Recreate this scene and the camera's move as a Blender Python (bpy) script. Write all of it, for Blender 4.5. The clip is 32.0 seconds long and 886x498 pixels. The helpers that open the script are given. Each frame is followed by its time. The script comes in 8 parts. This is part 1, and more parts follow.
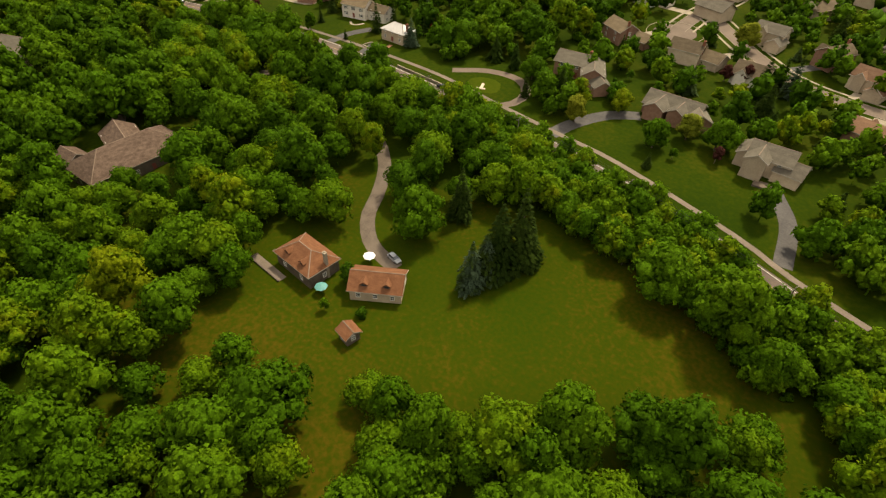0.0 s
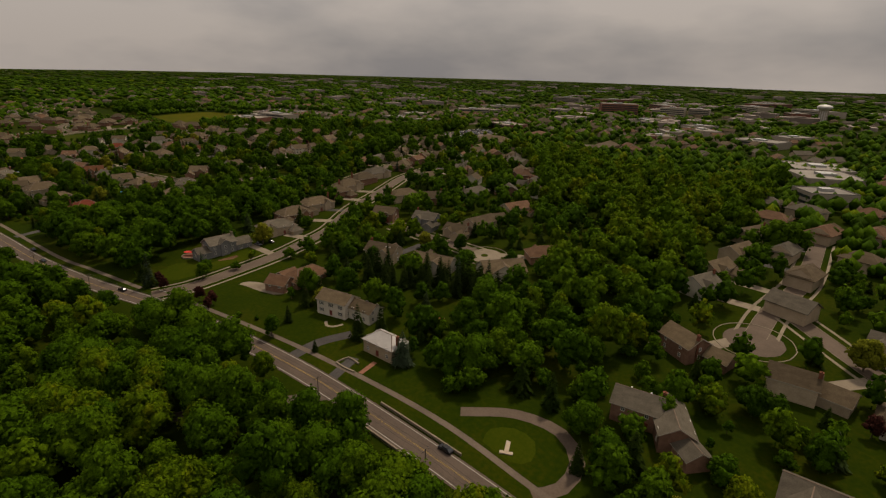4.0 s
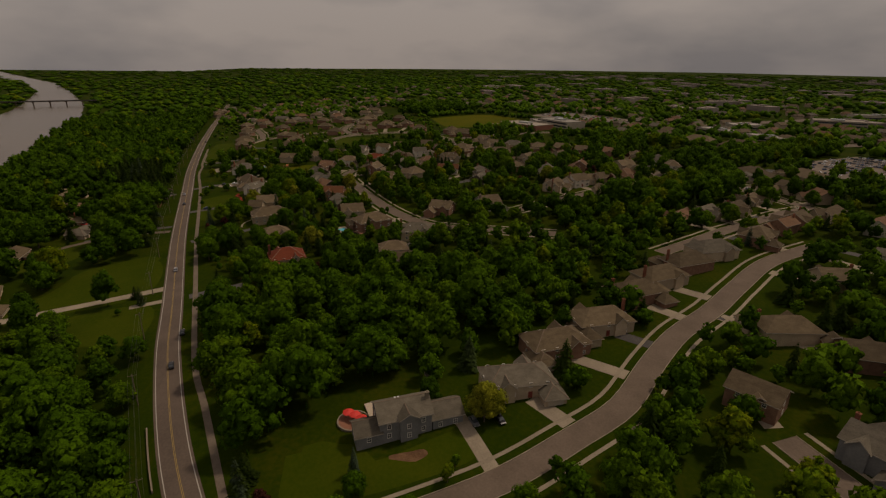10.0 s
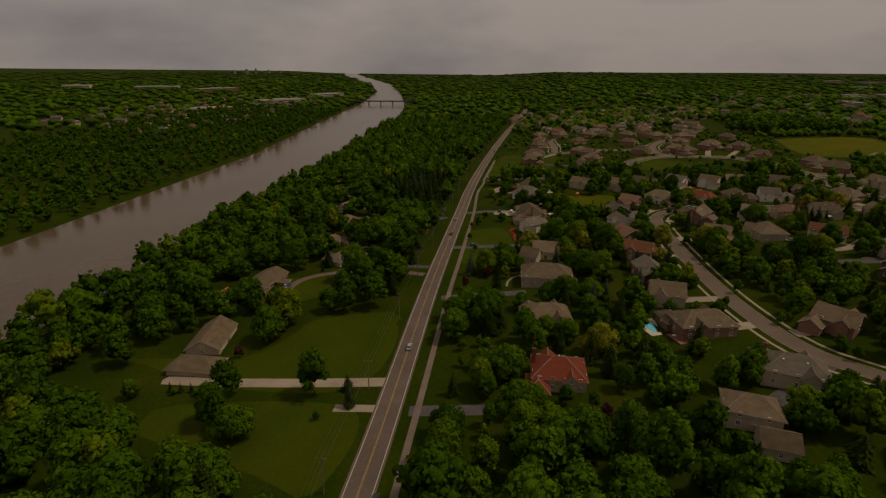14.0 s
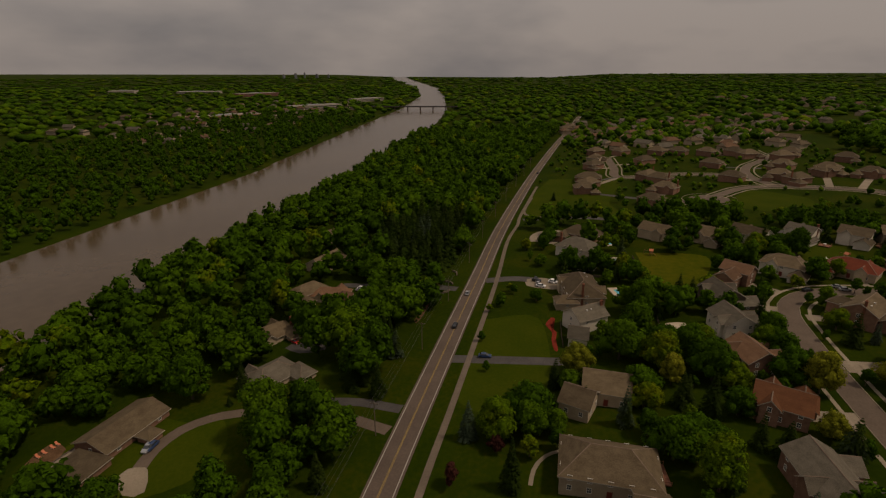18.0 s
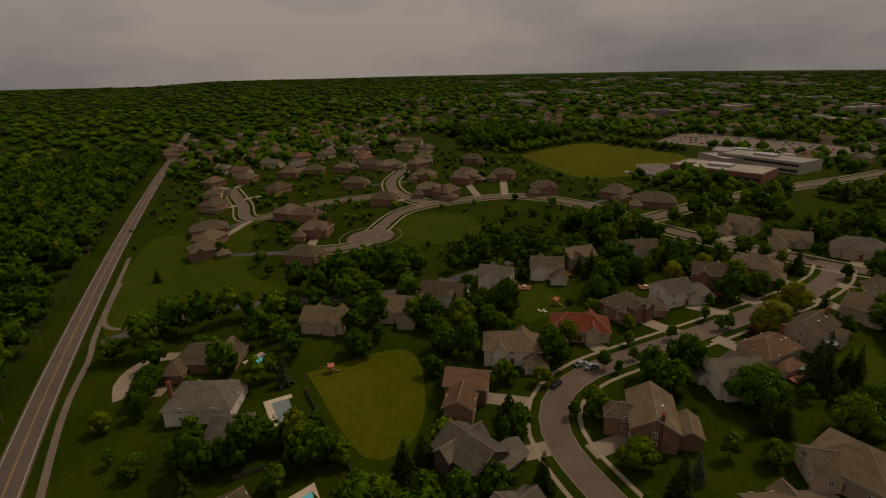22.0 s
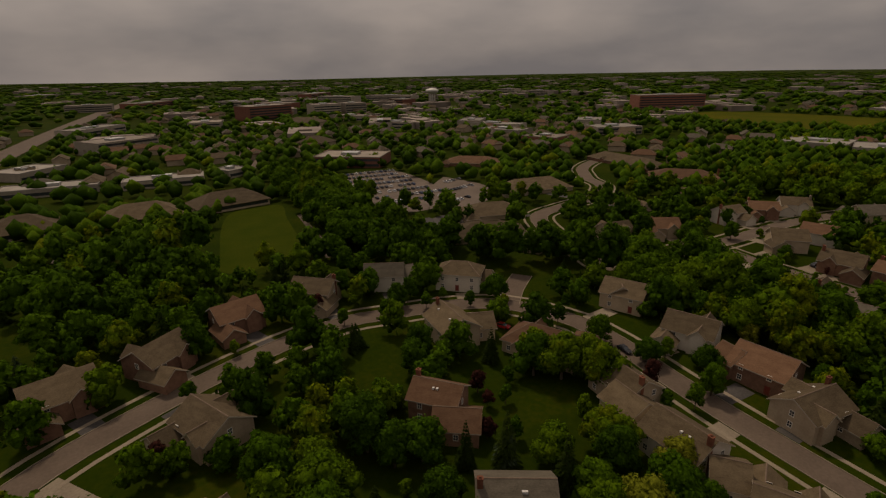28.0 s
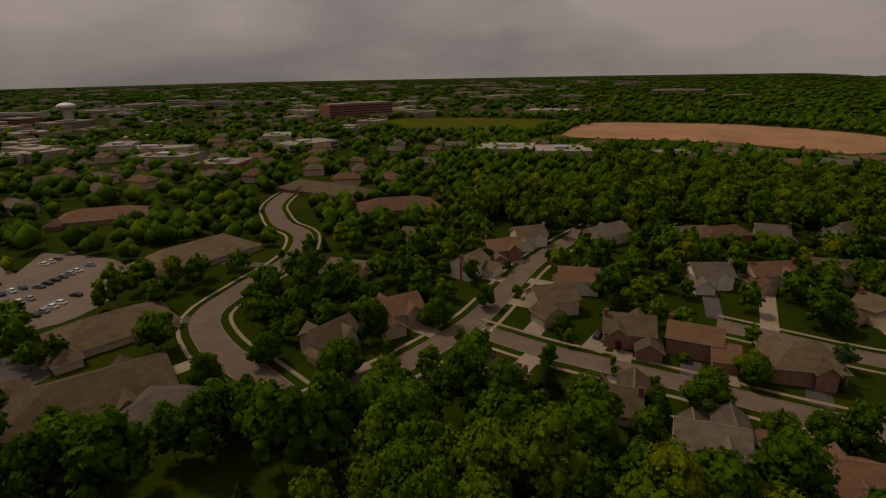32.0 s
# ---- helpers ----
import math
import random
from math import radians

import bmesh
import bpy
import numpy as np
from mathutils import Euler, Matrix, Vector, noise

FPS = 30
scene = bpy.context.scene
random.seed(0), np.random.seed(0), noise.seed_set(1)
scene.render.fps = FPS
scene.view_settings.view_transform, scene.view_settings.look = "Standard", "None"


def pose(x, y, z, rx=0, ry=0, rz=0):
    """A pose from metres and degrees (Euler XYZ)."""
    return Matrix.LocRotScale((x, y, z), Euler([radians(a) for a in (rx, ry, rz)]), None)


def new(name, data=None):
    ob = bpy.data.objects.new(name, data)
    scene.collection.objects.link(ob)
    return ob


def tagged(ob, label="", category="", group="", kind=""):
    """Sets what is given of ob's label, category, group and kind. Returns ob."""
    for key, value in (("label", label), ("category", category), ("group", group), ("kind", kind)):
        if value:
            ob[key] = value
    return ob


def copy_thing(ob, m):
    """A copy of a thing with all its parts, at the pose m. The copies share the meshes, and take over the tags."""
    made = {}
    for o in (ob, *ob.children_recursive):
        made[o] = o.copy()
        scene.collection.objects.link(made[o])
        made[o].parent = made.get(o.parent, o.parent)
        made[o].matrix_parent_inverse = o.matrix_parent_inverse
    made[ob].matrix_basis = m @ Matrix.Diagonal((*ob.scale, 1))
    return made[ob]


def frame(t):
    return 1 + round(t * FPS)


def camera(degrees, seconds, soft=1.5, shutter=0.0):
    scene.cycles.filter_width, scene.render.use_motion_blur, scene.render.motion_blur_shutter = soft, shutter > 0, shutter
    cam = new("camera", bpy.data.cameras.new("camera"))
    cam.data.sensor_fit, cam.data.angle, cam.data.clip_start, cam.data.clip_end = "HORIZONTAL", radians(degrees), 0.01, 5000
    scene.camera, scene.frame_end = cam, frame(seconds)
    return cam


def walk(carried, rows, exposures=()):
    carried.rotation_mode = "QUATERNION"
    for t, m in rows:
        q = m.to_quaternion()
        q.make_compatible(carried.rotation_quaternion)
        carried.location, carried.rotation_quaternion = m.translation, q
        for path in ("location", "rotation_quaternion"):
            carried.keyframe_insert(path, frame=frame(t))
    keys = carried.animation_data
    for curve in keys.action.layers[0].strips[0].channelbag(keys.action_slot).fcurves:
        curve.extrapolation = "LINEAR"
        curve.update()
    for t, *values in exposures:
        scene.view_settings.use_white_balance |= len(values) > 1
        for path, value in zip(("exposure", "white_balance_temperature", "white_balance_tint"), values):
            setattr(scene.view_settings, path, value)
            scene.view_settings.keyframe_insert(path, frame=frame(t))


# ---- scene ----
cam = camera(80.6, 32.0, 1.25)
METRES, EYE, TILT, LEAN, TURN = 880.0, 88.0, 2.15, -1.48, 35.5
ROWS = [
    (0.0, 0.0, 0.0, 0.0, 0.0, -43.67, -0.0),
    (0.5, -0.0, 0.0124, -0.0002, -0.13, -43.68, -0.09),
    (1.0, -0.0003, 0.0252, 0.0003, -0.28, -41.82, -0.18),
    (1.5, -0.0003, 0.038, 0.0007, -0.37, -35.66, -0.21),
    (2.0, -0.0005, 0.0505, 0.001, -0.46, -29.77, -0.22),
    (2.5, -0.0009, 0.0629, 0.001, -0.52, -23.86, -0.2),
    (3.0, -0.0012, 0.0752, 0.0005, -0.57, -20.62, -0.11),
    (3.5, -0.0015, 0.0875, 0.0002, -0.65, -20.68, -0.03),
    (5.5, -0.0079, 0.1452, -0.0007, 1.05, -20.97, 0.11),
    (6.0, -0.0109, 0.1619, -0.0015, 1.71, -21.02, 0.18),
    (6.5, -0.0148, 0.1784, -0.0018, 6.0, -21.07, 0.34),
    (7.0, -0.0191, 0.195, -0.0029, 10.85, -21.03, 0.57),
    (7.5, -0.0241, 0.2112, -0.0035, 12.67, -21.01, 0.68),
    (8.0, -0.0292, 0.2271, -0.0039, 15.85, -20.97, 0.94),
    (8.5, -0.0352, 0.2428, -0.004, 18.29, -20.98, 1.05),
    (9.0, -0.0414, 0.258, -0.0044, 21.06, -20.89, 1.26),
    (9.5, -0.0483, 0.2723, -0.0047, 24.94, -20.77, 1.45),
    (10.0, -0.056, 0.2856, -0.0047, 29.11, -20.67, 1.57),
    (10.5, -0.0646, 0.2982, -0.0048, 33.73, -20.54, 1.72),
    (11.0, -0.0739, 0.31, -0.0049, 39.48, -20.33, 1.8),
    (11.5, -0.0844, 0.3208, -0.0048, 45.65, -20.12, 1.82),
    (12.0, -0.0956, 0.3309, -0.0049, 51.24, -19.85, 1.88),
    (12.5, -0.1078, 0.3397, -0.0047, 55.86, -19.64, 1.83),
    (13.0, -0.1207, 0.348, -0.0049, 58.21, -19.46, 1.94),
    (13.5, -0.1337, 0.3567, -0.0052, 59.13, -19.36, 2.06),
    (14.0, -0.1464, 0.3659, -0.0057, 59.73, -19.27, 2.2),
    (14.5, -0.1592, 0.3755, -0.0062, 60.43, -19.28, 2.27),
    (16.5, -0.2118, 0.4165, -0.0072, 63.32, -19.02, 2.51),
    (17.0, -0.2248, 0.4279, -0.0074, 63.93, -18.93, 2.57),
    (17.5, -0.2381, 0.4399, -0.0073, 64.54, -18.87, 2.63),
    (18.0, -0.2518, 0.4517, -0.0074, 65.19, -18.76, 2.67),
    (18.5, -0.2656, 0.4629, -0.0073, 65.86, -18.68, 2.65),
    (19.0, -0.28, 0.4738, -0.0075, 66.45, -18.62, 2.61),
    (19.5, -0.2942, 0.4849, -0.0076, 66.6, -18.61, 2.65),
    (20.0, -0.3084, 0.4961, -0.0078, 58.43, -18.92, 2.77),
    (20.5, -0.3224, 0.5085, -0.0087, 48.81, -19.22, 2.96),
    (21.0, -0.3337, 0.5222, -0.009, 41.28, -19.53, 3.14),
    (21.5, -0.3435, 0.5368, -0.0095, 34.79, -19.81, 3.17),
    (22.0, -0.3507, 0.5519, -0.0099, 26.03, -20.17, 3.15),
    (22.5, -0.3553, 0.5682, -0.0107, 14.67, -20.67, 3.01),
    (23.0, -0.3573, 0.5847, -0.0117, 4.08, -21.0, 2.67),
    (23.5, -0.3569, 0.6004, -0.0121, -5.18, -21.29, 2.3),
    (24.0, -0.3534, 0.6157, -0.013, -15.94, -21.59, 1.89),
    (24.5, -0.348, 0.6301, -0.0139, -22.86, -21.69, 1.5),
    (25.0, -0.3413, 0.6433, -0.0151, -29.87, -21.77, 1.04),
    (25.5, -0.333, 0.6561, -0.0164, -36.28, -21.79, 0.65),
    (27.5, -0.2887, 0.6967, -0.0204, -54.55, -21.33, -0.12),
    (28.0, -0.2751, 0.704, -0.0214, -62.0, -21.2, -0.31),
    (28.5, -0.2615, 0.7104, -0.0224, -66.59, -21.04, -0.44),
    (29.0, -0.2473, 0.7153, -0.0233, -70.69, -20.9, -0.53),
    (29.5, -0.2331, 0.719, -0.024, -74.82, -20.74, -0.69),
    (30.0, -0.2186, 0.7213, -0.0249, -77.92, -20.58, -0.73),
    (30.5, -0.2041, 0.7225, -0.0257, -80.83, -20.43, -0.85),
    (31.0, -0.1894, 0.7227, -0.026, -83.8, -20.29, -0.95),
    (31.5, -0.1749, 0.7219, -0.0263, -88.52, -20.11, -1.07),
    (32.0, -0.1605, 0.7205, -0.0266, -93.82, -19.91, -1.23),
]
EXPOSURES = [(0.0, 1.02, 6950, 7), (2.0, 0.98, 6950, 8), (3.0, 0.18, 6850, 7), (3.5, -0.2, 6900, 11), (5.5, -1.03, 7150, 19), (9.0, -1.03, 7150, 19), (20.0, -1.05, 7150, 19), (32.0, -1.05, 7250, 20)]
walk(cam, [(t, pose(0, 0, EYE, TILT, LEAN, TURN) @ pose(METRES * x, METRES * y, METRES * z, 90 + pitch, roll, yaw)) for t, x, y, z, yaw, pitch, roll in ROWS], EXPOSURES)

# ---- light: a bright, thinly clouded sky with a veiled sun ----
SUN_HIGH, SUN_TURN = radians(58), radians(0)
world = bpy.data.worlds.new("sky")
scene.world = world
world.use_nodes = True
wn, wl = world.node_tree.nodes, world.node_tree.links
wn.clear()
sky = wn.new("ShaderNodeTexSky")
sky.sky_type, sky.sun_disc, sky.sun_elevation, sky.sun_rotation = "NISHITA", False, SUN_HIGH, SUN_TURN
sky.air_density, sky.dust_density = 1.2, 3.0
dim = wn.new("ShaderNodeMixRGB")
dim.blend_type, dim.inputs[0].default_value, dim.inputs[2].default_value = "MULTIPLY", 1.0, (0.1, 0.1, 0.1, 1)
place = wn.new("ShaderNodeTexCoord")
flat = wn.new("ShaderNodeMapping")
flat.inputs["Scale"].default_value = (1.0, 1.0, 2.8)
puffs = wn.new("ShaderNodeTexNoise")
puffs.inputs["Scale"].default_value, puffs.inputs["Detail"].default_value, puffs.inputs["Roughness"].default_value = 1.9, 5.0, 0.5
tone = wn.new("ShaderNodeValToRGB")
tone.color_ramp.elements[0].position, tone.color_ramp.elements[0].color = 0.36, (0.35, 0.35, 0.355, 1)
tone.color_ramp.elements[1].position, tone.color_ramp.elements[1].color = 0.58, (0.635, 0.595, 0.55, 1)
veil = wn.new("ShaderNodeMixRGB")
veil.inputs[0].default_value = 0.92
back = wn.new("ShaderNodeBackground")
back.inputs["Strength"].default_value = 0.93
out = wn.new("ShaderNodeOutputWorld")
wl.new(place.outputs["Generated"], flat.inputs["Vector"])
wl.new(flat.outputs["Vector"], puffs.inputs["Vector"])
wl.new(puffs.outputs["Fac"], tone.inputs["Fac"])
wl.new(sky.outputs["Color"], dim.inputs[1])
wl.new(dim.outputs["Color"], veil.inputs[1])
wl.new(tone.outputs["Color"], veil.inputs[2])
# a veiled sky is brighter overhead than at the horizon
height = wn.new("ShaderNodeSeparateXYZ")
lift = wn.new("ShaderNodeMapRange")
lift.inputs["To Min"].default_value, lift.inputs["To Max"].default_value = 0.95, 1.75
overhead = wn.new("ShaderNodeVectorMath")
overhead.operation = "SCALE"
wl.new(place.outputs["Generated"], height.inputs[0])
wl.new(height.outputs["Z"], lift.inputs["Value"])
wl.new(veil.outputs["Color"], overhead.inputs[0])
wl.new(lift.outputs["Result"], overhead.inputs["Scale"])
wl.new(overhead.outputs["Vector"], back.inputs["Color"])
wl.new(back.outputs["Background"], out.inputs["Surface"])

sun = new("sun", bpy.data.lights.new("sun", "SUN"))
sun.data.energy, sun.data.angle, sun.data.color = 3.4, radians(6), (1.0, 0.90, 0.72)
sun.matrix_world = pose(0, 0, 300, 90 - math.degrees(SUN_HIGH), 0, 180 - math.degrees(SUN_TURN))


# ---- materials ----
def shader(name, rough=0.8, metal=0.0, spec=0.3):
    m = bpy.data.materials.new(name)
    m.use_nodes = True
    b = m.node_tree.nodes["Principled BSDF"]
    b.inputs["Roughness"].default_value, b.inputs["Metallic"].default_value, b.inputs["Specular IOR Level"].default_value = rough, metal, spec
    return m, b, m.node_tree.nodes, m.node_tree.links


def grain(name, dark, light, coarse, fine, rough=0.85, bump=0.0, spec=0.25, vary=0.0, stretch=None, mid=None):
    """Two colours mixed by a coarse and a fine noise in metres, an optional third, a change from thing to thing, and relief."""
    m, b, n, k = shader(name, rough, 0.0, spec)
    at = n.new("ShaderNodeNewGeometry")
    vec = at.outputs["Position"]
    if stretch:
        tex = n.new("ShaderNodeTexCoord")
        mp = n.new("ShaderNodeMapping")
        mp.inputs["Scale"].default_value = stretch
        k.new(tex.outputs["Object"], mp.inputs["Vector"])
        vec = mp.outputs["Vector"]
    big, small = n.new("ShaderNodeTexNoise"), n.new("ShaderNodeTexNoise")
    big.inputs["Scale"].default_value, big.inputs["Detail"].default_value = 1.0 / coarse, 4.0
    small.inputs["Scale"].default_value, small.inputs["Detail"].default_value = 1.0 / fine, 3.0
    for q in (big, small):
        k.new(vec, q.inputs["Vector"])
    mix = n.new("ShaderNodeMath")
    mix.operation = "MULTIPLY_ADD"
    mix.inputs[1].default_value = 0.55
    half = n.new("ShaderNodeMath")
    half.operation, half.inputs[1].default_value = "MULTIPLY", 0.45
    k.new(small.outputs["Fac"], half.inputs[0])
    k.new(big.outputs["Fac"], mix.inputs[0])
    k.new(half.outputs[0], mix.inputs[2])
    ramp = n.new("ShaderNodeValToRGB")
    e = ramp.color_ramp.elements
    e[0].position, e[0].color, e[1].position, e[1].color = 0.36, (*dark, 1), 0.64, (*light, 1)
    if mid:
        q = e.new(0.5)
        q.color = (*mid, 1)
    k.new(mix.outputs[0], ramp.inputs["Fac"])
    colour = ramp.outputs["Color"]
    if vary:
        info = n.new("ShaderNodeObjectInfo")
        rng = n.new("ShaderNodeMapRange")
        rng.inputs["To Min"].default_value, rng.inputs["To Max"].default_value = 1 - vary, 1 + vary
        hsv = n.new("ShaderNodeHueSaturation")
        k.new(info.outputs["Random"], rng.inputs["Value"])
        k.new(rng.outputs["Result"], hsv.inputs["Value"])
        k.new(colour, hsv.inputs["Color"])
        colour = hsv.outputs["Color"]
    k.new(colour, b.inputs["Base Color"])
    if bump:
        bp = n.new("ShaderNodeBump")
        bp.inputs["Strength"].default_value, bp.inputs["Distance"].default_value = 0.7, bump
        k.new(small.outputs["Fac"], bp.inputs["Height"])
        k.new(bp.outputs["Normal"], b.inputs["Normal"])
    return m


def leaves(name, stops, by_tint, thin=0.4):
    """Foliage: the tree's own tint, from its thing or from the mesh's tint layer, mottled sprig by sprig; light shines through in part."""
    m, b, n, k = shader(name, 0.8, 0.0, 0.04)
    if by_tint:
        src = n.new("ShaderNodeAttribute")
        src.attribute_name = "tint"
        tint = src.outputs["Fac"]
    else:
        src = n.new("ShaderNodeObjectInfo")
        tint = src.outputs["Random"]
    geo = n.new("ShaderNodeNewGeometry")
    ramp = n.new("ShaderNodeValToRGB")
    e = ramp.color_ramp.elements
    while len(e) < len(stops):
        e.new(0.5)
    for q, (p, c) in zip(e, stops):
        q.position, q.color = p, (*c, 1)
    sprig, bough = n.new("ShaderNodeTexNoise"), n.new("ShaderNodeTexNoise")
    sprig.inputs["Scale"].default_value, sprig.inputs["Detail"].default_value = 2.6, 2.0
    bough.inputs["Scale"].default_value, bough.inputs["Detail"].default_value = 0.3, 2.0
    for q in (sprig, bough):
        k.new(geo.outputs["Position"], q.inputs["Vector"])
    drift = n.new("ShaderNodeMath")
    drift.operation, drift.inputs[1].default_value = "MULTIPLY_ADD", 0.5
    lower = n.new("ShaderNodeMath")
    lower.operation, lower.inputs[1].default_value = "SUBTRACT", 0.25
    k.new(bough.outputs["Fac"], drift.inputs[0])
    k.new(tint, lower.inputs[0])
    k.new(lower.outputs[0], drift.inputs[2])
    k.new(drift.outputs[0], ramp.inputs["Fac"])
    rng = n.new("ShaderNodeMapRange")
    rng.inputs["To Min"].default_value, rng.inputs["To Max"].default_value = 0.8, 1.2
    k.new(geo.outputs["Random Per Island"], rng.inputs["Value"])
    mottle = n.new("ShaderNodeMapRange")
    mottle.inputs["From Min"].default_value, mottle.inputs["From Max"].default_value = 0.3, 0.7
    mottle.inputs["To Min"].default_value, mottle.inputs["To Max"].default_value = 0.62, 1.38
    k.new(sprig.outputs["Fac"], mottle.inputs["Value"])
    both = n.new("ShaderNodeMath")
    both.operation = "MULTIPLY"
    k.new(rng.outputs["Result"], both.inputs[0])
    k.new(mottle.outputs["Result"], both.inputs[1])
    hsv = n.new("ShaderNodeHueSaturation")
    k.new(both.outputs[0], hsv.inputs["Value"])
    k.new(ramp.outputs["Color"], hsv.inputs["Color"])
    k.new(hsv.outputs["Color"], b.inputs["Base Color"])
    through_leaf = n.new("ShaderNodeBsdfTranslucent")
    blend = n.new("ShaderNodeMixShader")
    blend.inputs["Fac"].default_value = thin
    k.new(hsv.outputs["Color"], through_leaf.inputs["Color"])
    k.new(b.outputs["BSDF"], blend.inputs[1])
    k.new(through_leaf.outputs["BSDF"], blend.inputs[2])
    k.new(blend.outputs["Shader"], n["Material Output"].inputs["Surface"])
    return m


def plain(name, colour, rough=0.6, metal=0.0, spec=0.4):
    m, b, _, _ = shader(name, rough, metal, spec)
    b.inputs["Base Color"].default_value = (*colour, 1)
    return m


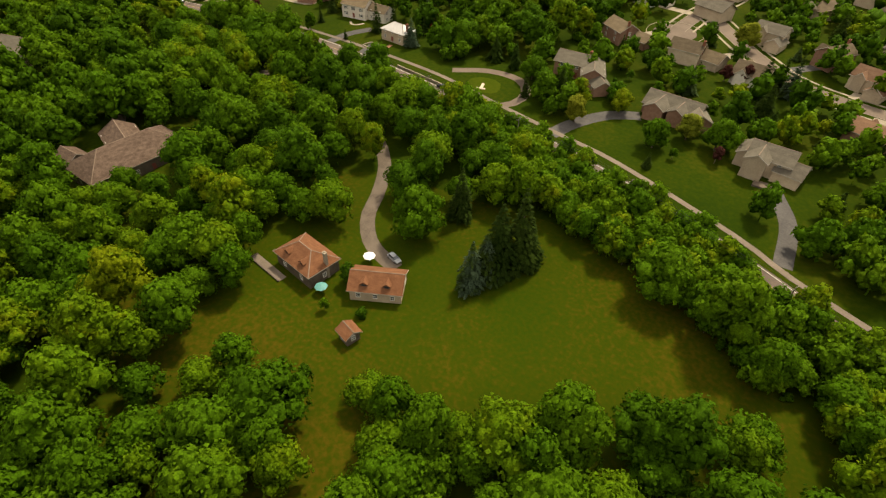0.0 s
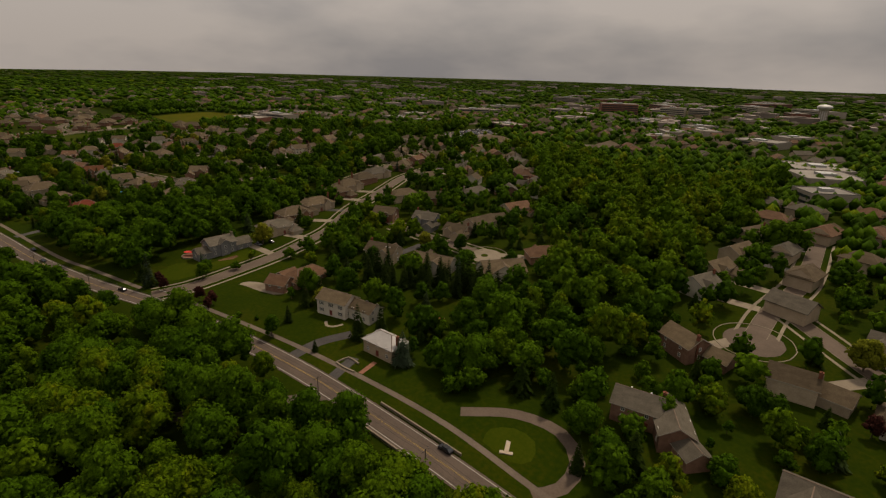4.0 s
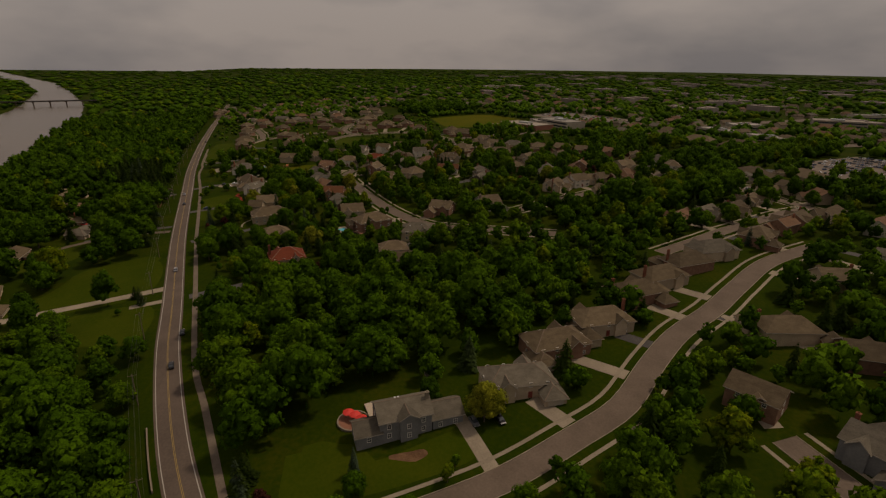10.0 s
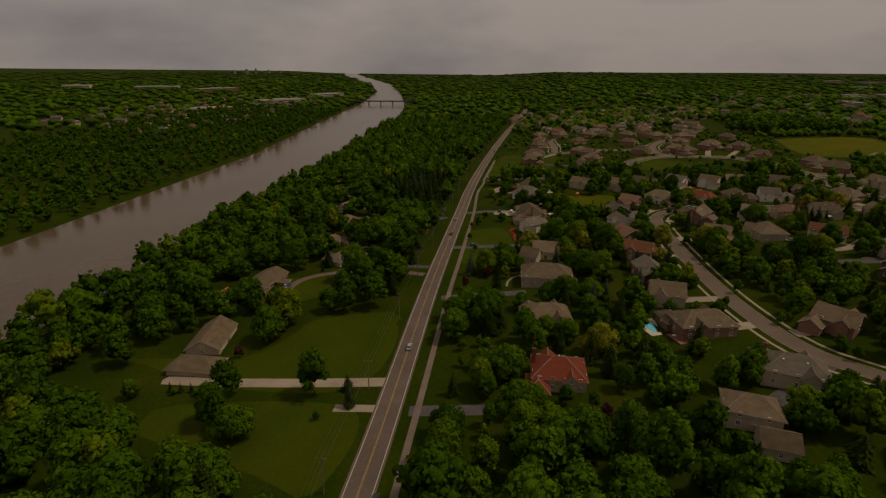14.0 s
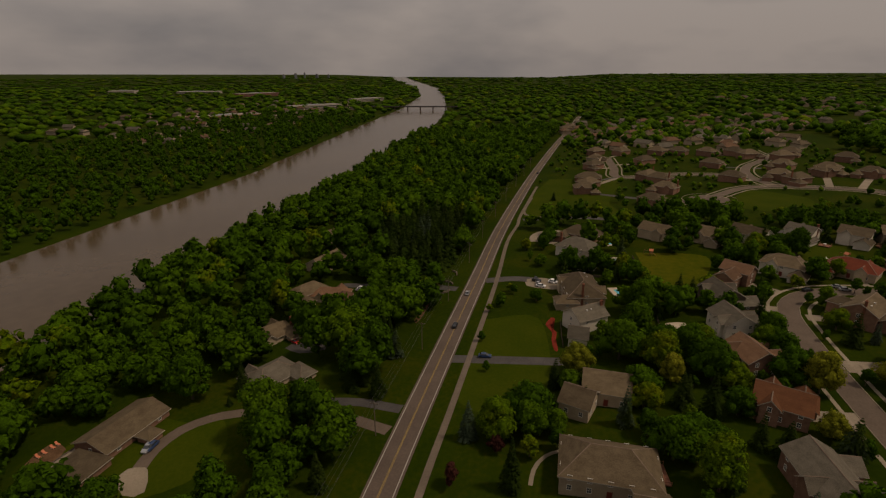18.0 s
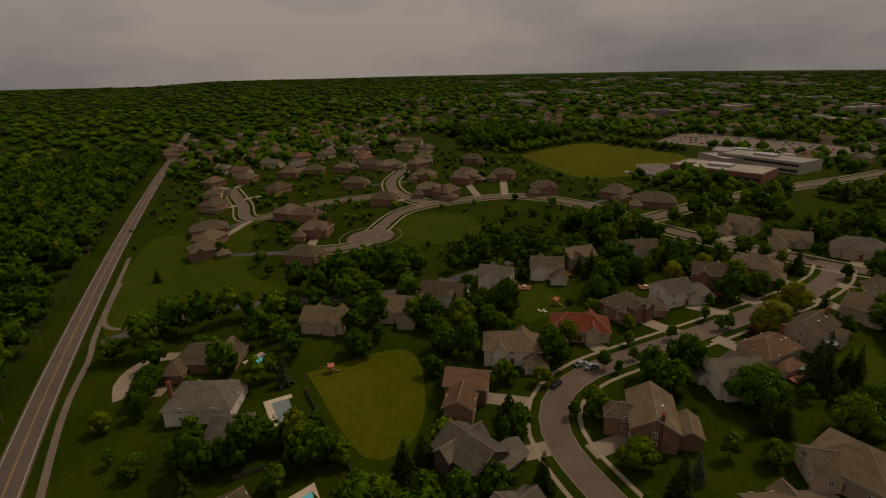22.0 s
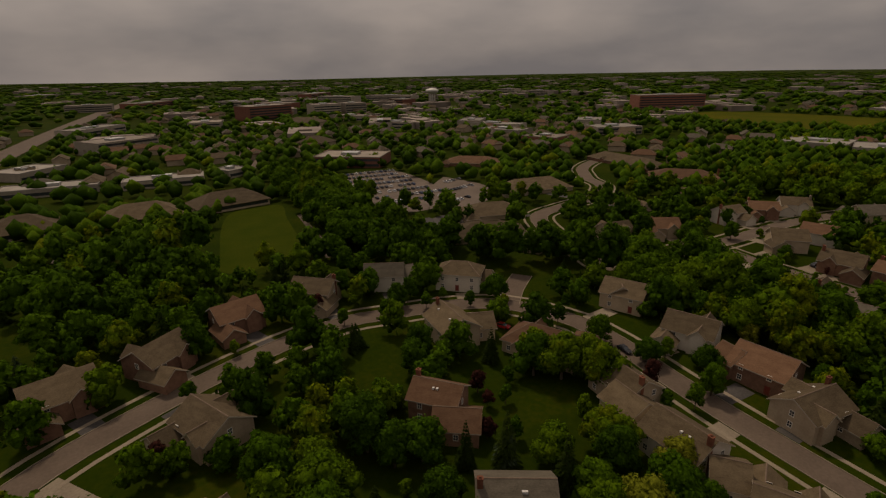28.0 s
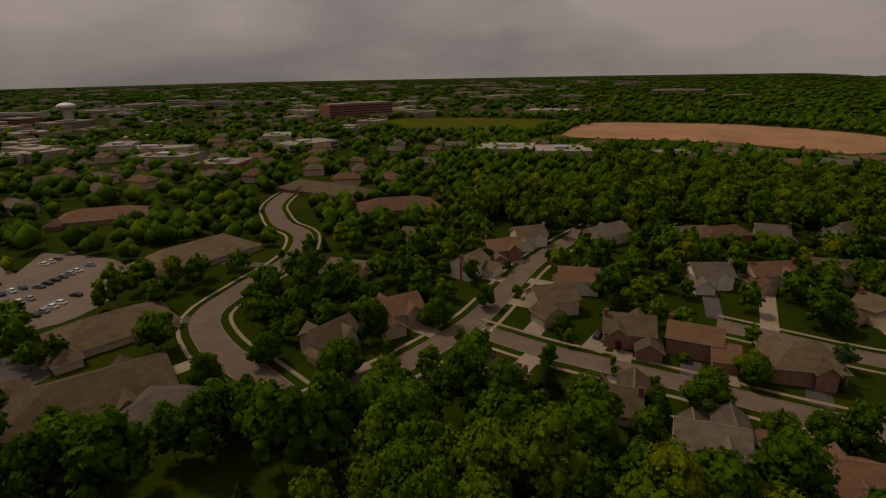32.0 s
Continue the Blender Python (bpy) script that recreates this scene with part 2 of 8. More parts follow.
GREENS = [(0.0, (0.030, 0.068, 0.0018)), (0.35, (0.042, 0.094, 0.0018)), (0.7, (0.062, 0.122, 0.0028)), (0.92, (0.084, 0.137, 0.0028)), (1.0, (0.128, 0.158, 0.0036))]
MAT = dict(
    grass=grain("grass", (0.01168, 0.02248, 0.0007387), (0.02854, 0.03406, 0.001478), 26, 1.3, 0.95, 0.05, 0.02, mid=(0.01687, 0.02792, 0.0007387)),
    lawn=grain("mown_lawn", (0.02277, 0.03673, 0.00108), (0.0361, 0.04624, 0.00216), 14, 0.9, 0.95, 0.03, 0.02),
    meadow=grain("meadow", (0.017, 0.030, 0.0008), (0.047, 0.036, 0.0022), 55, 1.1, 0.95, 0.08, 0.02, mid=(0.024, 0.032, 0.0009)),
    field=grain("bright_field", (0.03888, 0.05108, 0.00162), (0.0729, 0.06579, 0.00324), 40, 2.5, 0.95, 0.05, 0.02),
    earth=grain("garden_earth", (0.075, 0.040, 0.020), (0.14, 0.078, 0.042), 3, 0.4, 0.95, 0.03, 0.05),
    soil=grain("ploughed_soil", (0.20, 0.105, 0.055), (0.30, 0.165, 0.085), 40, 3, 0.95, 0.1, 0.1),
    asphalt=grain("asphalt_grey", (0.08085, 0.05903, 0.04522), (0.1155, 0.08512, 0.06503), 9, 0.6, 0.9, 0.01, 0.2, vary=0.08),
    dark_asphalt=grain("dark_asphalt", (0.0425, 0.0384, 0.03478), (0.07225, 0.064, 0.05772), 5, 0.5, 0.9, 0.01, 0.2, vary=0.1),
    concrete=grain("concrete", (0.172, 0.138, 0.097), (0.245, 0.198, 0.141), 6, 0.5, 0.9, 0.01, 0.2, vary=0.10),
    footpath=grain("worn_footpath", (0.1006, 0.07675, 0.05611), (0.1462, 0.1121, 0.08312), 6, 0.5, 0.9, 0.01, 0.2),
    street=grain("pale_street", (0.08772, 0.06357, 0.04561), (0.1243, 0.09142, 0.06667), 7, 0.6, 0.9, 0.01, 0.2, vary=0.06),
    lot=grain("car_park_asphalt", (0.098, 0.074, 0.056), (0.145, 0.112, 0.088), 12, 0.8, 0.9, 0.0, 0.2),
    gravel=grain("gravel", (0.0695, 0.05307, 0.03943), (0.1177, 0.09235, 0.07009), 4, 0.3, 0.95, 0.03, 0.1),
    white_line=plain("road_paint_white", (0.32, 0.29, 0.25), 0.7),
    yellow_line=plain("road_paint_yellow", (0.26, 0.17, 0.04), 0.7),
    mulch=grain("red_mulch", (0.12, 0.0135, 0.00675), (0.192, 0.027, 0.0135), 2, 0.3, 0.95, 0.05, 0.1),
    bark=grain("bark", (0.06, 0.045, 0.032), (0.12, 0.095, 0.07), 1.0, 0.15, 0.95, 0.03, 0.1),
    tree_leaf=leaves("tree_leaves", GREENS, False),
    wood_leaf=leaves("woodland_leaves", GREENS, True),
    spruce_leaf=leaves("spruce_needles", [(0.0, (0.016, 0.030, 0.003)), (0.84, (0.028, 0.046, 0.005)), (0.9, (0.040, 0.060, 0.030)), (1.0, (0.055, 0.080, 0.045))], False),
    conifer_leaf=leaves("conifer_needles", [(0.0, (0.018, 0.036, 0.003)), (0.8, (0.032, 0.054, 0.005)), (1.0, (0.044, 0.066, 0.024))], True),
    purple_leaf=leaves("purple_leaves", [(0.0, (0.045, 0.016, 0.012)), (1.0, (0.075, 0.026, 0.018))], False),
    gold_leaf=leaves("yellow_green_leaves", [(0.0, (0.14, 0.16, 0.012)), (1.0, (0.20, 0.20, 0.015))], False),
    glass=plain("window_glass", (0.03, 0.035, 0.04), 0.08, 0.0, 0.7),
    white_trim=plain("white_trim", (0.63, 0.5848, 0.512), 0.5),
    fascia=plain("cream_fascia", (0.42, 0.36, 0.29), 0.6),
    dark_trim=plain("dark_trim", (0.05, 0.045, 0.04), 0.6),
    door_red=plain("door_dark_red", (0.16, 0.03, 0.02), 0.5),
    garage_door=plain("garage_door_cream", (0.375, 0.322, 0.248), 0.55),
    brick_red=grain("chimney_brick", (0.128, 0.04875, 0.028), (0.208, 0.0825, 0.049), 1.2, 0.12, 0.9, 0.02, 0.1, vary=0.15),
    water=grain("river_water", (0.066, 0.046, 0.027), (0.088, 0.062, 0.037), 90, 6, 0.2, 0.0, 0.16),
    pool=plain("pool_water", (0.10, 0.42, 0.50), 0.08, 0.0, 0.5),
    steel=plain("galvanised_steel", (0.35, 0.35, 0.34), 0.45, 0.6),
    pole_wood=grain("pole_timber", (0.09, 0.07, 0.05), (0.15, 0.12, 0.09), 1, 0.1, 0.9, 0.01),
    wire=plain("power_wire", (0.05, 0.05, 0.05), 0.5),
    tower_white=plain("tower_white", (0.51, 0.4838, 0.4446), 0.5),
    pale_roof=grain("pale_membrane_roof", (0.165, 0.146, 0.122), (0.262, 0.234, 0.198), 9, 1.2, 0.8, 0.0, 0.2, vary=0.2),
    turquoise=plain("turquoise_cloth", (0.07, 0.20, 0.18), 0.7),
    pool_cover=grain("pool_cover", (0.10, 0.13, 0.125), (0.15, 0.18, 0.17), 3, 0.5, 0.7),
    deck_wood=grain("stained_deck_boards", (0.17, 0.070, 0.042), (0.26, 0.115, 0.070), 1.5, 0.2, 0.85, 0.01),
    ridge=grain("ridge_cap_shingles", (0.119, 0.0825, 0.057), (0.175, 0.1254, 0.09), 2.0, 0.3, 0.92, vary=0.15),
    coral=plain("coral_cushion", (0.50, 0.16, 0.08), 0.8),
    umbrella_red=plain("umbrella_red", (0.55, 0.03, 0.02), 0.7),
    tennis=grain("court_clay", (0.30, 0.09, 0.06), (0.38, 0.13, 0.09), 6, 0.6, 0.9),
    sand=grain("pale_sand", (0.3444, 0.2736, 0.1972), (0.451, 0.3648, 0.272), 3, 0.4, 0.95),
    rubber=plain("tyre_rubber", (0.02, 0.02, 0.02), 0.8),
    # distance haze is put into the towers' blue-grey wall colour
    tower_haze=grain("haze_grey_tower_wall", (0.10, 0.105, 0.115), (0.14, 0.145, 0.155), 20, 4, 0.4, 0.0, 0.4),
    far_town=grain("flat_roof_gravel", (0.1615, 0.132, 0.1044), (0.2635, 0.224, 0.18), 12, 1, 0.9, 0.0, 0.2, vary=0.25),
    office_brick=grain("office_brick", (0.16, 0.06375, 0.042), (0.224, 0.09375, 0.063), 5, 0.3, 0.9, 0.0, 0.2, vary=0.2),
    office_pale=grain("office_panel", (0.25, 0.208, 0.160), (0.33, 0.282, 0.219), 5, 0.5, 0.8, 0.0, 0.3, vary=0.2),
)
ROOF = {
    "t": grain("brown_shingles", (0.06373, 0.0448, 0.02502), (0.1115, 0.08271, 0.04866), 3.0, 0.35, 0.92, 0.03, 0.15, vary=0.32, stretch=(1, 1, 3)),
    "g": grain("grey_shingles", (0.0655, 0.0550, 0.0395), (0.113, 0.0960, 0.0705), 3.0, 0.35, 0.92, 0.03, 0.15, vary=0.28, stretch=(1, 1, 3)),
    "r": grain("red_brown_shingles", (0.08791, 0.0456, 0.02465), (0.1352, 0.076, 0.04314), 3.0, 0.35, 0.92, 0.03, 0.15, vary=0.28, stretch=(1, 1, 3)),
    "m": grain("maroon_shingles", (0.074, 0.0275, 0.0115), (0.110, 0.045, 0.019), 3.0, 0.35, 0.92, 0.03, 0.15, vary=0.1, stretch=(1, 1, 3)),
    "R": grain("bright_red_roof", (0.100, 0.0205, 0.0085), (0.146, 0.033, 0.0135), 3.0, 0.35, 0.85, 0.03, 0.15, stretch=(1, 1, 3)),
    "o": grain("orange_cedar_shakes", (0.09151, 0.03647, 0.01562), (0.1497, 0.06512, 0.02986), 2.0, 0.3, 0.92, 0.05, 0.15, stretch=(1, 1, 3)),
    "s": grain("weathered_shakes", (0.049, 0.03136, 0.02204), (0.1085, 0.0736, 0.0522), 1.8, 0.4, 0.95, 0.06, 0.1, stretch=(1, 1, 3)),
    "w": grain("white_metal_roof", (0.33, 0.3075, 0.2812), (0.405, 0.375, 0.345), 2.0, 0.4, 0.5, 0.0, 0.4),
}
WALL = {
    "w": grain("white_siding", (0.5018, 0.4418, 0.3611), (0.5913, 0.5253, 0.4261), 3, 0.4, 0.7, 0.0, 0.3, vary=0.06),
    "c": grain("cream_siding", (0.3131, 0.2383, 0.157), (0.4174, 0.3266, 0.2243), 3, 0.4, 0.75, 0.0, 0.3, vary=0.2),
    "b": grain("brick_wall", (0.1588, 0.08402, 0.05296), (0.2449, 0.1372, 0.08956), 1.2, 0.12, 0.9, 0.01, 0.2, vary=0.22),
    "l": grain("blue_grey_siding", (0.137, 0.1373, 0.1317), (0.2003, 0.1962, 0.1869), 3, 0.4, 0.75, 0.0, 0.3),
    "d": grain("dark_timber_siding", (0.0648, 0.0469, 0.033), (0.1152, 0.0871, 0.063), 2, 0.3, 0.85, 0.01, 0.2),
    "R": grain("red_barn_boards", (0.2016, 0.02345, 0.015), (0.2736, 0.0402, 0.024), 2, 0.3, 0.85, 0.01, 0.2),
}


# ---- helpers for building ----
def smooth(a):
    a = np.clip(a, 0, 1)
    return a * a * (3 - 2 * a)


def banks(x):
    """The near and the far bank of the river."""
    near = np.interp(x, [-4600, -3000, -2400, -1750, -1300, -900, -450, -300, 4600], [-900, -320, -180, -50, 0, 12, 2, -55, -60])
    far = np.interp(x, [-4600, -3000, -2400, -1750, -1300, -900, -550, 4600], [-1020, -420, -262, -172, -135, -98, -102, -180])
    return near, far


def rise(x, y):
    """The far country climbs gently to the horizon."""
    return (27 - 8 * smooth((x + 1500) / 1700)) * np.clip((np.hypot(x + 350, y - 300) - 1200) / 3200, 0, 1.1) ** 2


def land(x, y):
    """Height of the ground: a river valley and a slope up from it."""
    z = -11.5 + 26 * smooth((y + 0.04 * (x + 400) + 20) / 560)
    near, far = banks(x)
    z = z + 12 * smooth((far - 20 - y) / 500)
    z = z - 4.5 * smooth(((near - far) / 2 + 6 - abs(y - (near + far) / 2)) / 12)
    return z + rise(x, y)


def z_at(x, y):
    return float(land(np.float64(x), np.float64(y)))


def mesh(name, verts, faces, materials, index=None):
    me = bpy.data.meshes.new(name)
    me.from_pydata([tuple(v) for v in verts], [], faces)
    for m in materials if isinstance(materials, (list, tuple)) else [materials]:
        me.materials.append(m)
    if index:
        me.polygons.foreach_set("material_index", index)
    me.update()
    return me


def quads(name, verts, nquads_index, materials, index=None, tint=None, normals=None):
    """A mesh of four-cornered faces from whole arrays, with rounded shading where normals are given."""
    me = bpy.data.meshes.new(name)
    n = len(nquads_index)
    me.vertices.add(len(verts))
    me.vertices.foreach_set("co", np.asarray(verts, np.float32).ravel())
    me.loops.add(n * 4)
    me.loops.foreach_set("vertex_index", np.asarray(nquads_index, np.int32).ravel())
    me.polygons.add(n)
    me.polygons.foreach_set("loop_start", np.arange(n, dtype=np.int32) * 4)
    me.polygons.foreach_set("loop_total", np.full(n, 4, np.int32))
    for m in materials:
        me.materials.append(m)
    if index is not None:
        me.polygons.foreach_set("material_index", np.asarray(index, np.int32))
    if tint is not None:
        me.attributes.new("tint", "FLOAT", "POINT").data.foreach_set("value", np.asarray(tint, np.float32))
    me.update(calc_edges=True)
    if normals is not None:
        me.attributes.new("custom_normal", "FLOAT_VECTOR", "POINT").data.foreach_set("vector", np.asarray(normals, np.float32).ravel())
    return me


def part(name, me, parent=None, label="", m=None):
    """A mesh object, as a part under a thing or under a part."""
    ob = new(name, me)
    if m is not None:
        ob.matrix_basis = m
    if parent is not None:
        ob.parent = parent
    if label:
        ob["label"] = label
    return ob


def box_data(x0, x1, y0, y1, z0, z1):
    v = [(x, y, z) for z in (z0, z1) for x, y in ((x0, y0), (x1, y0), (x1, y1), (x0, y1))]
    return v, [(3, 2, 1, 0), (4, 5, 6, 7), (0, 1, 5, 4), (1, 2, 6, 5), (2, 3, 7, 6), (3, 0, 4, 7)]


def boxes(name, rows, material):
    """One mesh of several boxes."""
    verts, faces = [], []
    for r in rows:
        v, f = box_data(*r)
        faces += [tuple(i + len(verts) for i in q) for q in f]
        verts += v
    return mesh(name, verts, faces, material)


def spin(profile, sides, name, material):
    """A turned mesh from a profile of (radius, height)."""
    verts, faces = [], []
    for r, z in profile:
        for i in range(sides):
            a = 2 * math.pi * i / sides
            verts.append((r * math.cos(a), r * math.sin(a), z))
    for j in range(len(profile) - 1):
        for i in range(sides):
            k = (i + 1) % sides
            faces.append((j * sides + i, j * sides + k, (j + 1) * sides + k, (j + 1) * sides + i))
    faces.append(tuple(range((len(profile) - 1) * sides, len(profile) * sides)))
    return mesh(name, verts, faces, material)


def curve(pts, step=5.0):
    """A smooth line through points, cut in even steps."""
    p = [np.array(q, float) for q in pts]
    p = [2 * p[0] - p[1]] + p + [2 * p[-1] - p[-2]]
    res = []
    for i in range(1, len(p) - 2):
        a, b, c, d = p[i - 1:i + 3]
        n = max(2, int(np.linalg.norm(c - b) / step))
        for u in np.arange(n) / n:
            res.append(0.5 * (2 * b + (c - a) * u + (2 * a - 5 * b + 4 * c - d) * u * u + (3 * b - a - 3 * c + d) * u ** 3))
    return np.array(res + [p[-2]])


def sideways(line):
    t = np.gradient(line, axis=0)
    t /= np.linalg.norm(t, axis=1)[:, None] + 1e-9
    return np.stack([-t[:, 1], t[:, 0]], 1)


def strip(name, line, width, lift, material, shift=0.0, thick=0.5, label="", category="", kind="structure"):
    """A slab that lies along a line on the ground."""
    s = sideways(line)
    l, r = line + s * (shift + width / 2), line + s * (shift - width / 2)
    verts, faces = [], []
    for a, b in zip(l, r):
        za, zb = z_at(*a) + lift, z_at(*b) + lift
        verts += [(*a, za), (*b, zb), (*b, zb - thick), (*a, za - thick)]
    for i in range(len(line) - 1):
        o = 4 * i
        for c in range(4):
            d = (c + 1) % 4
            faces.append((o + c, o + d, o + 4 + d, o + 4 + c))
    faces += [(3, 2, 1, 0), tuple(4 * (len(line) - 1) + c for c in range(4))]
    ob = new(name, mesh(name, verts, faces, material))
    return tagged(ob, label, category, "", kind) if label else ob


def patch(name, pts, lift, material, label, category, cell=12.0, kind="structure"):
    """A sheet with an uneven rim, laid on the ground."""
    p = curve(list(pts) + [pts[0]], 6.0)[:-1]
    c = p.mean(0)
    verts, faces = [(*c, z_at(*c) + lift)], []
    rings = max(3, int(np.linalg.norm(p - c, axis=1).max() / cell))
    n = len(p)
    for j in range(1, rings + 1):
        for q in p:
            w = c + (q - c) * j / rings
            verts.append((*w, z_at(*w) + (lift if j < rings else -0.15)))
    for i in range(n):
        faces.append((0, 1 + i, 1 + (i + 1) % n))
        for j in range(1, rings):
            a, b = 1 + (j - 1) * n, 1 + j * n
            faces.append((a + i, b + i, b + (i + 1) % n, a + (i + 1) % n))
    return tagged(new(name, mesh(name, verts, faces, material)), label, category, "", kind)


def inside(x, y, poly):
    hit = np.zeros(len(x), bool)
    n = len(poly)
    for i in range(n):
        (ax, ay), (bx, by) = poly[i], poly[(i + 1) % n]
        if ay != by:
            hit ^= ((ay > y) != (by > y)) & (x < (bx - ax) * (y - ay) / (by - ay) + ax)
    return hit


def near_line(x, y, line):
    """Distance of points from a line."""
    best = np.full(len(x), 1e9)
    for a, b in zip(line[:-1], line[1:]):
        d = b - a
        u = np.clip(((x - a[0]) * d[0] + (y - a[1]) * d[1]) / (d @ d + 1e-9), 0, 1)
        best = np.minimum(best, np.hypot(x - a[0] - u * d[0], y - a[1] - u * d[1]))
    return best

# ---- the ground, the river, the roads ----
def axis(core0, core1, step, rows):
    a = list(np.arange(core0, core1 + 1, step))
    low, high = [], []
    for limit, s in rows:
        while (low[-1] if low else a[0]) > -limit:
            low.append((low[-1] if low else a[0]) - s)
        while (high[-1] if high else a[-1]) < limit:
            high.append((high[-1] if high else a[-1]) + s)
    return np.array(low[::-1] + a + high)


gx, gy = axis(-1300, 420, 12, ((2600, 30), (4700, 110))), axis(-260, 900, 12, ((1200, 30), (4700, 110)))
xx, yy = np.meshgrid(gx, gy)
nx, ny = len(gx), len(gy)
gi = np.arange(nx * ny).reshape(ny, nx)
ground = new("ground", quads("ground", np.stack([xx.ravel(), yy.ravel(), land(xx, yy).ravel()], 1), np.stack([gi[:-1, :-1], gi[:-1, 1:], gi[1:, 1:], gi[1:, :-1]], 2).reshape(-1, 4), [MAT["grass"]]))
tagged(ground, "grassy ground of a river valley and its suburbs", "ground", kind="structure")

wx = np.linspace(-4600, 400, 200)
near, far = banks(wx)
wv = np.concatenate([np.stack([wx, b, -13.0 + rise(wx, (near + far) / 2)], 1) for b in (near + 3, far - 3)])
wf = np.stack([np.arange(199), np.arange(199) + 200, np.arange(199) + 201, np.arange(199) + 1], 1)
water = quads("river", wv, wf, [MAT["water"]])
tagged(new("water", water), "broad brown river with a smooth surface", "river", kind="structure")

LINES = {}   # centre lines and half widths, to keep trees and houses off
MAIN = curve([(90, 88), (40, 115), (0, 134), (-50, 150), (-100, 160), (-150, 167), (-188, 170), (-230, 170), (-267, 167.5), (-317, 161), (-370, 158.5), (-415, 159.5), (-506, 161.5), (-584, 165), (-643, 168), (-738, 173), (-902, 188), (-1106, 212), (-1250, 232), (-1500, 262)], 6)
LINES["main"] = (MAIN, 8.0)
tagged(strip("road", MAIN, 8.6, 0.06, MAT["asphalt"]), "long two-lane road of worn grey asphalt", "road", kind="structure")
for off, wide, mat in ((3.55, 0.22, "white_line"), (-3.55, 0.22, "white_line"), (0.16, 0.13, "yellow_line"), (-0.16, 0.13, "yellow_line")):
    strip("road_marking", MAIN, wide, 0.075, MAT[mat], off, 0.03, "painted line along the road", "road marking")
PATH = curve([(48, 122), (20, 133), (3, 142), (-38, 157), (-62, 162), (-91, 168), (-130, 176), (-190, 179), (-258, 177), (-264, 179), (-266, 184)], 6)
PATH_B = curve([(-288, 172), (-303, 171), (-334, 169), (-363, 167), (-437, 169), (-505, 171), (-545, 173), (-635, 177), (-700, 178), (-735, 182), (-760, 183), (-850, 192)], 6)
PATH_C = curve([(-809.7, 189), (-785, 186), (-766, 184.7), (-756, 189), (-752.5, 200), (-752.9, 214.4)], 5)
for p in (PATH, PATH_B, PATH_C):
    LINES["path%d" % len(LINES)] = (p, 3.0)
    tagged(strip("pavement", p, 2.0, 0.05, MAT["footpath"]), "pale shared footpath beside the road", "footpath", kind="structure")


def street(name, pts, wide, mat="street", walks=(1, -1), label="pale suburban street with low kerbs"):
    wide *= 0.88
    line = curve(pts, 5)
    LINES[name] = (line, wide / 2 + 3.5)
    tagged(strip("road", line, wide, 0.05, MAT[mat]), label, "street", kind="structure")
    for s in (1, -1):
        strip("kerb", line, 0.2, 0.15, MAT["concrete"], s * (wide / 2 + 0.15), 0.4, "low concrete kerb along the street", "kerb")
    for s in walks:
        strip("pavement", line, 1.15, 0.06, MAT["concrete"], s * (wide / 2 + 3.2), 0.3, "narrow concrete pavement beside a lawn", "pavement")


def court(name, x, y, r, mat="street", island=0.0):
    """The round end of a street."""
    pts = [(x + r * math.cos(a), y + r * math.sin(a)) for a in np.arange(12) * math.pi / 6]
    LINES[name] = (np.array([(x - 0.1, y), (x + 0.1, y)]), r + 2)
    patch("road", pts, 0.065, MAT[mat], "round end of a cul-de-sac", "street", 6)
    rim = curve(pts + [pts[0]], 3)
    strip("kerb", rim, 0.3, 0.17, MAT["concrete"], -0.15, 0.4, "low concrete kerb round the turning circle", "kerb")
    if island:
        patch("lawn", [(x + island * math.cos(a), y + island * math.sin(a)) for a in np.arange(10) * math.pi / 5], 0.14, MAT["lawn"], "small grass island in the turning circle", "lawn", 4)


street("s1", [(-277, 171), (-271, 185), (-269, 203), (-268, 231), (-271, 254), (-275, 275), (-286, 297), (-295, 318), (-301, 342), (-310, 368), (-320, 401), (-322, 440)], 8.6)
street("cul1", [(-182, 290), (-202, 293), (-222, 296), (-246, 300)], 8)
court("cul1c", -178, 289, 11.5, "concrete", 2.5)
street("cul0", [(-56, 276), (-53, 300), (-44, 340), (-40, 400)], 8)
court("cul0c", -56, 272, 13)
street("s0", [(-46, 300), (-20, 268), (2, 248), (32, 240), (70, 236)], 8)
street("s2", [(-400, 345), (-438, 306), (-455, 293), (-483, 287), (-517, 285), (-556, 285.5), (-589, 287), (-610, 289.5), (-621.5, 295), (-628.5, 304), (-631.3, 317), (-630, 336), (-628.4, 352), (-627, 368), (-625, 397), (-624.5, 416), (-627, 435), (-632, 447)], 8)
street("x", [(-720, 434), (-690, 436), (-667, 439), (-646, 445), (-630, 449), (-613, 457), (-598, 467), (-586, 477), (-562, 491), (-540, 501), (-521, 506), (-506, 504.5), (-495, 503), (-482, 500), (-471, 494), (-464, 485), (-458, 474), (-456, 460), (-456.5, 441), (-456, 424), (-454.5, 405), (-452, 380), (-448, 350)], 8)
street("stub", [(-470, 494), (-462, 503), (-452, 512)], 8, walks=())
street("s4", [(-226, 702), (-262, 688), (-288, 670), (-302, 652), (-312, 636), (-320, 614), (-344, 594), (-374, 585), (-397, 576), (-408, 556), (-412, 537), (-416, 519), (-420, 500)], 9.5)
street("s5", [(-416, 514), (-400, 509), (-384, 505), (-361, 502), (-341, 503), (-306, 506), (-273, 504), (-240, 500)], 8)
street("s6", [(-363, 501), (-364, 478), (-362, 458), (-360, 439), (-358.5, 421), (-356, 404), (-352, 370)], 8)
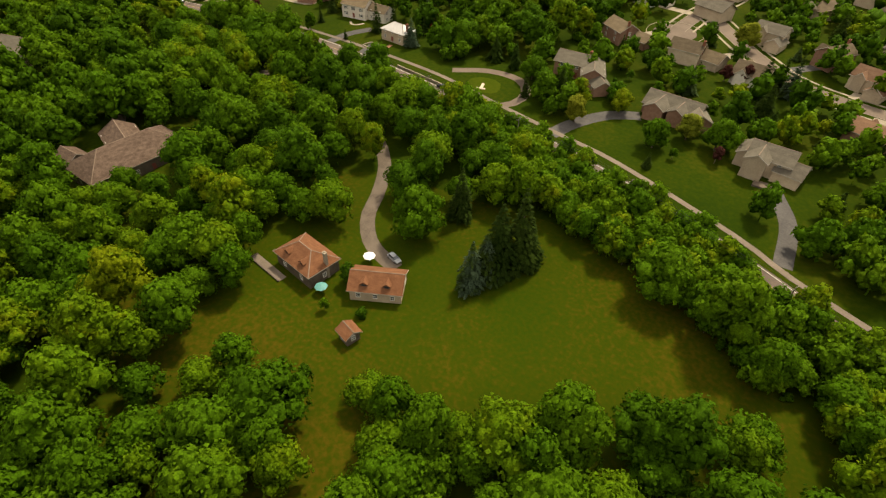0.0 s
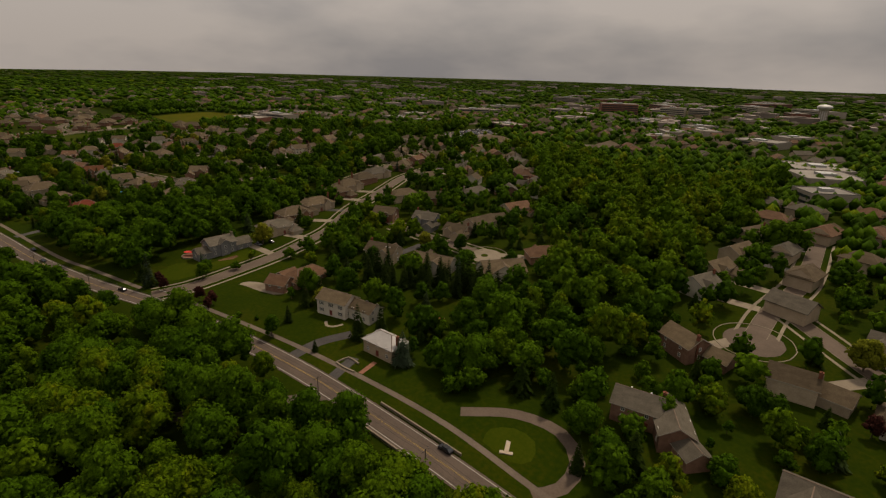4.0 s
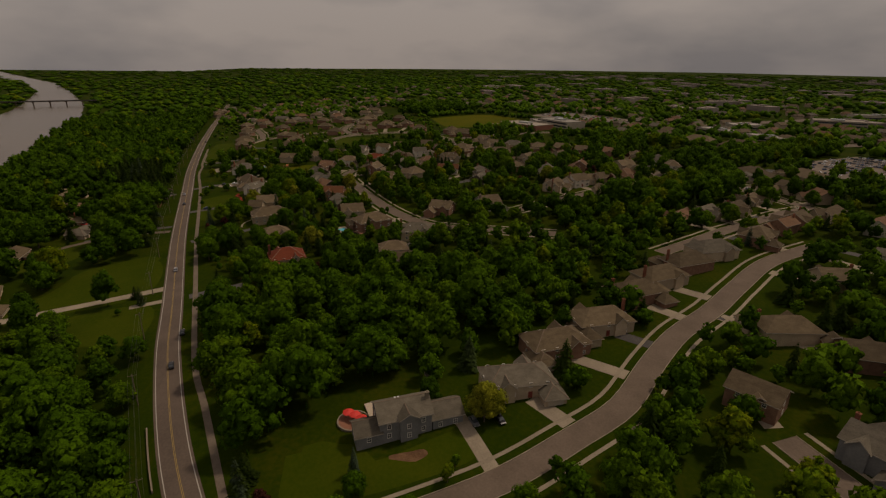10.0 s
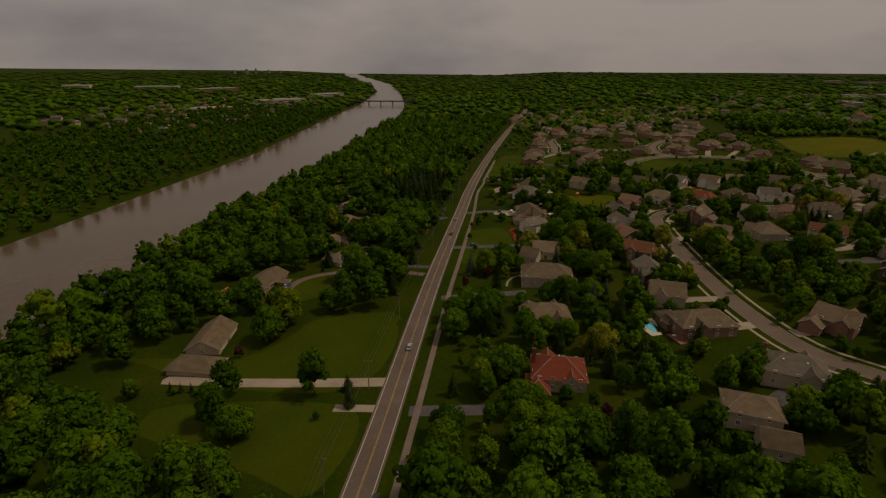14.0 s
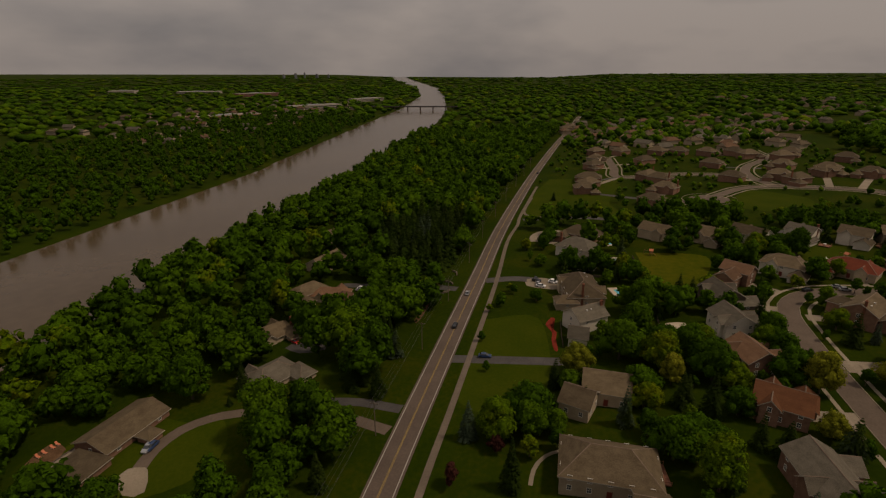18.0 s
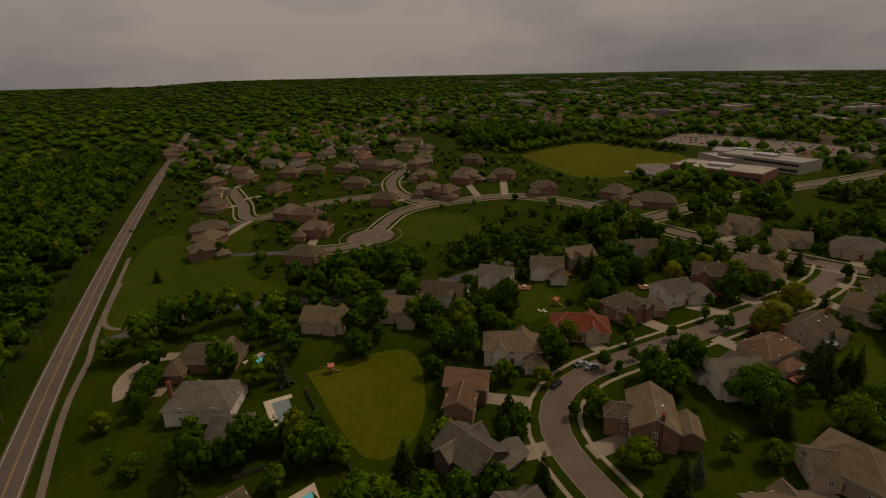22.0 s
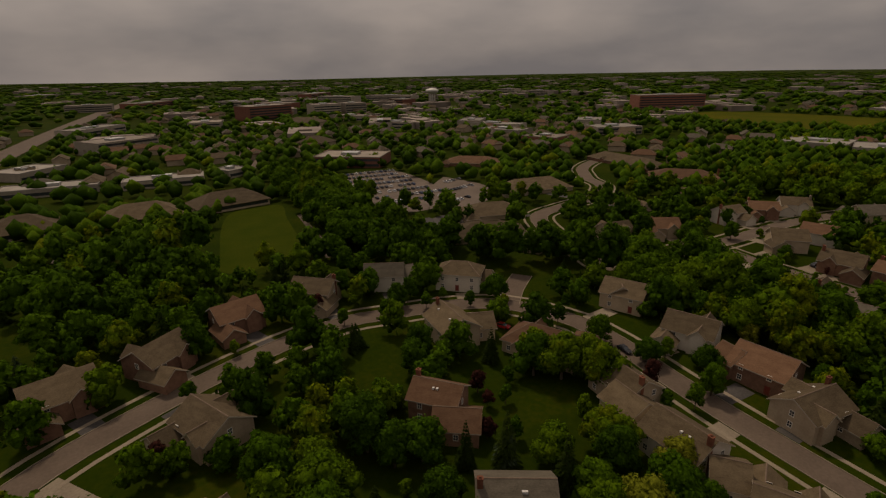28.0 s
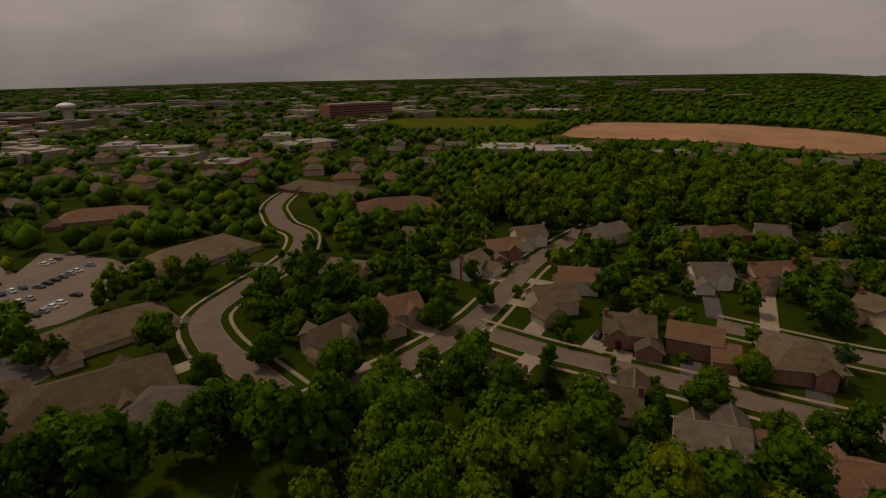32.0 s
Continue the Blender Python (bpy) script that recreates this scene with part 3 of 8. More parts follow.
street("cul2", [(-797, 268), (-786, 292), (-790, 306), (-822, 338), (-828, 360), (-824, 380), (-812, 412), (-790, 428), (-765, 435), (-725, 440), (-722, 470), (-722, 539), (-714, 637), (-712, 760), (-712, 880)], 8)
court("cul2c", -793, 310, 17)
street("n1", [(-828, 365), (-870, 360), (-910, 372), (-950, 400), (-1000, 405)], 8)
street("n2", [(-870, 360), (-885, 310), (-880, 262), (-925, 262), (-985, 262)], 8)
LINES["hwy"] = (np.array([(-713, 880), (-706, 1299), (-672, 2100)]), 18)
tagged(strip("road", curve([(-713, 880), (-706, 1299), (-672, 2100), (-640, 2700)], 40), 26, 0.3, MAT["street"]), "wide pale arterial road running to the horizon", "road", kind="structure")
tagged(strip("road", curve([(-520, 780), (-508, 850), (-480, 1080)], 20), 18, 0.2, MAT["street"]), "pale road into the town", "road", kind="structure")


def drive(pts, wide=3.6, mat="concrete", label="pale concrete driveway"):
    line = curve(pts, 4)
    LINES["drive%d" % len(LINES)] = (line, wide / 2 + 1.5)
    tagged(strip("driveway", line, wide, 0.045, MAT[mat], 0, 0.3), label, "driveway", kind="structure")


for pts, wide, mat in (
        ([(-435, 156), (-434, 130), (-433.5, 108), (-432.5, 97)], 5, "concrete"), ([(-421, 156), (-421, 143)], 3.5, "concrete"), ([(-300, 233.4), (-283.5, 232.1), (-271, 231)], 4, "concrete"),
        ([(-528, 157), (-533, 140), (-534, 122), (-530, 108), (-527, 102), (-521, 96.5), (-512, 94.5), (-504, 96)], 4, "street"),
        ([(-538, 158), (-540, 140), (-534, 112)], 4, "dark_asphalt"), ([(-568, 168), (-568.5, 185), (-569, 206)], 5, "dark_asphalt"),
        ([(-640, 172), (-643, 185), (-641, 198)], 6, "dark_asphalt"), ([(-629.5, 160), (-631.5, 148), (-632.5, 138), (-631, 118), (-630.5, 104)], 5, "dark_asphalt"),
        ([(-700, 193.3), (-709.7, 193), (-717.3, 196.6), (-720.5, 203), (-718, 209.5), (-711, 209.6), (-703, 206), (-695.8, 201.8)], 5, "concrete"), ([(-420, 166), (-421, 190)], 5, "dark_asphalt"), ([(-500, 168), (-503, 190), (-505, 205)], 5, "dark_asphalt"),
        ([(-91, 166), (-86, 172), (-86, 182), (-94, 190), (-108, 190), (-122, 182)], 4, "street"), ([(-64, 160), (-60, 172), (-52, 184), (-42, 190)], 6, "dark_asphalt"),
        ([(17, 136), (15, 155), (8, 170)], 5, "dark_asphalt"), ([(-124, 128), (-112, 122), (-100, 111), (-92, 98), (-88.5, 90), (-83, 83.3), (-76.5, 79), (-67, 76.5)], 4.4, "gravel"), ([(-165, 166), (-168, 185)], 4, "dark_asphalt"),
        ([(-187, 172), (-186, 185), (-180, 196)], 5, "dark_asphalt"), ([(-746, 185), (-750, 205), (-749, 228), (-735, 258), (-716, 300), (-716, 350)], 6, "dark_asphalt"),
        ([(-347, 466.3), (-357, 467.2)], 6, "concrete"), ([(-344, 436.5), (-355, 434.2)], 5, "concrete"), ([(-343, 416), (-352.5, 415.6)], 5.5, "dark_asphalt"), ([(-349, 484.6), (-357, 484.5)], 5.5, "concrete"), ([(-160, 166), (-200, 120), (-215, 90), (-195, 72)], 5, "gravel"), ([(-420, 560), (-445, 575), (-452, 600)], 7, "dark_asphalt"),
        ([(-563, 377.5), (-558.5, 372.8), (-552.5, 365.6), (-549.5, 358), (-549, 348)], 4.4, "concrete"), ([(-533.6, 369.5), (-533.2, 360), (-533, 348)], 5.6, "dark_asphalt"),
        ([(-506.5, 640), (-507, 617), (-507.4, 589), (-510.3, 565)], 2.6, "gravel")):
    drive(pts, wide, mat, "worn " + {"concrete": "pale concrete", "dark_asphalt": "dark asphalt", "gravel": "gravel", "street": "asphalt", "sand": "sandy"}[mat] + " driveway through the grass")

# open ground: clearings, lawns, fields
OPEN = [
    [(-92, 30), (-91, 44), (-92, 52), (-104, 62), (-92, 82), (-99, 99), (-100, 113), (-93, 120), (-88, 102), (-76, 85), (-64, 88), (-55, 78), (-42, 80), (-36, 98), (-28, 112), (-15, 107), (0, 104), (8, 98), (19, 93), (28, 99), (33, 87), (27, 83), (11, 86), (-4, 76), (-20, 63), (-27, 55), (-36, 52), (-45, 54), (-56, 46), (-53, 40), (-39, 34), (-36, 25), (-46, 18), (-59, 36), (-74, 33), (-89, 25)],
    [(-446, 50), (-428, 100), (-430, 153), (-481, 158), (-480, 121), (-450, 100)], [(-407, 78), (-424, 84), (-424, 155), (-382, 154), (-389, 132)],
    [(-467, 107), (-481, 113), (-490, 154), (-473, 157)], [(-500, 105), (-521, 101), (-526, 111), (-511, 129), (-500, 134)],
    [(-606, 171), (-609, 200), (-540, 203), (-537, 171)], [(-689, 240), (-680, 284), (-632, 268), (-626, 244)], [(-831, 343), (-790, 377), (-746, 354), (-772, 312)],
    [(-932, 502), (-959, 620), (-842, 633), (-791, 554), (-799, 499), (-819, 476)], [(86, 655), (292, 650), (309, 322), (111, 347), (106, 465)],
    [(180, 988), (277, 944), (315, 700), (122, 691), (66, 829)], [(-555, 563), (-547, 644), (-535, 674), (-509, 676), (-511, 640), (-514, 581), (-517, 572), (-545, 555)], [(-729, 419), (-763, 455), (-722, 462), (-700, 432)],
    [(-468, 747), (-412, 740), (-415, 632), (-464, 616)], [(-392, 700), (-380, 655), (-398, 618), (-425, 606), (-440, 622), (-420, 665)], [(-844, 560), (-824, 586), (-767, 527), (-799, 519)],
    [(-175, 200), (-205, 180), (-253, 181), (-256, 196), (-215, 200)], [(-120, 172), (-87, 170), (-84, 190), (-110, 200)], [(-58, 165), (-10, 152), (8, 150), (0, 172), (-20, 184), (-48, 182)], [(-305, 184), (-282, 180), (-280, 210), (-300, 206)],
    [(-540, 320), (-590, 322), (-596, 352), (-560, 348), (-545, 355)], [(-560, 392), (-590, 380), (-600, 400), (-575, 404)], [(-860, 590), (-700, 540), (-690, 640), (-850, 660)], [(-1150, 455), (-1000, 470), (-1000, 520), (-1150, 520)],
    [(-664, 610), (-625, 612), (-625, 634), (-660, 636)], [(-700, 545), (-655, 560), (-640, 520), (-690, 505)], [(-446, 45), (-428, 100), (-407, 78), (-425, 40)], [(40, 655), (90, 655), (115, 465), (120, 347), (309, 322), (300, 290), (60, 320), (60, 465)], [(-643, 526), (-661, 575), (-623, 560), (-598, 524), (-618, 514)],
    [(-924, 675), (-951, 772), (-787, 795), (-766, 718)], [(-506, 86), (-545, 84), (-545, 104), (-506, 104)], [(-455, 80), (-482, 80), (-482, 108), (-452, 105)],
    [(-540, 104), (-562, 104), (-566, 128), (-540, 130)], [(-600, 100), (-640, 92), (-640, 118), (-600, 122)],
    [(-488, 62), (-512, 60), (-532, 72), (-530, 98), (-534, 112), (-512, 124), (-494, 114), (-488, 95)], [(-424, 100), (-440, 76), (-456, 70), (-440, 60), (-424, 74)],
    [(-660, 318), (-690, 308), (-694, 345), (-664, 345)], [(-600, 366), (-575, 372), (-575, 392), (-598, 396)],
    [(-828, 398), (-802, 410), (-772, 401), (-766, 377), (-783, 370)], [(-740, 354), (-735, 377), (-722, 398), (-703, 386), (-709, 356)], [(-709, 350), (-687, 362), (-666, 355), (-678, 335)],
    [(-281, 178), (-275, 205), (-274, 238), (-289, 240), (-289, 206), (-302, 199), (-308, 186)],
    [(-888, 200), (-877, 262), (-785, 246), (-738, 258), (-748, 210), (-738, 184), (-800, 182)],
]
patch("meadow", [(-125, 20), (-122, 70), (-108, 108), (-72, 116), (-22, 122), (20, 106), (48, 92), (52, 66), (10, 48), (-15, 15), (-50, -6), (-95, 2)], 0.04, MAT["meadow"], "unmown meadow with yellowed grass round a farmstead", "meadow", 8)
for p in (1, 2, 3, 34, 36, 37, 41, 42, 5, 7, 11, 12, 19):
    patch("lawn", OPEN[p], 0.035, MAT["lawn"], "open mown lawn", "lawn", 10)
patch("field", OPEN[6], 0.035, MAT["field"], "yellowing playing field behind houses", "field", 10)
patch("field", OPEN[8], 0.06, MAT["field"], "large green school field", "field", 15)
patch("field", OPEN[9], 0.1, MAT["soil"], "bare brown ploughed field", "field", 25)
patch("field", OPEN[10], 0.1, MAT["field"], "wide bright green field", "field", 25)
for p in (13, 14, 15, 29):
    patch("car_park", OPEN[p], 0.13 if p == 14 else 0.07, MAT["lot"], "large pale car park", "car park", 10)

# ---- houses ----
def window_mesh(name, w, h, t, d, glazed):
    """A window in one piece: a frame with a mullion and a rail, and panes set back behind it."""
    xs, zs = (-w / 2, -w / 2 + t, -0.03, 0.03, w / 2 - t, w / 2), (-0.04, t, h * 0.5 - 0.03, h * 0.5 + 0.03, h - t, h)
    verts = [(x, -d, z) for z in zs for x in xs] + [(x, 0, z) for z in (zs[0], zs[-1]) for x in (xs[0], xs[-1])]
    faces, index = [(0, 5, 37, 36), (30, 38, 39, 35), (0, 36, 38, 30), (5, 35, 39, 37)], [0] * 4
    for j in range(5):
        for i in range(5):
            q = (6 * j + i, 6 * j + i + 1, 6 * j + i + 7, 6 * j + i + 6)
            if i in (1, 3) and j in (1, 3):
                o = len(verts)
                verts += [(verts[c][0], -0.03, verts[c][2]) for c in q]
                faces += [(q[c], q[(c + 1) % 4], o + (c + 1) % 4, o + c) for c in range(4)]
                index += [0] * 4
                if glazed:
                    faces.append((o, o + 1, o + 2, o + 3))
                    index.append(1)
            else:
                faces.append(q)
                index.append(0)
    return mesh(name, verts, faces, [MAT["white_trim"], MAT["glass"]], index)


WINDOW = window_mesh("window_frame", 1.15, 1.5, 0.11, 0.09, False)
WHOLE = window_mesh("window", 1.15, 1.5, 0.11, 0.09, True)
PANE = boxes("window_pane", [(-0.5, 0.5, -0.028, 0.0, 0.06, 1.42)], MAT["glass"])
DOOR = boxes("front_door", [(-0.5, 0.5, -0.08, 0, 0, 2.1), (-0.62, -0.5, -0.12, 0, 0, 2.22), (0.5, 0.62, -0.12, 0, 0, 2.22)], MAT["door_red"])
GARAGE = boxes("garage_door", [(-2.4, 2.4, -0.07, 0, 0.54 * i, 0.54 * i + 0.5) for i in range(4)] + [(-2.4, 2.4, -0.03, 0, 0, 2.14)], MAT["garage_door"])
CHIMNEY = {}
for key, mat in (("b", "brick_red"), ("c", "concrete")):
    CHIMNEY[key] = boxes("chimney", [(-0.5, 0.5, -0.38, 0.38, -9, 0.9), (-0.58, 0.58, -0.46, 0.46, 0.9, 1.05), (-0.18, 0.18, -0.18, 0.18, 1.05, 1.35)], MAT[mat])
SHUTTER = boxes("shutter", [(-0.2, 0.2, -0.06, 0, 0, 1.5)], MAT["dark_trim"])
VENT = boxes("roof_vent", [(-0.25, 0.25, -0.25, 0.25, -0.2, 0.35)], MAT["tower_white"])
SPINE = np.array([(20, 20), (-60, 100), (-130, 140), (-200, 180), (-290, 190), (-420, 190), (-510, 205), (-560, 250), (-568, 300), (-555, 370), (-520, 410), (-480, 430)], float)
HOUSES = []


def walls_data(L, D, e, top, kind):
    """Walls of one block; gable ends reach up to the ridge."""
    v, f = box_data(-L / 2, L / 2, -D / 2, D / 2, -2.5, e)
    if kind == "g":
        for s in (-1, 1):
            o = len(v)
            x = s * L / 2
            v += [(x, -D / 2, e), (x, D / 2, e), (x, 0, top - 0.15)]
            f.append((o, o + 1, o + 2) if s > 0 else (o + 1, o, o + 2))
    return v, f


def roof_data(L, D, e, top, kind, over=0.55):
    """A roof as a solid slab: gabled or hipped."""
    l, d, t = L / 2 + over, D / 2 + over, 0.24
    drop = over * (top - e) / (D / 2)
    if kind == "g":
        prof = [(-d, e - drop), (0, top), (d, e - drop), (d, e - drop - t), (0, top - t - 0.1), (-d, e - drop - t)]
        v = [(x, y, z + 0.12) for x in (-l, l) for y, z in prof]
        return v, [(0, 6, 7, 1), (1, 7, 8, 2), (2, 8, 9, 3), (3, 9, 10, 4), (4, 10, 11, 5), (5, 11, 6, 0), (0, 1, 4, 5), (1, 2, 3, 4), (11, 10, 7, 6), (10, 9, 8, 7)]
    r = max(0.3, L / 2 - D / 2 * 0.95)
    b = e - drop + 0.12
    v = [(-l, -d, b), (l, -d, b), (l, d, b), (-l, d, b), (-r, 0, top + 0.12), (r, 0, top + 0.12), (-l, -d, b - t), (l, -d, b - t), (l, d, b - t), (-l, d, b - t)]
    return v, [(0, 1, 5, 4), (1, 2, 5), (2, 3, 4, 5), (3, 0, 4), (6, 7, 1, 0), (7, 8, 2, 1), (8, 9, 3, 2), (9, 6, 0, 3), (9, 8, 7, 6)]


def roof_mesh(name, data, material, kind):
    """Shingles on the slopes, painted boards along the eaves and verges."""
    tops = 2 if kind == "g" else 4
    return mesh(name, *data, [material, MAT["fascia"]], [0 if i < tops else 1 for i in range(len(data[1]))])


def ridge_mesh(L, D, e, top, kind, over=0.55):
    """Cap shingles along the ridge, and along the hips of a hipped roof."""
    l, d = L / 2 + over, D / 2 + over
    if kind == "g":
        runs = [((-l, 0, top), (l, 0, top))]
    else:
        r, b = max(0.3, L / 2 - D / 2 * 0.95), e - over * (top - e) / (D / 2)
        runs = [((-r, 0, top), (r, 0, top))] + [((s * r, 0, top), (s * l, c * d, b)) for s in (-1, 1) for c in (-1, 1)]
    verts, faces = [], []
    for a, b in runs:
        a, b = Vector(a), Vector(b)
        w = (b - a).cross(Vector((0, 0, 1))).normalized() * 0.15
        o = len(verts)
        verts += [q + s * w + Vector((0, 0, 0.12 + (0.05 if s else 0.075) - 0.06 * abs(s))) for q in (a, b) for s in (-1, 0, 1)]
        verts += [q + Vector((0, 0, -0.02)) for q in (a, b)]
        faces += [(o, o + 3, o + 4, o + 1), (o + 1, o + 4, o + 5, o + 2), (o, o + 6, o + 7, o + 3), (o + 2, o + 5, o + 7, o + 6), (o, o + 1, o + 2, o + 6), (o + 3, o + 7, o + 5, o + 4)]
    return mesh("ridge_cap", verts, faces, MAT["ridge"])


def glaze(thing, m, fine, shutters):
    """A window: near ones in their parts, farther ones in one piece."""
    if not fine:
        return part("window", WHOLE, thing, "", m)
    w = part("window", WINDOW, thing, "", m)
    part("pane", PANE, w)
    for c in (-0.82, 0.82) if shutters else ():
        part("shutter", SHUTTER, w, "dark shutter", pose(c, 0, 0))
    return w


def house(x, y, turn, L, D, top, kind, roof, wall, front, wings=(), lane=None, storeys=None):
    """A detached house. front: +1 or -1, the long side that faces the street. wings: blocks (x, y, turn, length, depth, top, kind)."""
    rnd = random.Random(round(x * 31 + y * 17))
    close = float(near_line(np.array([x]), np.array([y]), SPINE)[0])
    if x < -775 and L == 20.0:
        L, D = 16.5, 11.5   # the younger estate has smaller plots
    base = z_at(x, y) + 0.15
    words = {"t": "brown shingled", "g": "grey shingled", "r": "red-brown shingled", "m": "maroon shingled", "R": "bright red", "o": "orange cedar-shake", "s": "weathered shake", "w": "white metal"}[roof]
    skin = {"w": "white-sided", "c": "cream-sided", "b": "brick", "l": "blue-grey sided", "d": "dark timber", "R": "red boarded"}[wall]
    e = max(2.5, top - 0.30 * D)
    tall = e > 4.4
    thing = tagged(new("house"), "%s %s house with a %s %s roof" % ("two-storey" if tall else "low", skin, "gabled" if kind == "g" else "hipped", words), "house", "houses of the suburb")
    thing.matrix_basis = pose(x, y, base, 0, 0, turn)
    HOUSES.append((x, y, max(L, D) / 2 + 1.0))
    blocks = [(Matrix.Identity(4), L, D, e, top, kind)]
    inv = pose(x, y, base, 0, 0, turn).inverted()
    for q in wings:
        we = max(2.4, q[5] - 0.30 * q[4])
        blocks.append((inv @ pose(q[0], q[1], base, 0, 0, q[2]), q[3], q[4], we, q[5], q[6]))
        HOUSES.append((q[0], q[1], max(q[3], q[4]) / 2 + 0.5))
    auto = not wings and L > 9 and close < 420 and roof not in "ow"
    if auto:
        # a lower garage block that steps forward to the street, and a small front gable
        side = rnd.choice((-1, 1))
        blocks.append((pose(side * (L / 2 - 1.6), front * (D / 2 + 0.4), 0, 0, 0, 90), 9.0, 6.4, 2.7, 4.9, kind))
        if close < 150:
            blocks.append((pose(rnd.choice((-1, 1)) * L * 0.2, -front * (D / 2 - 1.6), 0, 0, 0, 90), 5.6, 4.6, e, e + 2.0, "g"))
        if close < 150 or tall and kind == "g" or rnd.random() < 0.4:
            blocks.append((pose(-side * L * 0.22, front * (D / 2 - 1.4), 0, 0, 0, 90), 4.4, 4.2, e, e + 1.9, "g"))
    for i, (m, l, d, h, t, k) in enumerate(blocks):
        part("wall" if i == 0 else "wing_wall", mesh("house_wall", *walls_data(l, d, h, t, k), WALL[wall]), thing, "" if i == 0 else skin + " wing", m)
        part("roof" if i == 0 else "wing_roof", roof_mesh("house_roof", roof_data(l, d, h, t, k), ROOF[roof], k), thing, words + " roof", m)
        if close < 105:
            part("ridge_cap", ridge_mesh(l, d, h, t, k), thing, "", m)
        fine, plainer = close < 36, close > 95
        if close > 128 or plainer and i:
            continue
        floors = (0.9, 3.6) if h > 4.4 else (0.9,)
        for s in (1, -1):
            n = max(1, int(l / ((4.0 if fine else 5.0) if not plainer else 6.4)))
            for z in floors:
                for j in range(n):
                    if i == 0 and s == front and z < 1 and j == n // 2:
                        part("door", DOOR, thing, "", m @ pose((j + 0.5) * l / n - l / 2, s * d / 2, 0.1, 0, 0, 0 if s < 0 else 180))
                        continue
                    glaze(thing, m @ pose((j + 0.5) * l / n - l / 2, s * d / 2, z, 0, 0, 0 if s < 0 else 180), fine, fine and wall == "w" and i == 0 and s == front)
            if i > 0 and s == front and auto and d > 6:
                part("garage_door", GARAGE, thing, "cream panelled garage door", m @ pose(s * l / 2, 0, 0.1, 0, 0, 90 if s > 0 else -90))
                continue
            if close > 130 or (i and not fine):
                continue
            for z in floors:
                for c in ((-d / 4, d / 4) if fine and d > 7.5 else (0.0,)):
                    glaze(thing, m @ pose(s * l / 2, c, z, 0, 0, 90 if s > 0 else -90), fine, False)
    if close < 300 and D > 7 and rnd.random() < 0.5:
        part("chimney", CHIMNEY["b" if wall in "bc" or rnd.random() < 0.5 else "c"], thing, "brick chimney stack", pose(rnd.choice((-1, 1)) * (L / 2 - 0.3), rnd.choice((-1, 1)) * D * 0.12, top + 0.2))
        for j in range(2 if close < 90 and roof != "o" else 0):
            part("vent", VENT, thing, "", pose(rnd.uniform(-0.3, 0.3) * L, -front * D * 0.2, e + (top - e) * 0.62))
    for c in (-L * 0.22, L * 0.22) if roof == "o" and D > 5 else ():
        dm = part("dormer", mesh("dormer_wall", *walls_data(2.2, 1.7, e + 1.35, e + 2.0, "g"), WALL["d"]), thing, "small shingled dormer", pose(c, -front * 0 - D * 0.27, 0, 0, 0, 90))
        part("dormer_roof", mesh("dormer_roof", *roof_data(2.2, 1.7, e + 1.35, e + 2.0, "g", 0.25), ROOF[roof]), dm)
        part("pane", PANE, dm, "", pose(-1.12, 0, e + 0.15, 0, 0, -90) @ Matrix.Diagonal((1, 1, 0.75, 1)))
    if lane:
        a, b = np.array((x, y)), np.array(lane)
        u = (b - a) / np.linalg.norm(b - a)
        drive([a + u * (D / 2 + 1.0), (a + b) / 2 + u * 2, b], 5.0 if close < 420 else 4.0, rnd.choice(("concrete", "concrete", "concrete", "dark_asphalt")), "short driveway from a house to the street")
    return thing


house(-86.5, 63.6, -7, 14.2, 9.5, 7.2, "h", "o", "d", 1, (), None)
house(-65.8, 68.2, 29, 13.0, 8.5, 6.0, "g", "o", "c", 1, (), None)
house(-61.3, 52.4, -14, 3.6, 3.6, 3.9, "g", "o", "d", 1, (), None)
house(-161.3, 194.0, -4, 13.8, 8.6, 7.4, "h", "w", "c", -1, (), None)
house(-496.5, 482.5, -91, 13.4, 11.0, 9.0, "g", "t", "c", 1, [(-488.7, 481.7, -17, 8.5, 9, 6.5, 'g')], (-492.8, 498.4))
house(-564.5, 437.4, -58, 13.5, 12.0, 8.5, "g", "t", "c", -1, (), (-590.2, 468.3))
house(-477.2, 464.7, -60, 20.0, 12.0, 7.5, "h", "r", "c", 1, (), (-461.0, 467.0))
house(-436.4, 429.8, -80, 13.0, 12.0, 8.5, "g", "r", "b", -1, [(-439.6, 436.5, -93, 6.0, 9, 7, 'g')], (-452.2, 429.4))
house(-437.9, 450.3, -66, 13.0, 11.0, 8.5, "g", "t", "w", -1, (), (-452.2, 450.7))
house(-540.0, 378.2, -2, 11.0, 9.0, 8.0, "g", "g", "c", -1, [(-532.4, 376.6, -4, 6.4, 10.6, 7.0, 'g'), (-536.2, 374.4, 88, 5.6, 4.6, 7.2, 'g'), (-538.2, 372.2, 88, 4.6, 4.2, 5.2, 'g'), (-543.2, 376.8, 88, 8.0, 4.6, 6.8, 'g')], None)
house(-517.0, 364.4, -52, 15.0, 10.5, 8.6, "g", "g", "d", 1, [(-511.6, 357.6, -52, 6.0, 8.0, 6.0, 'g')], None)
house(-382.3, 435.9, -77, 13.0, 10.0, 6.0, "g", "g", "c", 1, (), (-363.9, 437.4))
house(-474.8, 399.0, -59, 13.0, 11.0, 8.0, "g", "t", "c", 1, (), (-458.1, 400.6))
house(-595.1, 264.8, 12, 13.0, 11.0, 8.5, "g", "g", "w", 1, (), (-591.9, 283.4))
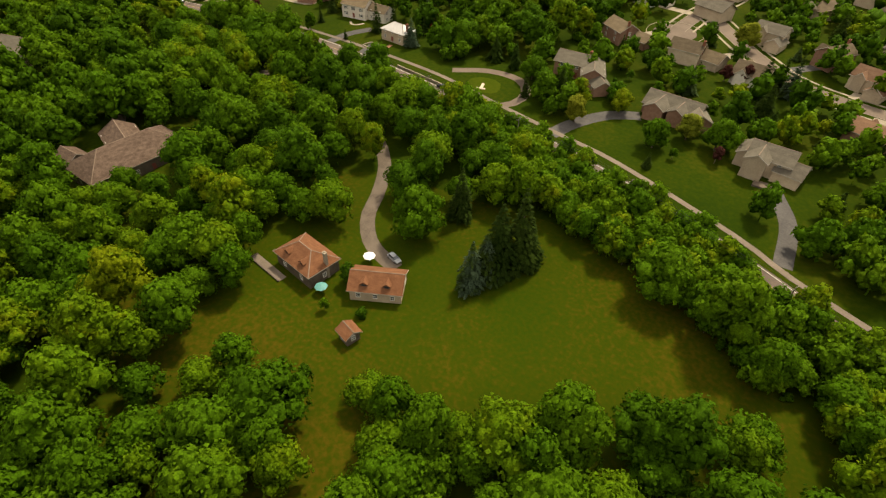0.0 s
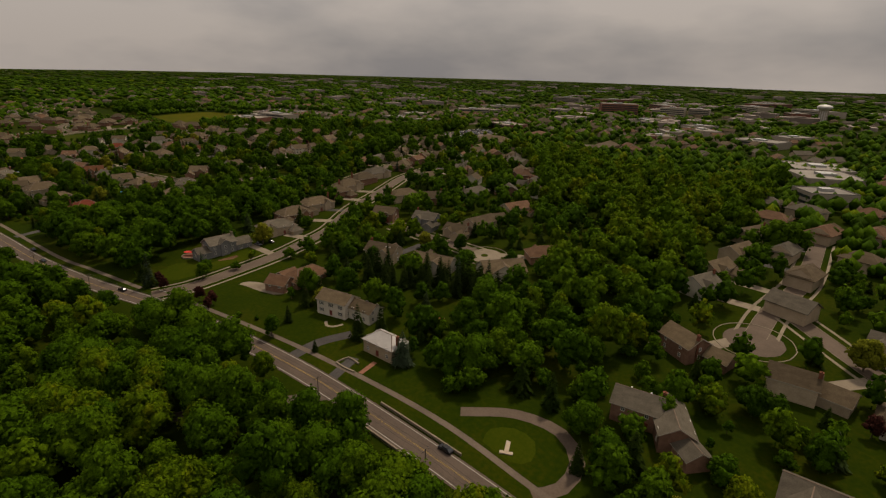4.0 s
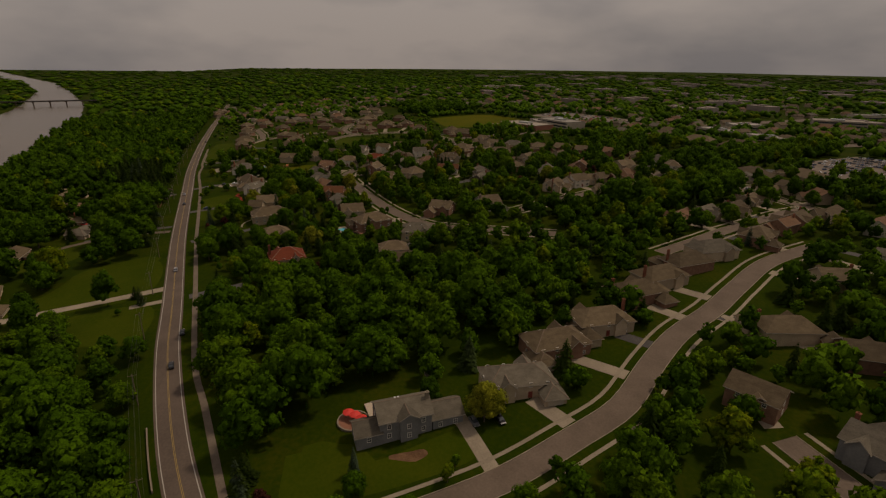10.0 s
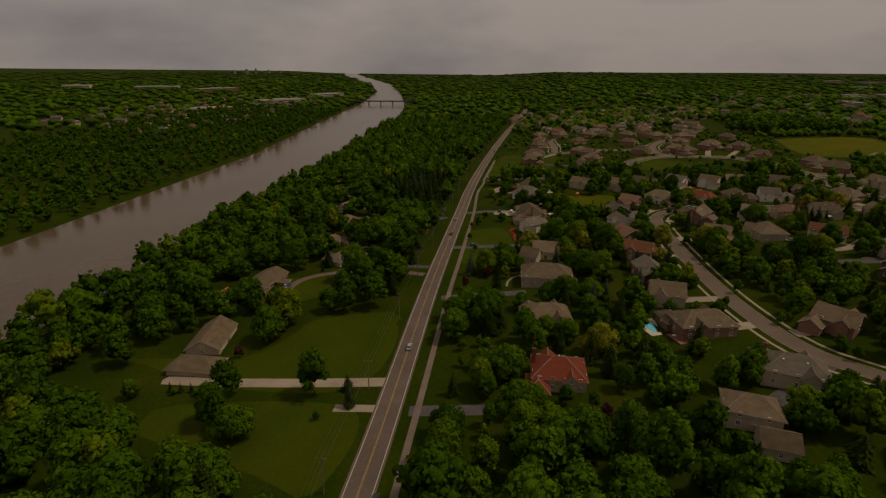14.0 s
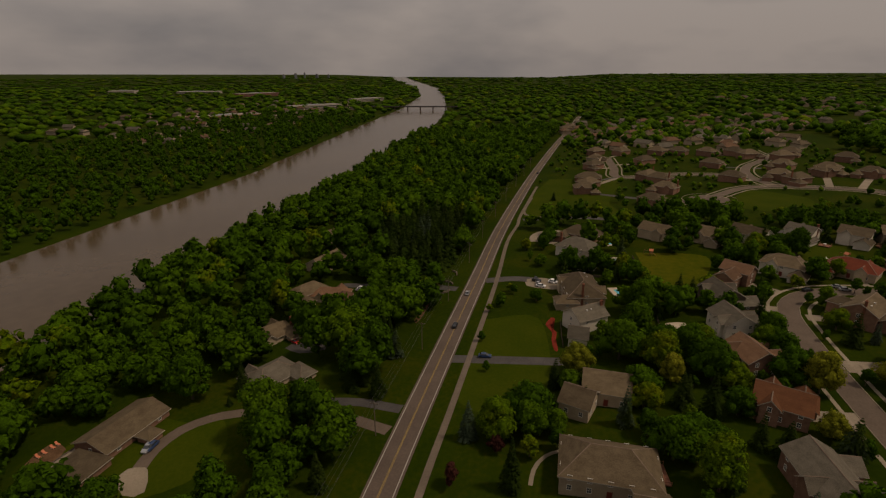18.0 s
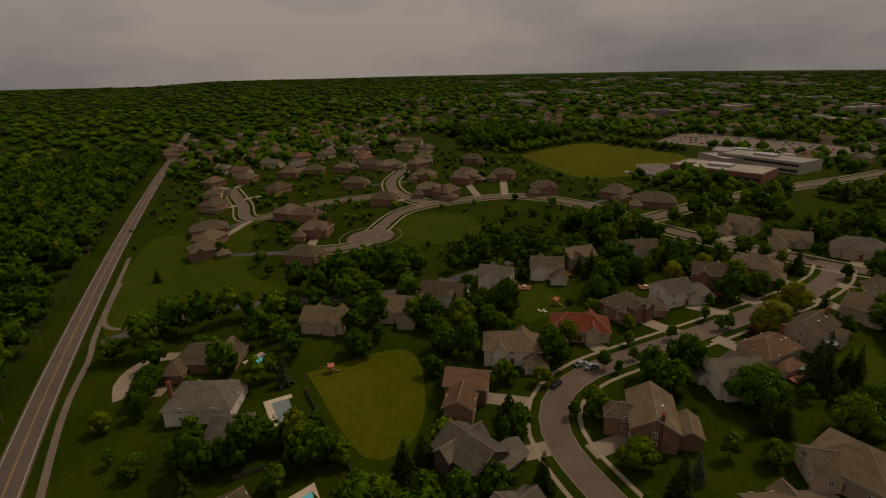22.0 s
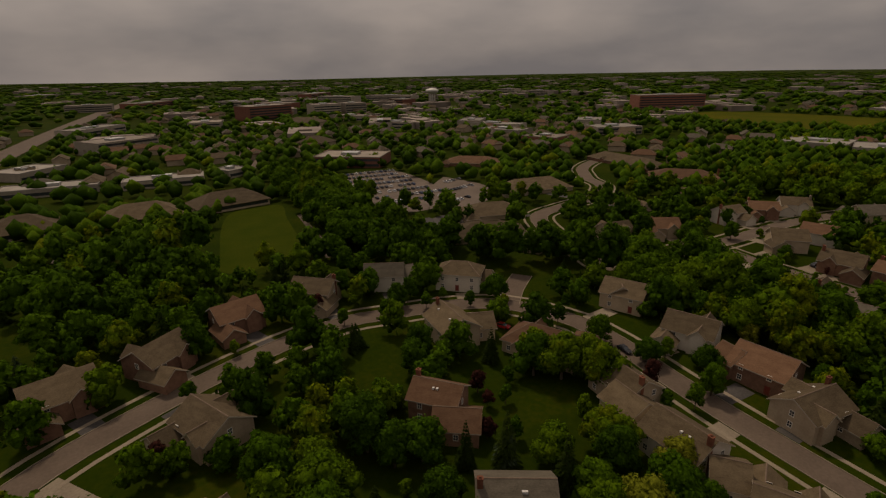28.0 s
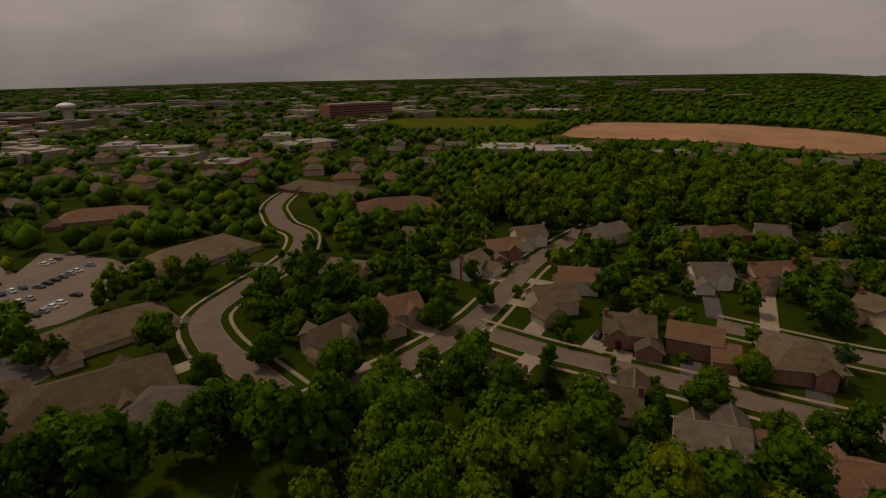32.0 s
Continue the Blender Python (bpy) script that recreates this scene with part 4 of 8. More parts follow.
house(-381.6, 415.9, -70, 14.5, 12.0, 6.5, "g", "r", "b", 1, (), (-362.2, 418.8))
house(-387.9, 480.1, -77, 13.0, 12.0, 6.0, "g", "t", "c", 1, (), (-367.9, 479.3))
house(-571.3, 334.7, 6, 15.0, 14.0, 8.5, "h", "t", "c", -1, [(-575.1, 328.8, 51, 6.0, 9, 6.5, 'g')], (-573.3, 290.3))
house(-379.6, 456.4, -78, 13.0, 11.0, 6.0, "g", "t", "c", 1, (), (-366.0, 457.8))
house(-476.5, 420.5, -87, 13.0, 11.0, 8.5, "g", "t", "w", 1, [(-476.1, 410.8, -48, 6.0, 9, 6.5, 'g')], (-459.8, 421.8))
house(-437.0, 476.1, -62, 13.0, 11.0, 8.5, "g", "t", "c", -1, [(-438.6, 476.8, -125, 6.0, 7, 7.5, 'g')], (-453.9, 473.6))
house(-476.6, 211.2, 93, 16.2, 12.0, 8.0, "h", "t", "c", 1, (), None)
house(-648.2, 371.3, 80, 11.5, 9.5, 8.6, "g", "g", "w", -1, [(-644.3, 380.2, -28, 9.5, 8.5, 6.4, 'h'), (-653.6, 376.8, 80, 5.0, 6.0, 5.4, 'g')], (-630.4, 378.5))
house(-432.2, 538.0, -60, 18.3, 14.0, 6.0, "h", "g", "c", 1, [(-429.4, 533.4, -19, 6.0, 9, 5, 'g')], (-417.4, 534.7))
house(-624.2, 214.2, 9, 23.8, 15.0, 9.0, "h", "t", "c", -1, (), None)
house(-477.0, 513.8, -40, 15.1, 10.0, 9.2, "h", "t", "w", -1, [(-469.3, 511.3, -43, 6.0, 8, 5.5, 'g')], (-480.6, 503.8))
house(-560.4, 468.4, -62, 13.0, 11.0, 8.0, "g", "t", "c", -1, (), (-568.6, 482.5))
house(-500.5, 526.0, -23, 13.0, 10.0, 8.5, "g", "g", "w", -1, [(-493.3, 525.8, -6, 6.0, 8, 6.5, 'g')], (-502.9, 508.1))
house(-551.0, 217.5, 85, 13.0, 12.0, 8.0, "g", "t", "c", -1, [(-542.9, 209.3, 69, 8.4, 10, 7, 'g')], None)
house(-605.0, 342.9, 64, 13.0, 11.0, 8.5, "g", "g", "w", 1, (), (-626.5, 348.7))
house(-618.7, 268.1, 15, 13.6, 11.0, 8.5, "g", "g", "d", 1, (), (-613.1, 287.2))
house(-651.5, 303.1, 56, 17.1, 11.0, 8.5, "h", "t", "w", -1, (), (-637.4, 305.4))
house(-472.6, 440.4, -92, 13.0, 10.0, 8.0, "g", "t", "c", 1, [(-477.0, 434.1, -92, 9.4, 9, 6.5, 'g')], (-460.5, 440.8))
house(-393.0, 527.4, -9, 13.0, 9.0, 8.0, "g", "t", "c", -1, (), (-396.8, 512.3))
house(-566.5, 362.0, 60, 16.0, 10.5, 7.6, "g", "m", "w", -1, [(-573.0, 365.2, 60, 5.0, 4.0, 3.4, 'h')], None)
house(-439.0, 558.2, -23, 33.5, 21.0, 7.0, "h", "t", "c", 1, (), (-413.5, 552.8))
house(-546.7, 412.2, -8, 20.0, 11.0, 8.0, "h", "t", "b", 1, (), None)
house(-603.6, 411.2, 9, 13.0, 11.0, 7.5, "g", "t", "c", 1, (), (-620.6, 411.7))
house(-545.7, 262.4, 66, 13.0, 11.0, 8.5, "g", "m", "b", 1, (), (-545.5, 281.4))
house(-232.6, 219.7, 90, 20.0, 12.0, 6.2, "h", "r", "b", 1, [(-234.8, 207.3, 15, 9.9, 9, 5.2, 'g'), (-227.0, 216.0, 4, 9.0, 8.0, 5.8, 'g'), (-238.5, 214.0, 90, 8.0, 6.0, 5.0, 'g')], None)
house(-189.7, 261.3, 8, 20.0, 11.0, 7.5, "g", "t", "w", 1, [(-185.0, 257.4, 98, 8.0, 7.4, 7.4, 'g'), (-196.0, 264.0, 98, 9.0, 7.0, 6.4, 'g')], (-186.0, 286.5))
house(-649.7, 394.9, 39, 13.0, 10.0, 8.5, "g", "t", "b", -1, (), (-629.2, 393.8))
house(-607.2, 362.5, 88, 14.5, 10.0, 7.8, "h", "r", "c", 1, [(-600.6, 361.0, 88, 7.0, 4.5, 3.6, 'h')], (-623.0, 361.4))
house(-442.7, 415.3, -3, 13.0, 10.0, 8.0, "g", "t", "c", -1, (), (-451.2, 414.6))
house(-604.4, 311.0, -43, 15.0, 10.5, 9.0, "g", "t", "b", -1, [(-597.6, 315.8, -43, 8.0, 5.0, 5.6, 'g'), (-608.8, 306.4, 47, 9.0, 6.0, 6.8, 'h')], (-606.7, 294.1))
house(-649.6, 329.0, 50, 18.3, 11.0, 7.5, "h", "R", "c", -1, (), (-638.2, 327.9))
house(-611.8, 482.0, -15, 14.8, 12.0, 8.0, "h", "t", "b", -1, (), (-602.8, 468.6))
house(-345.9, 460.4, -74, 13.0, 11.0, 8.0, "g", "t", "b", -1, (), (-358.1, 459.1))
house(-159.4, 216.9, 15, 9.0, 6.0, 3.5, "g", "R", "R", -1, (), None)
house(-342.6, 444.0, -84, 13.0, 9.0, 8.0, "g", "r", "b", -1, [(-345.1, 436.4, -79, 6.0, 9, 5.5, 'g')], (-356.4, 442.6))
house(-493.8, 260.4, 79, 13.0, 12.0, 8.5, "g", "t", "c", 1, (), (-495.1, 282.3))
house(-369.8, 522.3, -30, 13.0, 11.0, 8.0, "g", "r", "c", -1, (), (-371.7, 507.4))
house(-296.3, 253.4, 75, 20.0, 11.0, 8.0, "h", "g", "c", -1, (), (-276.0, 257.2))
house(-217.8, 257.3, 10, 16.0, 10.0, 8.5, "g", "t", "c", 1, (), (-212.8, 290.6))
house(-339.2, 420.1, -70, 16.0, 13.0, 8.5, "h", "t", "b", 1, (), (-325.3, 420.8))
house(-642.0, 281.2, 50, 11.5, 9.0, 8.5, "g", "r", "b", -1, [(-635.8, 275.4, -40, 9.0, 7.6, 7.2, 'g')], (-629.3, 293.7))
house(-590.7, 494.8, 19, 14.0, 12.0, 8.5, "g", "t", "b", -1, (), (-583.7, 483.0))
house(-516.5, 214.6, 87, 22.3, 14.0, 9.0, "h", "t", "c", -1, [(-504.4, 222.2, 86, 7.1, 10, 7, 'g')], None)
house(-651.0, 351.2, 2, 11.0, 13.0, 8.4, "h", "t", "b", 1, [(-646.4, 358.8, 60, 8.5, 8.0, 6.0, 'h'), (-646.0, 349.8, 2, 5.5, 5.0, 7.6, 'g'), (-644.6, 353.8, 2, 4.5, 4.0, 6.8, 'g')], (-629.5, 355.0))
house(-514.8, 423.1, -28, 13.0, 10.0, 8.5, "g", "g", "w", 1, [(-519.1, 420.8, -44, 6.0, 7, 6, 'g')], None)
house(-570.5, 502.6, 42, 13.0, 11.0, 8.5, "g", "t", "b", -1, (), (-565.3, 493.7))
house(-645.5, 416.7, 28, 17.0, 12.0, 8.0, "h", "t", "b", -1, (), (-628.9, 418.8))
house(-604.0, 433.1, 61, 20.0, 12.0, 8.5, "h", "t", "c", 1, (), (-622.4, 430.6))
house(-338.9, 485.3, -43, 13.0, 11.0, 8.5, "g", "t", "c", 1, [(-347.4, 483.0, -121, 6.6, 8, 6, 'g')], (-340.1, 499.1))
house(-570.6, 263.1, 16, 13.0, 11.0, 8.5, "g", "r", "b", 1, (), (-569.7, 282.1))
house(-549.1, 110.2, 152, 16.7, 12.0, 5.5, "h", "g", "c", -1, (), None)
house(-197.2, 205.8, 7, 14.0, 9.0, 8.8, "g", "t", "w", -1, [(-184.6, 208.4, 0, 11.5, 8, 7, 'g')], None)
house(-257.9, 305.2, 17, 13.0, 10.0, 8.5, "g", "t", "b", -1, [(-257.5, 303.4, -41, 8.3, 8, 6.5, 'g')], (-249.7, 301.6))
house(-684.4, 395.5, 66, 13.0, 10.0, 8.5, "g", "t", "w", 1, (), (-689.1, 432.1))
house(-698.8, 285.2, 53, 13.0, 12.0, 8.0, "g", "t", "c", -1, (), None)
house(-606.4, 382.0, -85, 13.5, 9.5, 8.6, "g", "t", "c", -1, [(-601.2, 386.0, 5, 5.0, 5.0, 5.8, 'g')], (-621.6, 385.3))
house(-706.5, 259.9, 51, 16.0, 11.0, 8.0, "g", "t", "c", 1, (), None)
house(-516.8, 260.4, 5, 16.8, 11.0, 8.5, "g", "g", "b", 1, (), (-517.0, 281.0))
house(-525.3, 524.1, -40, 13.6, 10.0, 8.5, "g", "t", "c", -1, (), (-521.9, 509.9))
house(-595.9, 214.3, 126, 13.0, 10.0, 8.5, "g", "g", "w", 1, [(-582.8, 211.2, 85, 6.4, 8, 6, 'g')], None)
house(-307.1, 275.1, 83, 20.0, 12.0, 8.5, "h", "t", "b", -1, (), (-285.3, 286.0))
house(-32.8, 198.0, -4, 20.0, 11.0, 7.0, "g", "g", "b", -1, [(-23.4, 193.8, -62, 9.0, 8.0, 6.0, 'g'), (-37.5, 193.0, 84, 9.0, 7.0, 6.6, 'g'), (-30.0, 192.5, 84, 7.0, 5.6, 6.2, 'g')], None)
house(-698.9, 304.8, 45, 17.2, 11.0, 8.0, "g", "t", "w", -1, (), None)
house(-550.5, 517.6, 17, 13.0, 11.0, 8.5, "g", "r", "b", -1, (), (-544.1, 503.5))
house(-418.5, 588.6, -13, 30.5, 19.0, 7.0, "h", "t", "c", -1, (), (-401.1, 578.4))
house(-679.3, 216.1, 63, 18.5, 14.0, 9.0, "h", "g", "w", -1, [(-660.4, 219.6, 69, 10.2, 12, 8, 'h')], None)
house(-319.1, 483.3, -72, 13.0, 10.0, 8.0, "g", "r", "w", 1, (), (-320.6, 500.7))
house(-514.4, 454.2, -47, 11.0, 9.0, 8.5, "g", "r", "b", 1, [(-513.6, 446.8, -33, 9.5, 8.5, 6.0, 'g')], None)
house(-698.7, 328.9, 43, 13.0, 9.0, 8.5, "g", "g", "w", -1, (), None)
house(-417.3, 259.4, 75, 13.6, 10.0, 8.0, "h", "t", "c", 1, [(-405.3, 260.7, 77, 8.1, 8, 6, 'g')], (-445.0, 295.6))
house(-206.2, 306.3, 2, 13.0, 10.0, 6.5, "g", "t", "c", -1, (), None)
house(-78.7, 208.4, 3, 13.0, 10.0, 8.5, "g", "g", "b", -1, [(-69.2, 206.2, -67, 15.9, 9, 7.5, 'g'), (-62.2, 198.2, -48, 6.8, 7, 5, 'g')], None)
house(-326.0, 521.9, -6, 13.0, 9.0, 8.0, "g", "t", "w", -1, (), (-324.8, 508.4))
house(-311.4, 297.6, 79, 20.0, 12.0, 8.5, "h", "t", "c", -1, (), (-294.1, 305.0))
house(-577.4, 95.7, 143, 15.3, 11.0, 5.5, "h", "t", "c", -1, (), None)
house(-436.3, 210.8, 87, 16.1, 13.0, 8.5, "h", "R", "c", -1, (), None)
house(-159.5, 272.8, 49, 20.0, 13.0, 7.5, "g", "t", "w", 1, [(-157.7, 271.0, -48, 9.0, 9, 7, 'g')], (-178.8, 287.6))
house(-693.8, 350.9, 52, 13.0, 10.0, 8.5, "g", "t", "w", -1, (), None)
house(-347.1, 560.9, -78, 14.9, 14.0, 5.5, "g", "t", "c", -1, (), (-354.6, 585.9))
house(3.5, 180.8, -3, 13.0, 10.0, 8.5, "g", "g", "c", -1, [(10.2, 178.4, -9, 8.0, 9.0, 6.2, 'g'), (0.2, 176.0, 86, 8.0, 6.4, 8.0, 'g'), (-3.6, 182.0, 86, 9.0, 5.0, 6.0, 'g')], None)
house(-200.7, 321.7, 78, 18.4, 10.0, 8.0, "g", "t", "c", -1, [(-197.9, 336.8, 63, 7.9, 9, 7, 'g')], (-204.3, 297.4))
house(-230.4, 310.1, 7, 14.1, 10.0, 8.5, "g", "g", "l", -1, (), None)
house(-169.8, 63.5, 89, 33.3, 17.0, 9.5, "h", "s", "d", -1, [(-178.8, 67.0, -16, 17.7, 11, 8, 'g'), (-185.3, 52.0, 3, 8.2, 7, 5, 'g')], None)
house(-633.2, 467.4, 33, 19.8, 12.0, 8.0, "h", "g", "c", -1, (), (-627.3, 454.7))
house(-255.4, 350.3, 49, 13.0, 11.0, 8.0, "g", "t", "b", 1, (), (-296.1, 340.1))
house(-705.9, 220.1, 62, 20.0, 13.0, 7.5, "h", "t", "b", -1, (), None)
house(-656.6, 459.7, 36, 14.4, 10.0, 6.5, "g", "t", "c", -1, (), (-653.0, 447.2))
house(-289.7, 446.1, -61, 13.0, 10.0, 8.0, "g", "g", "w", -1, (), (-317.8, 440.8))
house(-695.7, 369.2, 81, 13.0, 10.0, 8.0, "g", "t", "c", 1, (), None)
house(-276.7, 345.5, 64, 18.6, 11.0, 8.0, "h", "t", "c", 1, (), (-296.2, 340.6))
house(-79.9, 302.9, 67, 13.0, 10.0, 8.5, "g", "g", "w", -1, (), (-57.0, 300.0))
house(-304.0, 519.4, -41, 13.0, 10.0, 8.0, "g", "r", "b", -1, (), (-304.6, 509.9))
house(-436.7, 280.0, 72, 17.2, 12.0, 8.5, "h", "g", "c", 1, (), (-447.3, 293.9))
house(-15.2, 240.0, -8, 13.0, 11.0, 7.5, "g", "t", "w", 1, (), (-6.1, 250.0))
house(-679.6, 459.7, 12, 13.0, 10.0, 8.0, "g", "t", "c", -1, (), (-677.2, 441.7))
house(-321.7, 323.5, 86, 20.0, 12.0, 8.5, "h", "t", "b", -1, (), (-302.0, 328.4))
house(-149.5, 301.6, 41, 20.0, 12.0, 7.0, "h", "r", "b", 1, (), (-178.2, 291.3))
house(-276.8, 428.4, -54, 15.7, 10.0, 8.0, "g", "r", "c", -1, (), (-317.0, 426.4))
house(-43.5, 245.6, -1, 13.0, 10.0, 8.5, "g", "t", "c", 1, [(-32.4, 246.0, -15, 9.3, 9, 6, 'g')], (-22.9, 265.2))
house(-616.1, 104.1, 97, 17.0, 9.0, 5.0, "h", "r", "c", -1, (), None)
house(-615.4, 93.1, 151, 16.1, 10.0, 7.0, "h", "t", "c", -1, (), None)
house(-282.0, 517.1, -45, 13.0, 10.0, 8.0, "g", "t", "w", -1, (), None)
house(-75.5, 251.1, -35, 13.7, 10.0, 8.5, "g", "t", "b", 1, [(-63.6, 249.3, -18, 7.2, 8, 5.5, 'g')], (-58.5, 272.9))
house(-77.5, 324.9, 68, 14.6, 10.0, 8.0, "g", "t", "c", -1, (), (-52.7, 319.3))
house(28.2, 214.0, -22, 13.0, 10.0, 8.0, "g", "r", "b", 1, (), (31.4, 236.0))
house(-301.4, 560.5, -79, 14.9, 12.0, 6.0, "g", "t", "c", -1, (), None)
house(-196.9, 357.7, 69, 17.5, 10.0, 8.0, "g", "r", "c", -1, (), None)
house(-327.5, 342.8, 87, 20.0, 12.0, 8.5, "h", "t", "c", -1, (), (-308.2, 349.5))
house(-467.8, 264.9, 100, 20.0, 12.0, 8.5, "h", "t", "b", 1, (), (-472.1, 285.2))
house(-366.0, 625.8, -5, 44.9, 21.0, 8.0, "h", "t", "c", -1, (), (-356.7, 595.1))
house(-260.4, 409.5, -76, 13.0, 10.0, 8.0, "g", "t", "w", -1, (), None)
house(-263.2, 489.7, -26, 19.4, 11.0, 8.0, "g", "g", "c", 1, (), None)
house(-570.4, 309.2, 64, 13.0, 11.0, 8.0, "g", "t", "b", -1, (), (-571.3, 290.2))
house(-244.4, 460.5, -51, 16.9, 12.0, 7.0, "g", "t", "c", 1, (), (-240.4, 496.0))
house(-332.5, 363.7, 87, 20.0, 12.0, 8.5, "h", "t", "b", 1, (), (-348.2, 368.8))
house(-736.8, 464.4, 43, 22.9, 14.0, 8.5, "h", "t", "b", -1, (), (-726.7, 463.4))
house(-468.5, 310.5, 43, 13.0, 11.0, 8.0, "g", "t", "b", -1, (), (-465.1, 294.9))
house(-17.4, 283.5, -13, 13.0, 9.0, 8.5, "g", "g", "c", -1, (), None)
house(-780.3, 270.7, 45, 20.0, 13.0, 8.5, "h", "t", "b", 1, (), None)
house(-72.5, 352.4, 69, 16.5, 10.0, 8.0, "g", "t", "c", -1, (), (-47.3, 350.7))
house(-237.1, 446.0, -47, 20.0, 10.0, 8.0, "h", "r", "b", 1, (), None)
house(-291.9, 397.9, 60, 13.0, 10.0, 8.0, "g", "t", "c", 1, (), (-312.7, 391.6))
house(-655.2, 85.4, 164, 18.9, 11.0, 7.0, "g", "t", "c", -1, (), None)
house(-461.2, 338.6, 87, 13.0, 11.0, 8.5, "g", "t", "w", -1, (), (-451.0, 347.4))
house(-238.4, 376.1, 80, 20.0, 10.0, 8.0, "h", "g", "l", 1, (), None)
house(-337.1, 385.0, 80, 20.0, 12.0, 8.5, "h", "g", "c", 1, (), (-349.6, 383.6))
house(-765.0, 463.3, 21, 15.6, 14.0, 8.5, "h", "t", "b", -1, (), (-762.0, 439.4))
house(24.5, 258.9, -20, 13.0, 10.0, 8.0, "g", "r", "c", -1, (), (21.3, 247.0))
house(-219.1, 428.4, -80, 13.0, 11.0, 7.0, "g", "g", "c", -1, (), None)
house(-203.2, 402.2, -22, 13.0, 9.0, 8.0, "g", "t", "w", 1, (), None)
house(-221.1, 394.9, -54, 13.0, 10.0, 8.0, "g", "g", "b", -1, (), None)
house(-817.2, 286.4, 55, 20.0, 13.0, 8.5, "h", "t", "b", -1, (), (-797.2, 277.3))
house(9.1, 273.6, 57, 13.0, 9.0, 8.5, "g", "t", "b", 1, (), (-4.2, 259.0))
house(-70.5, 385.1, 63, 17.5, 10.0, 8.0, "g", "t", "c", -1, (), (-45.1, 383.4))
house(-260.3, 603.0, -45, 41.8, 22.0, 7.0, "h", "r", "b", -1, (), None)
house(-700.0, 71.3, 147, 20.0, 11.0, 7.0, "h", "t", "c", -1, (), None)
house(-852.5, 288.8, 52, 20.0, 13.0, 8.5, "h", "t", "b", 1, (), (-878.5, 286.1))
house(-823.3, 228.9, 96, 20.0, 13.0, 8.5, "h", "t", "b", -1, (), (-799.2, 264.7))
house(-289.7, 85.1, 18, 22.0, 12.0, 8.0, "g", "g", "c", 1, [(-281.0, 79.0, 110, 13.0, 9.0, 7.2, 'g'), (-297.0, 79.0, 100, 9.0, 8.0, 6.4, 'g')], None)
house(-802.4, 436.3, 57, 20.0, 13.0, 8.5, "h", "t", "b", -1, (), None)
house(-850.9, 341.8, 52, 20.0, 13.0, 8.5, "h", "t", "b", 1, (), (-852.8, 358.0))
house(-350.1, 728.5, -39, 42.7, 22.0, 6.5, "h", "r", "b", -1, (), None)
house(-852.8, 376.1, 62, 20.0, 13.0, 8.5, "h", "t", "b", -1, (), None)
house(-247.9, 666.9, -90, 66.1, 20.0, 7.0, "h", "t", "b", -1, (), None)
house(-864.5, 234.9, 84, 19.9, 13.0, 8.5, "h", "t", "b", 1, (), (-878.0, 258.5))
house(-855.0, 439.9, 44, 20.0, 13.0, 8.5, "h", "t", "b", -1, (), (-815.4, 414.2))
house(-876.2, 419.9, 45, 20.0, 13.0, 8.5, "h", "t", "b", -1, (), None)
house(-912.4, 343.6, 54, 20.0, 13.0, 8.5, "h", "t", "b", 1, (), (-905.5, 366.5))
house(-895.5, 394.2, 46, 20.0, 13.0, 8.5, "h", "t", "b", -1, (), (-901.6, 373.7))
house(-842.0, 232.6, 136, 20.0, 13.0, 8.5, "h", "t", "b", 1, (), (-876.8, 259.6))
house(-925.0, 455.8, 61, 20.0, 13.0, 8.5, "h", "t", "b", -1, (), None)
house(-837.8, 382.3, 119, 20.0, 13.0, 8.5, "h", "t", "b", -1, (), None)
house(-866.5, 282.1, 132, 20.0, 13.0, 8.5, "h", "t", "b", 1, (), (-877.9, 280.9))
house(-976.9, 356.8, 39, 20.0, 13.0, 8.5, "h", "t", "b", 1, (), (-972.7, 398.3))
house(-971.8, 380.3, 38, 20.0, 13.0, 8.5, "h", "t", "b", 1, (), (-970.0, 398.0))
house(-988.3, 332.7, 56, 20.0, 13.0, 8.5, "h", "t", "b", -1, (), None)
house(-994.1, 313.2, 49, 20.0, 13.0, 8.5, "h", "t", "b", -1, (), None)
house(-961.4, 425.2, 55, 20.0, 13.0, 8.5, "h", "t", "b", -1, (), (-963.4, 405.4))
house(-863.4, 413.1, 115, 20.0, 13.0, 8.5, "h", "t", "b", -1, (), (-821.7, 397.5))
house(-925.2, 243.3, 133, 20.0, 13.0, 8.5, "h", "t", "b", -1, (), (-925.2, 258.0))
house(-941.0, 291.7, 124, 20.0, 13.0, 8.5, "h", "t", "b", 1, (), (-941.0, 266.0))
house(-941.4, 411.1, 111, 20.0, 13.0, 8.5, "h", "t", "b", 1, (), None)
house(-954.5, 386.9, 111, 20.0, 13.0, 8.5, "h", "t", "b", -1, (), (-949.1, 394.5))
house(-1002.9, 278.1, 135, 20.0, 13.0, 8.5, "h", "t", "b", -1, (), (-988.0, 264.7))
house(-1009.7, 252.0, 127, 20.0, 13.0, 8.5, "h", "t", "b", -1, (), (-988.7, 260.5))
house(-963.3, 247.3, 157, 20.0, 12.0, 8.5, "h", "t", "c", -1, (), (-963.3, 258.0))
house(-460.0, 84.0, 8, 20.0, 12.0, 6.2, "g", "t", "c", 1, [(-441.5, 88.0, 88, 17.0, 9.5, 5.2, "h")], None)
